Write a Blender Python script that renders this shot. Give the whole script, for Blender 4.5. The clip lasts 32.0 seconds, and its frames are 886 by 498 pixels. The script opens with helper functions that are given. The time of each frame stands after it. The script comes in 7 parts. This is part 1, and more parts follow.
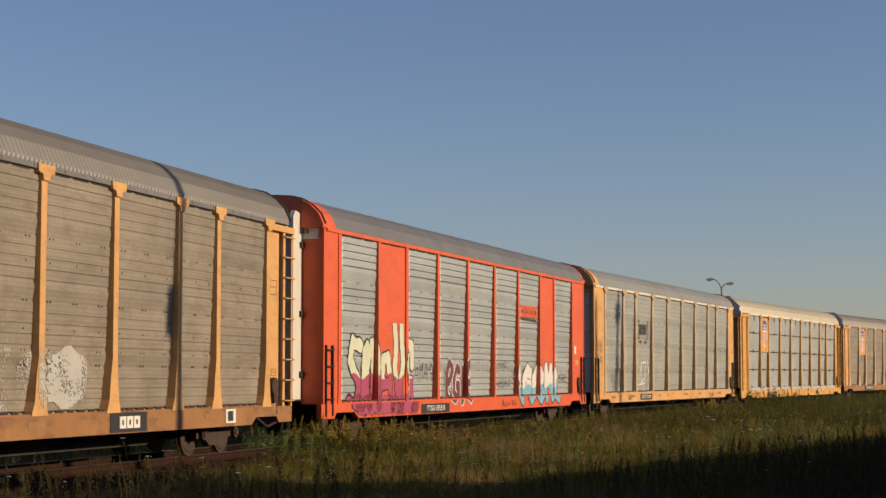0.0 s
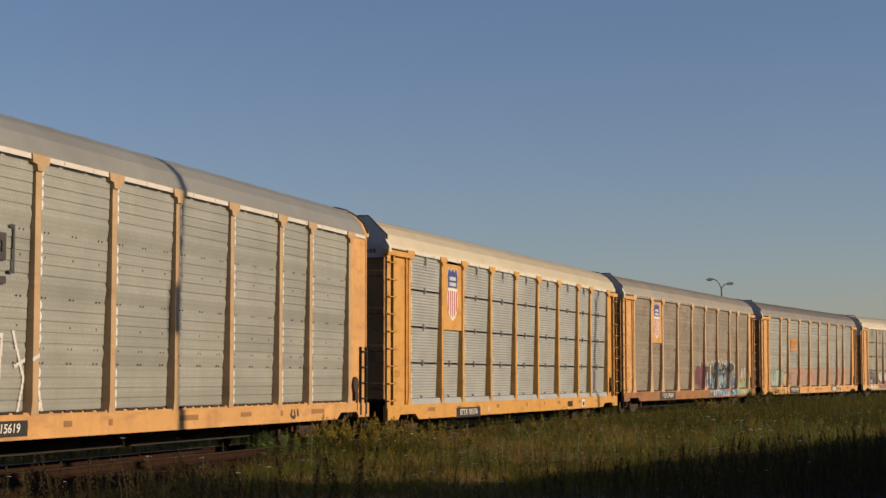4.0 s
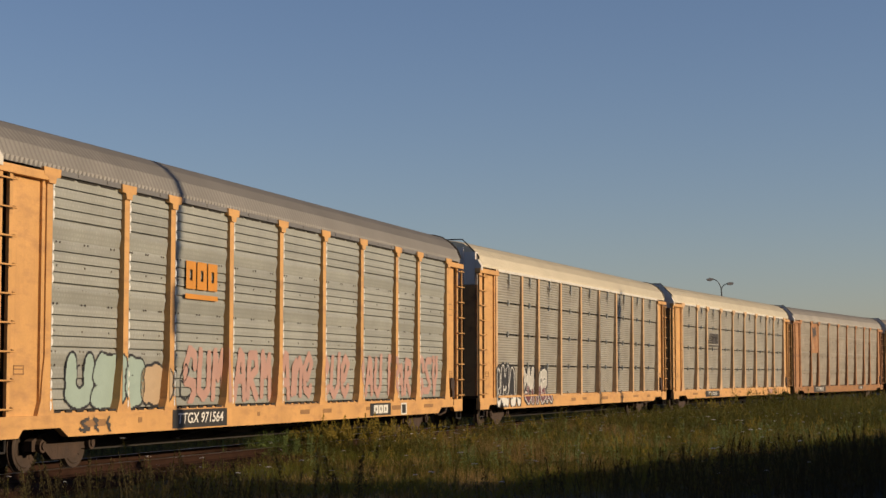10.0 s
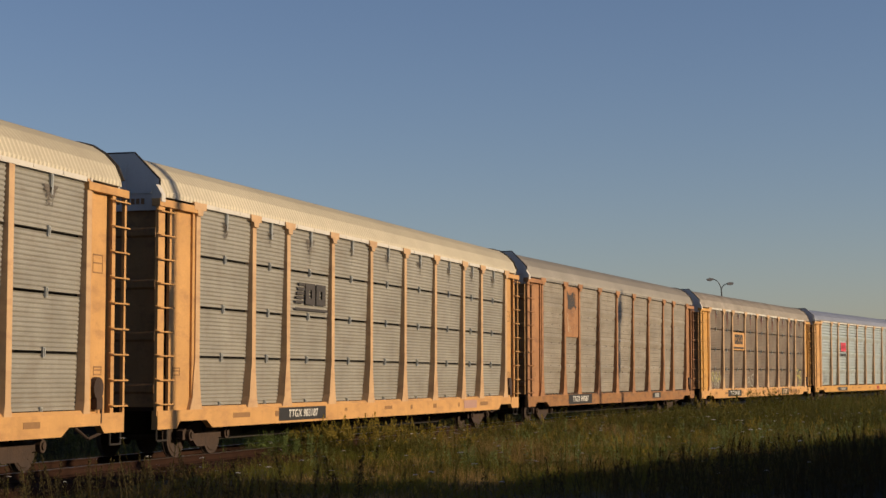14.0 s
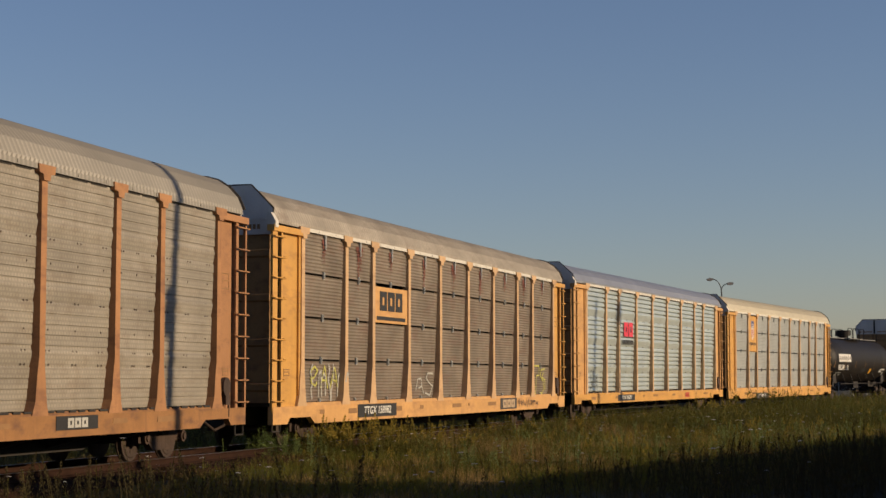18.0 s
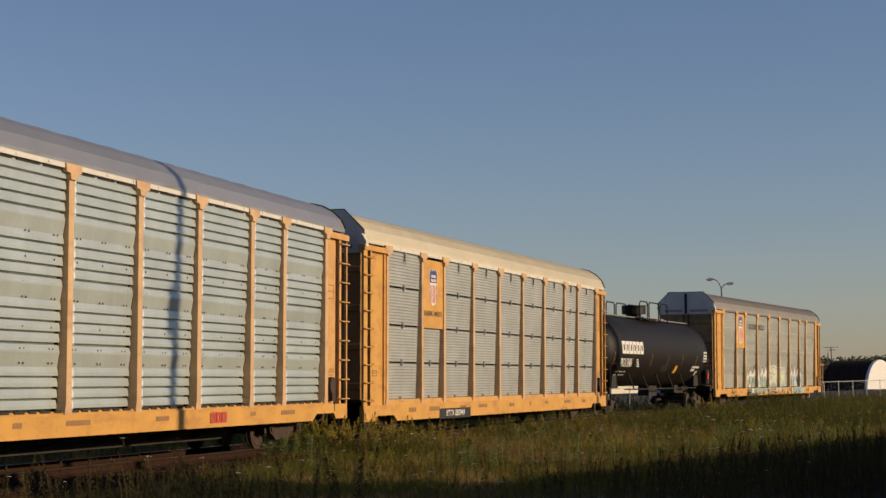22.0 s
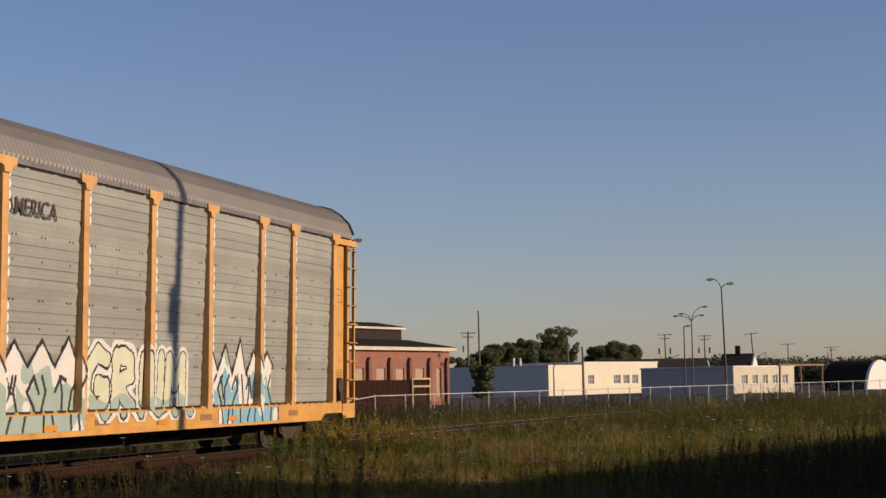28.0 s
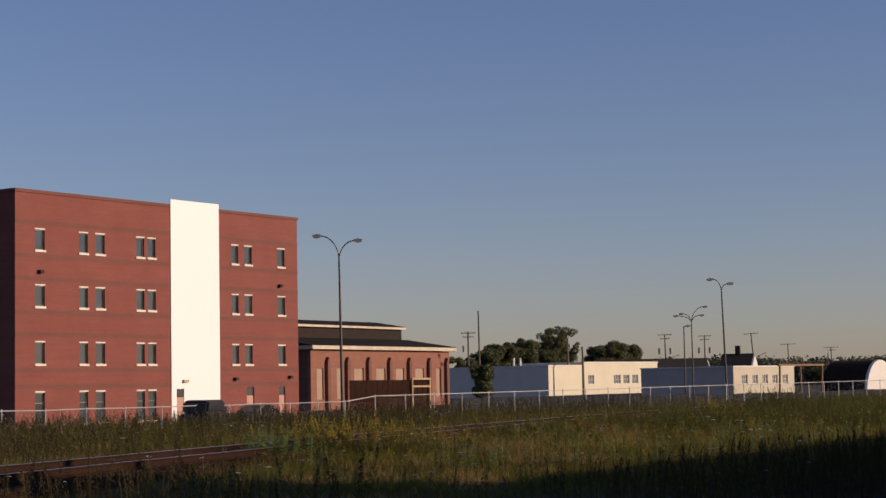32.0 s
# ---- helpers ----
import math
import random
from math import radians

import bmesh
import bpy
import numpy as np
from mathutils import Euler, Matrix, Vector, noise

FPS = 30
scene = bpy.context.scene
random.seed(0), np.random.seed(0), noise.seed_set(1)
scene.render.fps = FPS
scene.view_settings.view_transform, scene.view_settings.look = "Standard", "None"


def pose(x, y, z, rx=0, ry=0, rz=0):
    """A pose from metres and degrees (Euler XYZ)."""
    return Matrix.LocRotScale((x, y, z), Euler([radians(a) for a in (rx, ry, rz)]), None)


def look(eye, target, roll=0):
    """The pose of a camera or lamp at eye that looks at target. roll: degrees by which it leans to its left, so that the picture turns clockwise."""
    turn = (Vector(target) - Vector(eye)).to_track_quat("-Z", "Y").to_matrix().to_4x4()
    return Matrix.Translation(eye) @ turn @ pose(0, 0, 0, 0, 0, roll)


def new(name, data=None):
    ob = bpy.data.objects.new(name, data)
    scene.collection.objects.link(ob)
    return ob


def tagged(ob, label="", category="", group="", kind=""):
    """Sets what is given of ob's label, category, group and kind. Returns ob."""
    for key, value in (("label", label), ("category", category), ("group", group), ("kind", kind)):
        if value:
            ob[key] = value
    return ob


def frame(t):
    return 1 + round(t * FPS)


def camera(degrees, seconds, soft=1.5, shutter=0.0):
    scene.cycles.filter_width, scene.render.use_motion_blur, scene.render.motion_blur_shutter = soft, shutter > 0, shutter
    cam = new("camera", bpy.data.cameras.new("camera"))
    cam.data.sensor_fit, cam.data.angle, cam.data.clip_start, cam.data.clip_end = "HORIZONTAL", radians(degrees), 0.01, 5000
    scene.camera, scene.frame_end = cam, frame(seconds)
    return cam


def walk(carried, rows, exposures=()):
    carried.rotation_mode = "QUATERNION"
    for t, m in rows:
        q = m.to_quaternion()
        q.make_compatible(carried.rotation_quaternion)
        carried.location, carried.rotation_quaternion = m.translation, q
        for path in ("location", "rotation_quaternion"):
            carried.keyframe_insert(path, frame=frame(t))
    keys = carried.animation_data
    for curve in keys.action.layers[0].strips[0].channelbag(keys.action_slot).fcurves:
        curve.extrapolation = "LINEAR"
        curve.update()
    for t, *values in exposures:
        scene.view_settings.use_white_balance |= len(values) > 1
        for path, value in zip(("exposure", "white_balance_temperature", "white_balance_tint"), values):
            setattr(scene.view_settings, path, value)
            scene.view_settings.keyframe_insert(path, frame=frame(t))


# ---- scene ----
# z = 0 is a hand above the rails, the camera stands at x = y = 0 and looks along +y
EYE_Z = 1.21
cam = camera(27.86, 32.0, soft=1.5)
EXPOSURE = [(0.0, 0.08, 6350, 11), (1.5, 0.05, 6350, 11), (6.0, -0.08, 6400, 11), (9.0, 0.0, 6450, 10), (13.0, -0.04, 6500, 10), (20.0, -0.03, 6500, 10), (23.0, -0.03, 6450, 11), (24.0, -0.08, 6450, 12), (25.0, 0.2, 6280, 12), (26.0, 0.23, 6250, 14), (28.5, -0.03, 6250, 18), (28.9, -0.12, 6230, 19), (32.0, -0.13, 6150, 20)]
here = pose(0, 0, EYE_Z, 90 + 4.465, 0, 0) @ pose(0, 0, 0, 0, 0, -1.064)
walk(cam, [(0.0, here), (32.0, here)], exposures=EXPOSURE)

# ---- light: a low sun from the right, clear sky ----
SUN_EL, SUN_AZ = radians(14.0), radians(103.0)     # azimuth clockwise from +y
TO_SUN = Vector((math.sin(SUN_AZ) * math.cos(SUN_EL), math.cos(SUN_AZ) * math.cos(SUN_EL), math.sin(SUN_EL)))
world = bpy.data.worlds.new("world")
scene.world = world
world.use_nodes = True
wn = world.node_tree.nodes
sky = wn.new("ShaderNodeTexSky")
sky.sky_type, sky.sun_disc = "NISHITA", False
sky.sun_elevation, sky.sun_rotation = SUN_EL, SUN_AZ
sky.air_density, sky.dust_density, sky.ozone_density, sky.altitude = 1.0, 0.35, 2.5, 50
wn["Background"].inputs["Strength"].default_value = 0.086
tone = wn.new("ShaderNodeMix")
tone.data_type, tone.blend_type = "RGBA", "MULTIPLY"
tone.inputs[0].default_value = 1.0
tone.inputs[7].default_value = (1.065, 0.975, 1.10, 1)
world.node_tree.links.new(sky.outputs["Color"], tone.inputs[6])
world.node_tree.links.new(tone.outputs[2], wn["Background"].inputs["Color"])
sun_data = bpy.data.lights.new("sun", "SUN")
sun_data.energy, sun_data.angle, sun_data.color = 5.0, radians(0.6), (1.0, 0.77, 0.50)
sun = new("sun", sun_data)
sun.matrix_world = look((60, -20, 40), Vector((60, -20, 40)) - TO_SUN)


# ---- materials ----
def node_mat(name):
    m = bpy.data.materials.new(name)
    m.use_nodes = True
    n, l = m.node_tree.nodes, m.node_tree.links
    return m, n, l, n["Principled BSDF"]


def coords(n, l, scale=(1, 1, 1), rand=True, space="Object"):
    tc, mp = n.new("ShaderNodeTexCoord"), n.new("ShaderNodeMapping")
    l.new(tc.outputs[space], mp.inputs["Vector"])
    mp.inputs["Scale"].default_value = scale
    if rand:
        oi, mu = n.new("ShaderNodeObjectInfo"), n.new("ShaderNodeMath")
        mu.operation = "MULTIPLY"
        mu.inputs[1].default_value = 40.0
        l.new(oi.outputs["Random"], mu.inputs[0])
        l.new(mu.outputs[0], mp.inputs["Location"])
    return mp.outputs["Vector"]


def noise_tex(n, l, vec, scale, detail=4, rough=0.55):
    t = n.new("ShaderNodeTexNoise")
    t.inputs["Scale"].default_value, t.inputs["Detail"].default_value, t.inputs["Roughness"].default_value = scale, detail, rough
    l.new(vec, t.inputs["Vector"])
    return t.outputs["Fac"]


def ramp(n, l, fac, lo, hi, a=(0, 0, 0, 1), b=(1, 1, 1, 1)):
    r = n.new("ShaderNodeValToRGB")
    r.color_ramp.elements[0].position, r.color_ramp.elements[1].position = lo, hi
    r.color_ramp.elements[0].color, r.color_ramp.elements[1].color = a, b
    l.new(fac, r.inputs["Fac"])
    return r.outputs["Color"]


def mix(n, l, fac, a, b, mode="MIX"):
    m = n.new("ShaderNodeMix")
    m.data_type, m.blend_type = "RGBA", mode
    for val, sock in ((fac, m.inputs["Factor"]), (a, m.inputs["A"]), (b, m.inputs["B"])):
        sock = [s for s in m.inputs if s.name == sock.name and s.type == ("VALUE" if sock.name == "Factor" else "RGBA")][0]
        if hasattr(val, "is_output"):
            l.new(val, sock)
        elif isinstance(val, (int, float)):
            sock.default_value = val
        else:
            sock.default_value = (*val[:3], 1)
    return [s for s in m.outputs if s.type == "RGBA"][0]


def shade(col, k):
    return tuple(min(1, c * k) for c in col)


MATS = {}


def paint(name, col, rough=0.6, var=0.18, scale=1.6, streak=0.0, streak_col=(0.10, 0.06, 0.035), bump=0.15, metal=0.0, grain=26.0, perf=0.0, groove=0.0, gloss=0.5, grime=0.0):
    """Weathered paint or metal: broad blotches, fine grain, streaks that run down, pierced rows where perf is set."""
    if name in MATS:
        return MATS[name]
    col, streak_col = shade(col, 0.80), shade(streak_col, 0.80)
    m, n, l, p = node_mat(name)
    v = coords(n, l)
    big, fine = noise_tex(n, l, v, scale), noise_tex(n, l, v, grain, 3)
    c = mix(n, l, ramp(n, l, big, 0.3, 0.72), shade(col, 1 - var), shade(col, 1 + var * 0.6))
    c = mix(n, l, ramp(n, l, fine, 0.25, 0.75), c, mix(n, l, 0.5, c, shade(col, 1 - var * 1.4)))
    if streak:
        vs = coords(n, l, (1.7, 1.7, 0.16))
        s = noise_tex(n, l, vs, 2.6, 5, 0.62)
        f = ramp(n, l, s, 0.54, 0.90)
        mm = n.new("ShaderNodeMath")
        mm.operation = "MULTIPLY"
        mm.inputs[1].default_value = streak
        l.new(f, mm.inputs[0])
        c = mix(n, l, mm.outputs[0], c, streak_col)
    if grime:
        # soot and rust in ragged patches
        g1 = noise_tex(n, l, coords(n, l, (0.55, 1.0, 1.6)), 2.2, 7, 0.68)
        gm = n.new("ShaderNodeMath")
        gm.operation = "MULTIPLY"
        l.new(ramp(n, l, g1, 0.50, 0.66), gm.inputs[0])
        gm.inputs[1].default_value = grime
        c = mix(n, l, gm.outputs[0], c, shade(streak_col, 1.1))
    if perf:
        band = noise_tex(n, l, coords(n, l, (0.02, 0.02, 1.0)), 1.5, 2)
        c = mix(n, l, ramp(n, l, band, 0.5, 0.56), c, mix(n, l, 0.30, c, shade(col, 0.55)))
        w = n.new("ShaderNodeTexBrick")
        w.offset = 0.5
        w.inputs["Color1"].default_value, w.inputs["Color2"].default_value = (1, 1, 1, 1), (0.9, 0.9, 0.9, 1)
        w.inputs["Mortar"].default_value = (1 - perf, 1 - perf, 1 - perf, 1)
        w.inputs["Scale"].default_value, w.inputs["Mortar Size"].default_value = 1.0, 0.018
        w.inputs["Brick Width"].default_value, w.inputs["Row Height"].default_value = 0.105, 0.083
        tc, sx, cb = n.new("ShaderNodeTexCoord"), n.new("ShaderNodeSeparateXYZ"), n.new("ShaderNodeCombineXYZ")
        l.new(tc.outputs["Object"], sx.inputs[0])
        l.new(sx.outputs["X"], cb.inputs["X"])
        l.new(sx.outputs["Z"], cb.inputs["Y"])
        l.new(cb.outputs[0], w.inputs["Vector"])
        c = mix(n, l, 1.0, c, w.outputs["Color"], "MULTIPLY")
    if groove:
        # contact shade and dirt, painted dark into the grooves of a ribbed roof
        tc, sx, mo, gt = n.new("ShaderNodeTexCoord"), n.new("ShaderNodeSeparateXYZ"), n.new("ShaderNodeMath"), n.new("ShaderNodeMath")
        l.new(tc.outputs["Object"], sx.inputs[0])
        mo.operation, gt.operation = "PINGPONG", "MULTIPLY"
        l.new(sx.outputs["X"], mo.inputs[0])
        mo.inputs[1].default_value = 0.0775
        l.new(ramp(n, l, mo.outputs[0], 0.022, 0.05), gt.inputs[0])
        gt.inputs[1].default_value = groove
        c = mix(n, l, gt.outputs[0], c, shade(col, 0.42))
    l.new(c, p.inputs["Base Color"])
    p.inputs["Specular IOR Level"].default_value = gloss
    p.inputs["Roughness"].default_value, p.inputs["Metallic"].default_value = rough, metal
    b = n.new("ShaderNodeBump")
    b.inputs["Strength"].default_value, b.inputs["Distance"].default_value = bump, 0.02
    l.new(fine, b.inputs["Height"])
    l.new(b.outputs["Normal"], p.inputs["Normal"])
    MATS[name] = m
    return m


def ground_mat():
    m, n, l, p = node_mat("meadow_soil")
    v = coords(n, l, rand=False)
    a, b, d = noise_tex(n, l, v, 0.16, 5), noise_tex(n, l, v, 1.7, 5), noise_tex(n, l, v, 14, 3)
    c = mix(n, l, ramp(n, l, a, 0.38, 0.62), (0.020, 0.018, 0.007), (0.050, 0.037, 0.014))
    c = mix(n, l, ramp(n, l, b, 0.4, 0.7), c, (0.015, 0.018, 0.005))
    l.new(c, p.inputs["Base Color"])
    p.inputs["Roughness"].default_value = 0.95
    bp = n.new("ShaderNodeBump")
    bp.inputs["Strength"].default_value, bp.inputs["Distance"].default_value = 0.8, 0.12
    l.new(d, bp.inputs["Height"])
    l.new(bp.outputs["Normal"], p.inputs["Normal"])
    return m


def leaf_mat(name, a, b, rough=0.7, thin=0.0):
    """Leaves and stalks: each blade or clump has its own tint; thin ones let some light through."""
    m, n, l, p = node_mat(name)
    g = n.new("ShaderNodeNewGeometry")
    v = coords(n, l, rand=False)
    f = noise_tex(n, l, v, 0.35, 4)
    c1 = mix(n, l, ramp(n, l, g.outputs["Random Per Island"], 0, 1), a, b)
    c2 = mix(n, l, ramp(n, l, f, 0.36, 0.66), c1, shade(b, 0.8))
    l.new(c2, p.inputs["Base Color"])
    p.inputs["Roughness"].default_value = rough
    p.inputs["Specular IOR Level"].default_value = 0.15
    if thin:
        t, k = n.new("ShaderNodeBsdfTranslucent"), n.new("ShaderNodeMixShader")
        l.new(c2, t.inputs["Color"])
        k.inputs[0].default_value = thin
        l.new(p.outputs[0], k.inputs[1])
        l.new(t.outputs[0], k.inputs[2])
        l.new(k.outputs[0], n["Material Output"].inputs["Surface"])
    return m


def brick_mat(name, c1, c2, mortar, band=0.0):
    m, n, l, p = node_mat(name)
    w = n.new("ShaderNodeTexBrick")
    for key, val in (("Color1", (*c1, 1)), ("Color2", (*c2, 1)), ("Mortar", (*mortar, 1)), ("Scale", 1.0), ("Mortar Size", 0.008), ("Brick Width", 0.24), ("Row Height", 0.085)):
        w.inputs[key].default_value = val
    tc, sx, cb = n.new("ShaderNodeTexCoord"), n.new("ShaderNodeSeparateXYZ"), n.new("ShaderNodeCombineXYZ")
    ad = n.new("ShaderNodeMath")
    l.new(tc.outputs["Object"], sx.inputs[0])
    l.new(sx.outputs["X"], ad.inputs[0])
    l.new(sx.outputs["Y"], ad.inputs[1])
    l.new(ad.outputs[0], cb.inputs["X"])
    l.new(sx.outputs["Z"], cb.inputs["Y"])
    l.new(cb.outputs[0], w.inputs["Vector"])
    v = coords(n, l, rand=False)
    vb = coords(n, l, (0.25, 0.25, 3.0), rand=False)
    big, rows = noise_tex(n, l, v, 0.5, 5), noise_tex(n, l, vb, 1.2, 4)
    c = mix(n, l, ramp(n, l, big, 0.35, 0.7), w.outputs["Color"], mix(n, l, 0.6, w.outputs["Color"], shade(c1, 0.72)))
    c = mix(n, l, ramp(n, l, rows, 0.45, 0.7), c, mix(n, l, 0.45, c, shade(c2, 0.8)))
    l.new(c, p.inputs["Base Color"])
    p.inputs["Roughness"].default_value = 0.85
    b = n.new("ShaderNodeBump")
    b.inputs["Strength"].default_value, b.inputs["Distance"].default_value = 0.4, 0.01
    l.new(w.outputs["Fac"], b.inputs["Height"])
    b.invert = True
    l.new(b.outputs["Normal"], p.inputs["Normal"])
    return m


def glass_mat(name, col=(0.03, 0.04, 0.05), rough=0.08):
    m, n, l, p = node_mat(name)
    v = coords(n, l)
    f = noise_tex(n, l, v, 0.9, 2)
    l.new(mix(n, l, f, shade(col, 0.6), shade(col, 1.5)), p.inputs["Base Color"])
    p.inputs["Roughness"].default_value = rough
    p.inputs["Specular IOR Level"].default_value = 0.7
    return m


# ---- mesh helpers ----
def box(bm, x0, x1, y0, y1, z0, z1):
    vs = [bm.verts.new(c) for c in ((x0, y0, z0), (x1, y0, z0), (x1, y1, z0), (x0, y1, z0), (x0, y0, z1), (x1, y0, z1), (x1, y1, z1), (x0, y1, z1))]
    for f in ((3, 2, 1, 0), (4, 5, 6, 7), (0, 1, 5, 4), (1, 2, 6, 5), (2, 3, 7, 6), (3, 0, 4, 7)):
        bm.faces.new([vs[i] for i in f])
    return vs


def prism(bm, pts, a, b, axis="x"):
    """A closed outline swept from a to b: along x the points are (y, z), along y (x, z), along z (x, y)."""
    put = {"x": lambda p, t: (t, p[0], p[1]), "y": lambda p, t: (p[0], t, p[1]), "z": lambda p, t: (p[0], p[1], t)}[axis]
    lo, hi = [bm.verts.new(put(p, a)) for p in pts], [bm.verts.new(put(p, b)) for p in pts]
    k = len(pts)
    for i in range(k):
        bm.faces.new((lo[i], lo[(i + 1) % k], hi[(i + 1) % k], hi[i]))
    bm.faces.new(lo[::-1])
    bm.faces.new(hi)


def rod(bm, p, q, r, seg=8, r2=None):
    p, q = Vector(p), Vector(q)
    d = (q - p).normalized()
    u = d.orthogonal().normalized()
    w = d.cross(u)
    ra, rb = r, r if r2 is None else r2
    ring = lambda c, rr: [bm.verts.new(c + (u * math.cos(6.28319 * i / seg) + w * math.sin(6.28319 * i / seg)) * rr) for i in range(seg)]
    a, b = ring(p, ra), ring(q, rb)
    for i in range(seg):
        bm.faces.new((a[i], a[(i + 1) % seg], b[(i + 1) % seg], b[i]))
    bm.faces.new(a[::-1])
    bm.faces.new(b)


def tube(bm, pts, r, seg=6):
    for a, b in zip(pts, pts[1:]):
        rod(bm, a, b, r, seg)


def mesh_of(name, bm, material, smooth=False):
    bmesh.ops.recalc_face_normals(bm, faces=bm.faces)
    me = bpy.data.meshes.new(name)
    bm.to_mesh(me)
    bm.free()
    me.materials.append(material)
    if smooth:
        me.shade_smooth()
    return me


def part(name, geo, material, parent, label="", at=None, smooth=False):
    """One mesh object under a thing or a part; geo is a bmesh or a mesh that is shared."""
    me = geo if isinstance(geo, bpy.types.Mesh) else mesh_of(name, geo, material, smooth)
    ob = new(name, me)
    ob.parent = parent
    if at is not None:
        ob.matrix_basis = at
    if label:
        tagged(ob, label)
    return ob


def thing(name, label, category, at=None, group="", kind=""):
    ob = tagged(new(name), label, category, group, kind)
    ob.empty_display_size = 0.5
    if at is not None:
        ob.matrix_basis = at
    return ob


# ---- the line of the track: the near side of the cars, bearing th, clockwise from +y ----
D0, TH0, K0, K1, CANT = 53.092, 0.30715, 0.0017353, -1.0895e-6, 0.01894
SIDE = 1.55
RAIL_Z = -0.11       # top of the rails


def line(s, left=0.0):
    n = 24
    x, y = 0.0, D0
    h = s / n
    for i in range(n):
        u = (i + 0.5) * h
        th = TH0 + K0 * u + 0.5 * K1 * u * u
        x, y = x + math.sin(th) * h, y + math.cos(th) * h
    th = TH0 + K0 * s + 0.5 * K1 * s * s
    return x - math.cos(th) * left, y + math.sin(th) * left, th


def travel(t):
    return 12.896 * t - 0.5 * 0.016286 * ((t - 16) ** 2 - 256)


# ---- ground ----
TRACK_S = [s for s in range(-80, 420, 4)]
TRACK_XY = np.array([line(s, SIDE)[:2] for s in TRACK_S])


def track_gap(x, y):
    d = np.hypot(TRACK_XY[:, 0] - x, TRACK_XY[:, 1] - y)
    return d.min()


def height(x, y):
    """Height of the ground: low meadow, a raised bed under the track, rising slowly to the right far off."""
    far = min(1.0, max(0.0, (y - 60 + x * 0.8) / 130.0))
    base = -0.62 + 0.42 * far
    if y > 60 and x < 0.25 * y:
        behind = min(1.0, max(0.0, ((-x * 0.87 + y * 0.49) - 38) / 25.0)) * max(0.0, 1 - max(0.0, x + 8) / 40.0)
        base -= 0.32 * behind
    g = track_gap(x, y) if y < 400 else 99
    bed = min(1.0, max(0.0, (4.4 - g) / 2.2))
    return base * (1 - bed) - 0.42 * bed + 0.06 * noise.noise((x * 0.25, y * 0.25, 0))


def build_ground():
    xs = np.unique(np.concatenate([np.linspace(-4000, -60, 10), np.linspace(-60, 80, 141), np.linspace(80, 4000, 12)]))
    ys = np.unique(np.concatenate([np.linspace(-3000, 10, 8), np.linspace(10, 190, 161), np.linspace(190, 5000, 16)]))
    vs = [(x, y, height(x, y)) for y in ys for x in xs]
    w = len(xs)
    fs = [(j * w + i, j * w + i + 1, (j + 1) * w + i + 1, (j + 1) * w + i) for j in range(len(ys) - 1) for i in range(w - 1)]
    me = bpy.data.meshes.new("ground")
    me.from_pydata(vs, [], fs)
    me.materials.append(ground_mat())
    me.shade_smooth()
    tagged(new("ground", me), "overgrown meadow of dry grass beside the track", "ground", kind="structure")


build_ground()


# ---- track ----
def sweep(bm, profile, s0, s1, step, left, dz=0.0):
    """An outline of (across, up) swept along the line."""
    rings = []
    s = s0
    while s <= s1:
        x, y, th = line(s, left)
        rings.append([bm.verts.new((x - math.cos(th) * a, y + math.sin(th) * a, z + dz + (left + a) * math.sin(CANT))) for a, z in profile])
        s += step
    k = len(profile)
    for a, b in zip(rings, rings[1:]):
        for i in range(k):
            bm.faces.new((a[i], a[(i + 1) % k], b[(i + 1) % k], b[i]))
    bm.faces.new(rings[0])
    bm.faces.new(rings[-1][::-1])


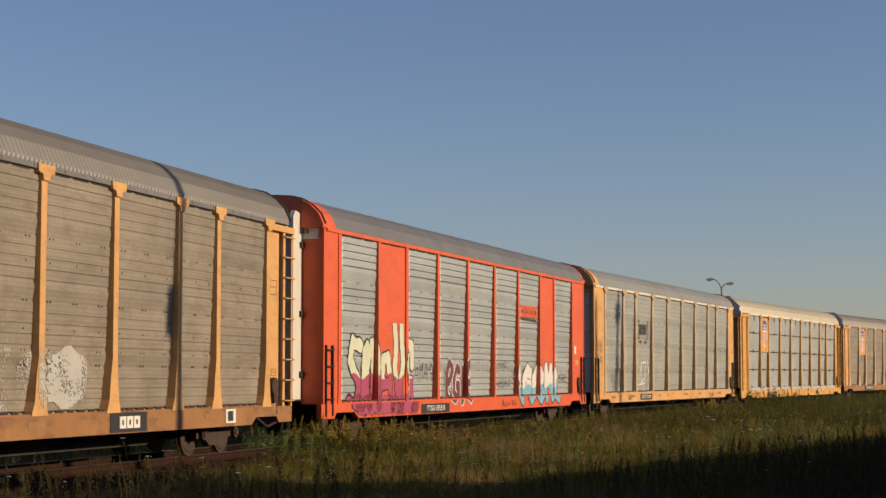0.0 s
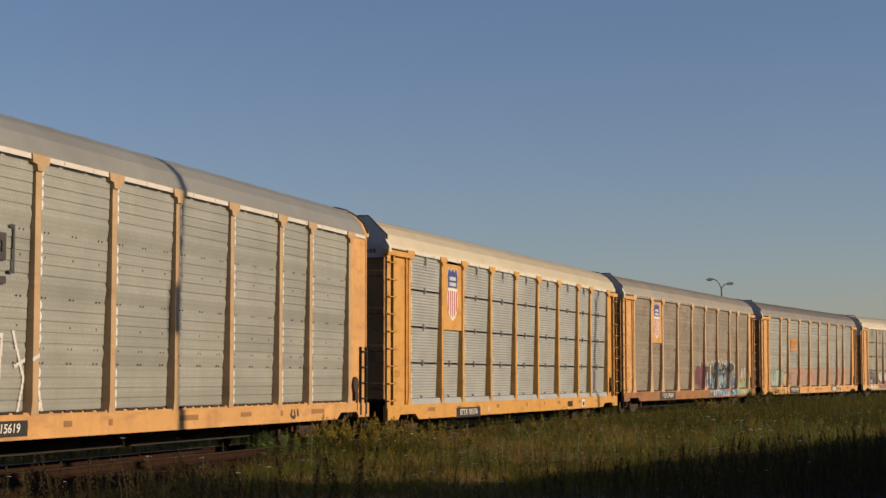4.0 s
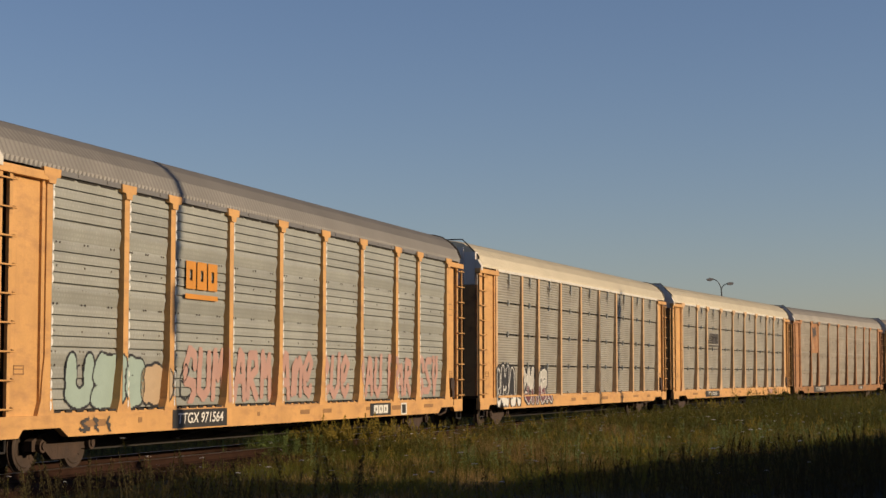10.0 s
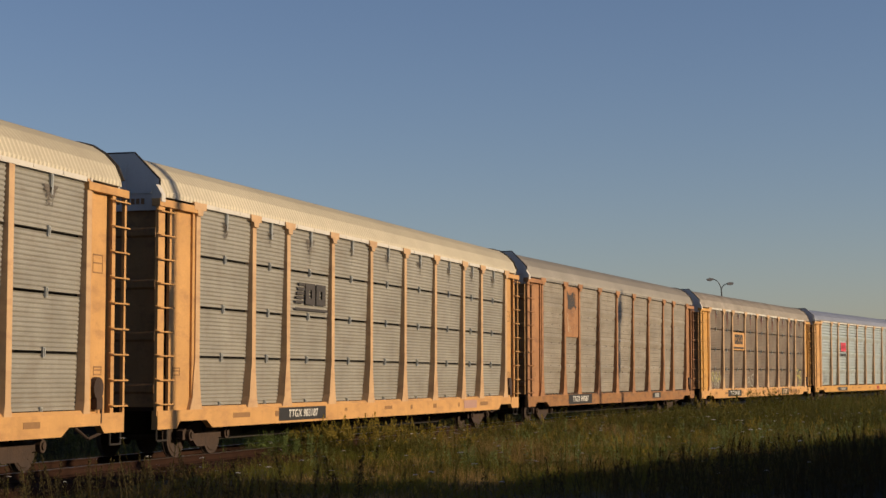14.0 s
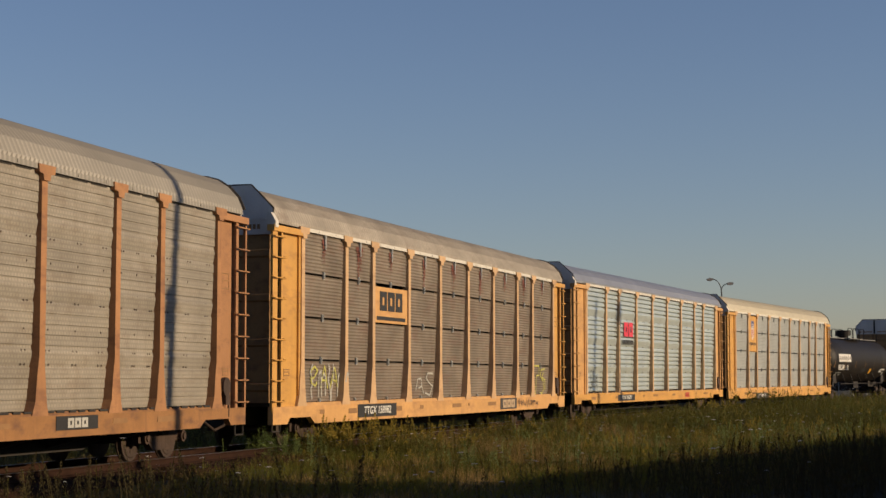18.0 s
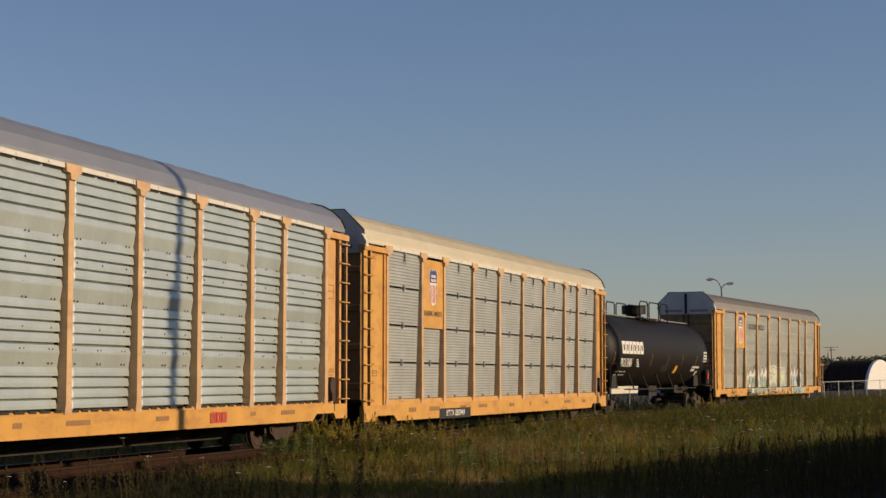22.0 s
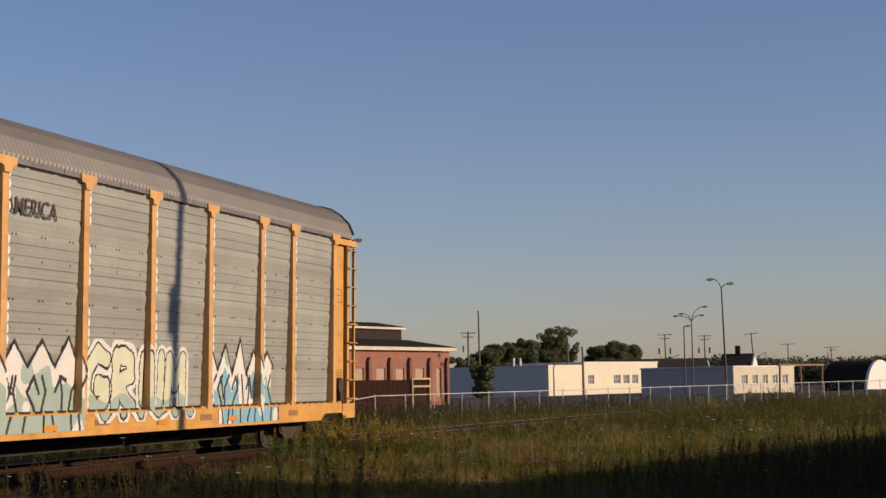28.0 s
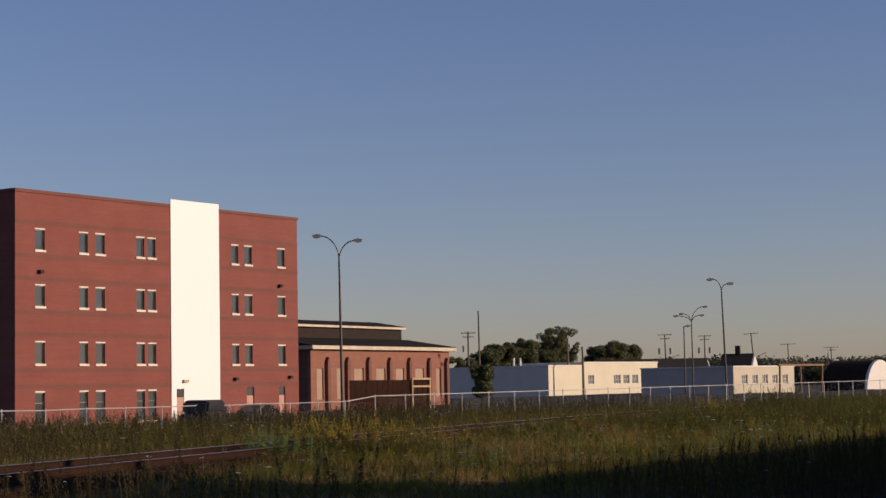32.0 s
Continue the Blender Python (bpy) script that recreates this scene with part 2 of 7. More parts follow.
def build_track():
    steel = paint("rail_steel", (0.040, 0.019, 0.012), 0.9, 0.3, 3.0, gloss=0.1)
    shiny = paint("rail_head", (0.62, 0.60, 0.57), 0.35, 0.1, 3.0, metal=1.0)
    track = thing("railway_track", "single railway track with rusty rails on brown ballast", "track", kind="structure")
    prof = [(-0.07, -0.17), (0.07, -0.17), (0.07, -0.155), (0.012, -0.13), (0.012, -0.045), (0.034, -0.035), (0.034, -0.006), (-0.034, -0.006), (-0.034, -0.035), (-0.012, -0.045), (-0.012, -0.13), (-0.07, -0.155)]
    head = [(-0.033, -0.007), (0.033, -0.007), (0.028, 0.0), (-0.028, 0.0)]
    for left in (SIDE - 0.75, SIDE + 0.75):
        bm = bmesh.new()
        sweep(bm, prof, -60, 260, 2.0, left, RAIL_Z)
        rail = part("rail", bm, steel, track, "rust-brown steel rail with a polished head")
        bm = bmesh.new()
        sweep(bm, head, -60, 260, 2.0, left, RAIL_Z + 0.001)
        part("rail_head", bm, shiny, rail)
    bm = bmesh.new()
    sweep(bm, [(-2.5, -0.60), (-1.75, -0.19), (1.6, -0.19), (2.3, -0.65)], -60, 260, 2.0, SIDE, RAIL_Z)
    part("ballast_bed", bm, paint("ballast", (0.046, 0.024, 0.015), 1.0, 0.45, 1.2, bump=1.0, grain=18, gloss=0.03), track, "brown gravel ballast")
    rng = np.random.default_rng(8)
    vs, fs = [], []
    for k in range(9000):
        sp = -30 + 120 * rng.random() ** 1.6
        across = rng.choice((rng.uniform(0.85, 2.0), rng.uniform(-0.7, 0.7), rng.uniform(-2.0, -0.85)), p=(0.7, 0.15, 0.15))
        x, y, th = line(sp, SIDE - across)
        z = RAIL_Z - 0.19 + (SIDE - across) * math.sin(CANT) - max(0.0, abs(across) - 1.7) * 0.5
        r = rng.uniform(0.018, 0.045)
        o = rng.uniform(-0.4, 0.4, (5, 3)) * r
        base = np.array([(-1, -1, -0.3), (1, -1, -0.3), (1, 1, -0.3), (-1, 1, -0.3), (0, 0, 0.9)]) * r + o + (x, y, z)
        i = len(vs)
        vs += [tuple(q) for q in base]
        fs += [(i, i + 1, i + 4), (i + 1, i + 2, i + 4), (i + 2, i + 3, i + 4), (i + 3, i, i + 4)]
    me = bpy.data.meshes.new("ballast_stones")
    me.from_pydata(vs, [], fs)
    me.materials.append(leaf_mat("ballast_stone", (0.064, 0.034, 0.021), (0.036, 0.021, 0.015), 0.95))
    tagged(part("ballast_stones", me, None, track, "loose brown ballast stones"), kind="stuff")
    bm = bmesh.new()
    prism(bm, [(-0.115, -0.27), (0.115, -0.27), (0.115, -0.190), (-0.115, -0.190)], -1.3, 1.3, "y")
    tie = mesh_of("tie", bm, paint("old_tie", (0.075, 0.042, 0.028), 0.95, 0.4, 2.0, streak=0.4, bump=0.6, gloss=0.05))
    s = -30.0
    rng = random.Random(4)
    while s < 110:
        x, y, th = line(s, SIDE)
        part("tie", tie, None, track, at=pose(x, y, RAIL_Z + 0.03 + rng.uniform(-0.012, 0.006), math.degrees(CANT), 0, 90 - math.degrees(th) + rng.uniform(-1.5, 1.5)))
        s += 0.52


# ---- rolling stock ----
CAR_L = 27.5
POSTS = (1.85, 4.75, 6.75, 9.65, 12.5, 15.3, 18.1, 21.0, 23.0, 25.9)
ROOF = [(-1.56, 4.97), (-1.56, 5.08), (-1.44, 5.38), (-1.22, 5.63), (-0.97, 5.80), (-0.70, 5.88), (-0.3, 5.92), (0.3, 5.92), (0.70, 5.88), (0.97, 5.80), (1.22, 5.63), (1.44, 5.38), (1.56, 5.08), (1.56, 4.97)]
iron = paint("underframe_iron", (0.030, 0.023, 0.018), 0.85, 0.4, 3.0, bump=0.3)
rust = paint("rusty_cast_steel", (0.062, 0.034, 0.021), 0.8, 0.4, 3.0, bump=0.4)
wheel_mat = paint("wheel_steel", (0.065, 0.040, 0.027), 0.7, 0.3, 4.0, metal=0.2)
# near-black paint stands in for unlit insides and gaps
dark_inside = paint("unlit_inside", (0.035, 0.030, 0.027), 0.9, 0.2)
trim_sunlit = paint("sunlit_white_edge", (0.86, 0.85, 0.82), 0.45, 0.1, 3.0)
WHEELSETS = []
MESH = {}


def shared(key, make):
    if key not in MESH:
        MESH[key] = make()
    return MESH[key]


def hash_of(words):
    return sum((i + 3) * ord(c) for i, c in enumerate(words))


stencil_brown = paint("stencil_brown", (0.34, 0.18, 0.07), 0.7, 0.2, 3.0)


def truck_meshes():
    def frame_side():
        bm = bmesh.new()
        prism(bm, [(-1.12, 0.36), (-0.66, 0.36), (-0.42, 0.2), (0.42, 0.2), (0.66, 0.36), (1.12, 0.36), (1.12, 0.54), (0.9, 0.62), (0.45, 0.72), (-0.45, 0.72), (-0.9, 0.62), (-1.12, 0.54)], -0.07, 0.07, "y")
        return mesh_of("side_frame", bm, rust)

    def springs():
        bm = bmesh.new()
        for x in (-0.2, 0, 0.2):
            for k in range(6):
                rod(bm, (x, 0, 0.25 + k * 0.05), (x, 0, 0.28 + k * 0.05), 0.075, 10)
            rod(bm, (x, 0, 0.24), (x, 0, 0.55), 0.045, 8)
        return mesh_of("spring_group", bm, rust)

    def wheels():
        bm = bmesh.new()
        rod(bm, (0, -1.0, 0), (0, 1.0, 0), 0.075, 10)
        for s in (-1, 1):
            rod(bm, (0, s * 0.685, 0), (0, s * 0.715, 0), 0.45, 28)
            rod(bm, (0, s * 0.715, 0), (0, s * 0.80, 0), 0.42, 28)
            rod(bm, (0, s * 0.80, 0), (0, s * 0.815, 0), 0.36, 28, 0.34)
            rod(bm, (0, s * 0.80, 0), (0, s * 0.86, 0), 0.13, 14)
            for k in range(3):
                a = k * 2.0944
                rod(bm, (0.23 * math.cos(a), s * 0.81, 0.23 * math.sin(a)), (0.23 * math.cos(a), s * 0.822, 0.23 * math.sin(a)), 0.05, 8)
        return mesh_of("wheelset", bm, wheel_mat)

    def bolster():
        bm = bmesh.new()
        box(bm, -0.17, 0.17, -1.15, 1.15, 0.5, 0.7)
        box(bm, -0.5, 0.5, -0.1, 0.1, 0.38, 0.5)
        for x in (-0.45, 0.45):
            box(bm, x - 0.05, x + 0.05, -0.9, 0.9, 0.34, 0.46)
        return mesh_of("bolster", bm, iron)

    def bearing():
        bm = bmesh.new()
        rod(bm, (0, -0.1, 0), (0, 0.1, 0), 0.12, 12)
        rod(bm, (0, -0.13, 0), (0, -0.1, 0), 0.07, 8)
        return mesh_of("bearing_cap", bm, rust)

    return {k: shared(k, f) for k, f in (("side_frame", frame_side), ("spring_group", springs), ("wheelset", wheels), ("bolster", bolster), ("bearing_cap", bearing))}


def add_truck(car, x):
    m = truck_meshes()
    t = part("truck", m["bolster"], None, car, "cast steel four-wheel truck", pose(x, 0, RAIL_Z))
    for s in (-1, 1):
        part("side_frame", m["side_frame"], None, t, at=pose(0, s * 1.0, 0))
        part("spring_group", m["spring_group"], None, t, at=pose(0, s * 1.0, 0))
    for dx in (-0.89, 0.89):
        w = part("wheelset", m["wheelset"], None, t, at=pose(dx, 0, 0.42))
        WHEELSETS.append((w, dx))
        part("bearing_cap", m["bearing_cap"], None, t, at=pose(dx, -1.06, 0.45))
    return t


def add_coupler(car, x, s):
    def make():
        bm = bmesh.new()
        box(bm, -0.5, 0.1, -0.09, 0.09, 0.72, 0.92)
        box(bm, -0.72, -0.45, -0.16, 0.14, 0.68, 0.98)
        tube(bm, [(0.0, -0.5, 0.75), (-0.25, -0.5, 0.45), (-0.55, -0.4, 0.35), (-0.68, -0.2, 0.55)], 0.03)
        return mesh_of("coupler", bm, rust)
    part("coupler", shared("coupler", make), None, car, "rusty knuckle coupler with an air hose", pose(x, 0, 0, 0, 0, 0 if s < 0 else 180))


def ribbed_panel(w, z0, z1, kind):
    """A pressed sheet: fine even ribs ('four'), or broad lapped ribs with flats, deep ('bold'), middling ('lap') or shallow ('perf')."""
    front = []
    z = z0
    if kind == "four":
        pitch = (z1 - z0) / max(1, round((z1 - z0) / 0.082))
        while z < z1 - 1e-4:
            front += [(-0.011, z), (-0.011, z + pitch * 0.42), (0.009, z + pitch * 0.52), (0.009, z + pitch * 0.64)]
            z += pitch
    else:
        # four groups of four lapped ribs, with a bent flat between the groups
        d, slot, back = {"bold": (0.030, 0.16, 0.09), "lap": (0.018, 0.065, 0.045), "perf": (0.010, 0.05, 0.003)}[kind]
        pitch = 0.178
        flat = ((z1 - z0) - 16 * pitch) / 3
        for g in range(4):
            for k in range(4):
                front += [(back, z), (back, z + pitch * slot), (-0.016, z + pitch * (slot + 0.02)), (-0.013, z + pitch * 0.50), (d - 0.020, z + pitch * 0.97)]
                z += pitch
            if g < 3:
                front += [(0.006, z + flat * 0.05), (-0.024, z + flat * 0.62), (-0.024, z + flat * 0.70), (0.004, z + flat * 0.96)]
                z += flat
    front.append((-0.012, z1))
    bm = bmesh.new()
    prism(bm, front + [(0.12, z1), (0.12, z0)], -w / 2, w / 2)
    return bm


def roof_mesh(kind, length, material):
    bm = bmesh.new()
    step = 0.0775 if kind == "ribbed" else 0.45
    n = int(length / step)
    rings = []
    for i in range(n + 1):
        k = (0.020 if i % 2 else -0.016) if kind == "ribbed" else (0.012 if i % 3 == 0 else 0.0)
        x = i * length / n
        ring = []
        for y, z in ROOF:
            r = Vector((y, (z - 4.6) * 1.2)).normalized() * (k if z > 5.0 else 0)
            ring.append(bm.verts.new((x - length / 2, y + r.x, z + r.y)))
        rings.append(ring)
        if kind != "ribbed" and i % 3 == 0 and 0 < i < n:
            ring2 = [bm.verts.new((v.co.x + 0.05, v.co.y, v.co.z)) for v in ring]
            rings.append(ring2)
    for a, b in zip(rings, rings[1:]):
        for j in range(len(ROOF) - 1):
            bm.faces.new((a[j], a[j + 1], b[j + 1], b[j]))
    bm.faces.new(rings[0][::-1])
    bm.faces.new(rings[-1])
    return mesh_of("roof", bm, material)


def car_shell(name, label, length):
    return thing(name, label, "railcar", group="freight train")


def text_part(name, words, size, material, parent, x, z, y, lean=0.0, label="", squeeze=1.0, tilt=0.0):
    """Lettering on the near side, flat on the sheet, read from outside."""
    cu = bpy.data.curves.new(name, "FONT")
    cu.body, cu.size, cu.align_x, cu.align_y, cu.shear = words, size, "CENTER", "CENTER", lean
    cu.offset = 0.012 * size
    tmp = bpy.data.objects.new("lettering", cu)
    me = tmp.to_mesh().copy()
    tmp.to_mesh_clear()
    bpy.data.objects.remove(tmp)
    me.transform(Matrix.Diagonal((squeeze, 1, 1, 1)))
    me.materials.clear()
    me.materials.append(material)
    return part(name, me, None, parent, label, pose(x, y, z, 90 + tilt, 0, 0))


def plate(name, x0, x1, z0, z1, y, material, parent, label="", deep=0.012):
    bm = bmesh.new()
    box(bm, x0, x1, y - deep, y, z0, z1)
    return part(name, bm, material, parent, label)


def raise_eaves(car, dz, dtop):
    """Stretch a car's side up by dz at the eave and its ridge by dtop; the arch between takes up the rest."""
    top = max(z for _, z in ROOF)

    def f(z):
        if z <= 1.0:
            return z
        if z <= 4.97:
            return z + dz * (z - 1.0) / 3.97
        return 4.97 + dz + (z - 4.97) * (top + dtop - 4.97 - dz) / (top - 4.97)

    def go(ob, base):
        for ch in ob.children:
            b = base + ch.matrix_basis.translation.z
            if ch.type == "MESH" and ch.data and max((v.co.z for v in ch.data.vertices), default=0) + b > 1.0:
                key = ("lifted", ch.data.name, round(b, 3), dz, dtop)

                def make(ch=ch, b=b):
                    me = ch.data.copy()
                    co = np.empty(len(me.vertices) * 3)
                    me.vertices.foreach_get("co", co)
                    zz = co[2::3] + b
                    co[2::3] = np.array([f(z) for z in zz]) - b
                    me.vertices.foreach_set("co", co)
                    return me
                ch.data = shared(key, make)
            go(ch, b)
    go(car, 0.0)


def autorack(spec):
    H = CAR_L / 2
    car = car_shell("autorack_car", spec["label"], CAR_L)
    sill0, sill1 = spec.get("sill", (0.50, 0.88))
    pk, pm, post_m, sill_m, end_m = spec["kind"], spec["panel"], spec["post"], spec["sillm"], spec["end"]
    # dark core, deck and centre sill
    bm = bmesh.new()
    box(bm, -H + 0.75, H - 0.75, -1.27, 1.40, 0.86, 4.98)
    part("inner_body", bm, dark_inside, car, "dark interior of the rack")
    bm = bmesh.new()
    box(bm, -H + 0.2, H - 0.2, -0.32, 0.32, 0.42, 0.86)
    prism(bm, [(-9.4, 0.42), (-8.2, 0.16), (8.2, 0.16), (9.4, 0.42)], -0.42, 0.42, "y")
    for k in range(9):
        x = -H + 4.6 + k * 2.28
        prism(bm, [(-1.45, 0.86), (-1.45, 0.52), (-0.43, 0.24), (0.43, 0.24), (1.45, 0.52), (1.45, 0.86)], x - 0.09, x + 0.09)
    tube(bm, [(-7.5, -0.95, 0.62), (-3, -0.95, 0.40), (3, -0.95, 0.40), (7.5, -0.95, 0.62)], 0.025)
    rod(bm, (-2.6, -0.8, 0.5), (-1.4, -0.8, 0.5), 0.2, 14)
    rod(bm, (1.2, -0.9, 0.52), (1.7, -0.9, 0.52), 0.16, 14)
    part("underframe", bm, iron, car, "dirty black steel underframe")
    bm = bmesh.new()
    box(bm, -H + 0.6, H - 0.6, 1.42, 1.52, sill0, 4.97)
    part("far_side", bm, pm, car)
    # side sill, shallower towards the ends
    bm = bmesh.new()
    a = spec.get("cut", 0.10)
    prism(bm, [(-H + 0.05, sill0 + 0.02), (-H + 0.9, sill0 + 0.02), (-H + 1.05, sill0 + a + 0.06), (-H + 2.3, sill0 + a + 0.06), (-H + 2.6, sill0), (H - 2.6, sill0), (H - 2.3, sill0 + a + 0.06), (H - 1.05, sill0 + a + 0.06), (H - 0.9, sill0 + 0.02), (H - 0.05, sill0 + 0.02), (H - 0.05, sill1), (-H + 0.05, sill1)], -1.57, -1.44, "y")
    sill = part("side_sill", bm, sill_m, car, spec.get("sill_label", "yellow side sill with grime"))
    rng = random.Random(int(abs(hash_of(spec["label"]))))
    for k in range(9):
        if not spec.get("plain"):
            bx, w, hh = -H + 3.0 + k * 2.5 + rng.uniform(-0.7, 0.7), rng.choice((0.16, 0.3, 0.6, 0.9)), rng.uniform(0.05, 0.10)
            plate("stencil", bx, bx + w, sill1 - 0.13 - hh, sill1 - 0.10, -1.572, spec.get("stencil", stencil_brown), sill, deep=0.004)
    # posts, wide-footed on the older cars
    slim = spec.get("foot") == "slim"
    def post_make():
        bm = bmesh.new()
        top = 4.98 - sill1
        if slim:
            prism(bm, [(-0.14, 0), (0.14, 0), (0.095, 0.22), (0.095, top), (-0.095, top), (-0.095, 0.22)], -0.06, 0.11, "y")
        else:
            prism(bm, [(-0.32, 0), (0.26, 0), (0.19, 0.20), (0.14, 0.55), (0.10, 0.86), (0.10, top), (-0.10, top), (-0.10, 0.98), (-0.16, 0.66), (-0.21, 0.24)], -0.06, 0.11, "y")
        return mesh_of("post", bm, post_m)
    def cap_make():
        bm = bmesh.new()
        prism(bm, [(-0.30, 0.16), (0.30, 0.16), (0.28, 0.02), (0.14, 0.0), (0.11, -0.10), (-0.11, -0.10), (-0.14, 0.0), (-0.28, 0.02)], -0.085, 0.0, "y")
        return mesh_of("cap", bm, post_m)
    pmesh, cmesh = shared(("post", post_m.name, sill1, slim), post_make), shared(("cap", post_m.name), cap_make)
    posts = spec.get("posts", POSTS)
    def trim_make():
        bm = bmesh.new()
        # lobes of the sheet's edge, sunlit gleam painted white, set forward into view
        z = 0.955 + 0.09 - sill1
        for g in range(4):
            for k in range(4):
                lobe = [(0.100, z - 0.082), (0.140, z - 0.070), (0.172, z - 0.030), (0.176, z + 0.015), (0.140, z + 0.066), (0.100, z + 0.076)]
                vs = [bm.verts.new((a, -0.066 + (a - 0.1) * 0.1, b)) for a, b in lobe]
                bm.faces.new(vs)
                z += 0.178
            z += 0.347
        return mesh_of("edge_trim", bm, trim_sunlit)
    tmesh = shared(("edge_trim", sill1), trim_make)
    for x in posts:
        p = part("post", pmesh, None, car, at=pose(x - H, -1.50, sill1 - 0.002))
        if not spec.get("nocap"):
            part("cap", cmesh, None, p, at=pose(0, -0.02, 4.84 - sill1))
        if spec.get("trim", True) and x != posts[-1] and (posts.index(x), 0) not in spec.get("skip", {}):
            tagged(part("edge_trim", tmesh, None, p, "bright scalloped sheet edge"), kind="stuff")
    # panels
    rows = spec.get("rows", (4.92, 3.95, 2.93, 1.93, 0.93) if pk == "four" else (4.92, 0.93))
    skip = spec.get("skip", {})
    for i, (xa, xb) in enumerate(zip(posts, posts[1:])):
        w = round((xb - xa) - 0.22, 2)
        for j, (zt, zb) in enumerate(zip(rows, rows[1:])):
            if (i, j) in skip:
                continue
            me = shared(("panel", pk, pm.name, w, zt), lambda: mesh_of("panel", ribbed_panel(w, zb + 0.025, zt - 0.025, pk), pm))
            pan = part("panel", me, None, car, at=pose((xa + xb) / 2 - H, -1.34, 0, 1.85))
            if pk in ("perf", "lap", "bold"):
                def rivet_make():
                    bm = bmesh.new()
                    for q, z in enumerate((1.72, 1.95, 2.76, 3.0, 3.80, 4.05, 2.30, 3.40)):
                        for u in (0.10, 0.15, 0.48, 0.53, 0.86, 0.91) if q < 6 else (0.12, 0.5, 0.88):
                            x = -w / 2 + w * u
                            box(bm, x - 0.014, x + 0.014, -0.021, -0.012, z - 0.016, z + 0.016)
                    return mesh_of("rivets", bm, rust)
                tagged(part("rivets", shared(("rivets", w), rivet_make), None, pan), kind="stuff")
            if pk == "four":
                def clip_make():
                    bm = bmesh.new()
                    box(bm, -0.035, 0.035, -0.035, 0.0, -0.09, 0.09)
                    rod(bm, (0, -0.045, -0.07), (0, -0.045, 0.07), 0.014, 6)
                    return mesh_of("clip", bm, MATS["galvanised"])
                part("clip", shared("clip", clip_make), None, pan, at=pose(0, -0.012, zb))
                if j == 0:
                    def hanger_make():
                        bm = bmesh.new()
                        box(bm, -0.045, 0.045, -0.045, 0.0, -0.10, 0.16)
                        box(bm, -0.025, 0.025, -0.055, -0.045, -0.22, 0.12)
                        return mesh_of("hanger", bm, MATS["galvanised"])
                    part("hanger", shared("hanger", hanger_make), None, pan, at=pose(0, -0.014, zt - 0.14))
        bm = bmesh.new()
        prism(bm, [(-1.50, 0.94), (-1.42, 0.94), (-1.42, sill1), (-1.55, sill1)], xa - H + 0.12, xb - H - 0.12)
        part("skirt", bm, spec.get("skirt", sill_m), car)
    # roof and eave
    part("roof", shared(("roof", spec["roofk"], spec["roof"].name), lambda: roof_mesh(spec["roofk"], CAR_L - 0.5, spec["roof"])), None, car, spec.get("roof_label", "arched metal roof"))
    bm = bmesh.new()
    box(bm, -H + (0.4 if spec.get("flat") else posts[0] + 0.12), H - (0.4 if spec.get("flat") else 1.75), -1.575, -1.50, 4.91, 5.0)
    for k in range(22):
        box(bm, -H + 2.8 + k * 1.1, -H + 2.86 + k * 1.1, -1.585, -1.57, 4.93, 4.99)
    part("eave_rail", bm, spec["eave"], car)
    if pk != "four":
        # dark strips painting gaps above the sill and shade under the eave, with tabs
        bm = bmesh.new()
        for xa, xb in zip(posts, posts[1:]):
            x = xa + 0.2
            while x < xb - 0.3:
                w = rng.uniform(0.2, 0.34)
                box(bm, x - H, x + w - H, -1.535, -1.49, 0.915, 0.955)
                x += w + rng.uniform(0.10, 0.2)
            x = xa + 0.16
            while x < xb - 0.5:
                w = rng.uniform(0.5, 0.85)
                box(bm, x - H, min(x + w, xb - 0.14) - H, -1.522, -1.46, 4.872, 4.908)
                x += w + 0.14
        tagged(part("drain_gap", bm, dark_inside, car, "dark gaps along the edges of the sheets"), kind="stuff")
    # ends
    for s, x in ((-1, -H), (1, H)):
        e = lambda a, b: (x + a, x + b) if s < 0 else (x - b, x - a)
        bm = bmesh.new()
        flat = spec.get("flat")
        if flat:
            box(bm, *e(0.25, (posts[0] if s < 0 else CAR_L - posts[-1]) - 0.101), -1.535, -1.43, sill1, 4.97)
        else:
            mg = (posts[0] if s < 0 else CAR_L - posts[-1]) - 0.09
            box(bm, *e(0.72, mg - 0.12), -1.48, -1.43, sill1, 4.78)
            box(bm, *e(mg - 0.12, mg), -1.53, -1.40, sill1, 4.9)
        pl = part("end_panel", bm, end_m, car, spec.get("end_label", "plain painted end plate"))
        for zz, hh, ww in ((3.35, 0.34, 0.42), (1.55, 0.16, 0.34)):
            if s > 0 or zz < 2:
                bm = bmesh.new()
                cxm = sum(e(0.86, 0.86 + ww)) / 2
                for a in (-ww / 2, ww / 2 - 0.025):
                    box(bm, cxm + a, cxm + a + 0.018, -1.486, -1.48, zz, zz + hh)
                for a in (0, hh / 2, hh - 0.025):
                    box(bm, cxm - ww / 2, cxm + ww / 2, -1.486, -1.48, zz + a, zz + a + 0.025)
                part("stencil", bm, spec.get("stencil", stencil_brown), pl)
        bm = bmesh.new()
        if flat:
            box(bm, *e(0.30, 0.36), -1.60, -1.545, sill1 - 0.3, 2.25)
            box(bm, *e(0.74, 0.80), -1.60, -1.545, sill1 - 0.3, 2.25)
        elif s < 0:
            box(bm, *e(0.02, 0.30), -1.56, -1.50, sill1 - 0.1, 4.82)
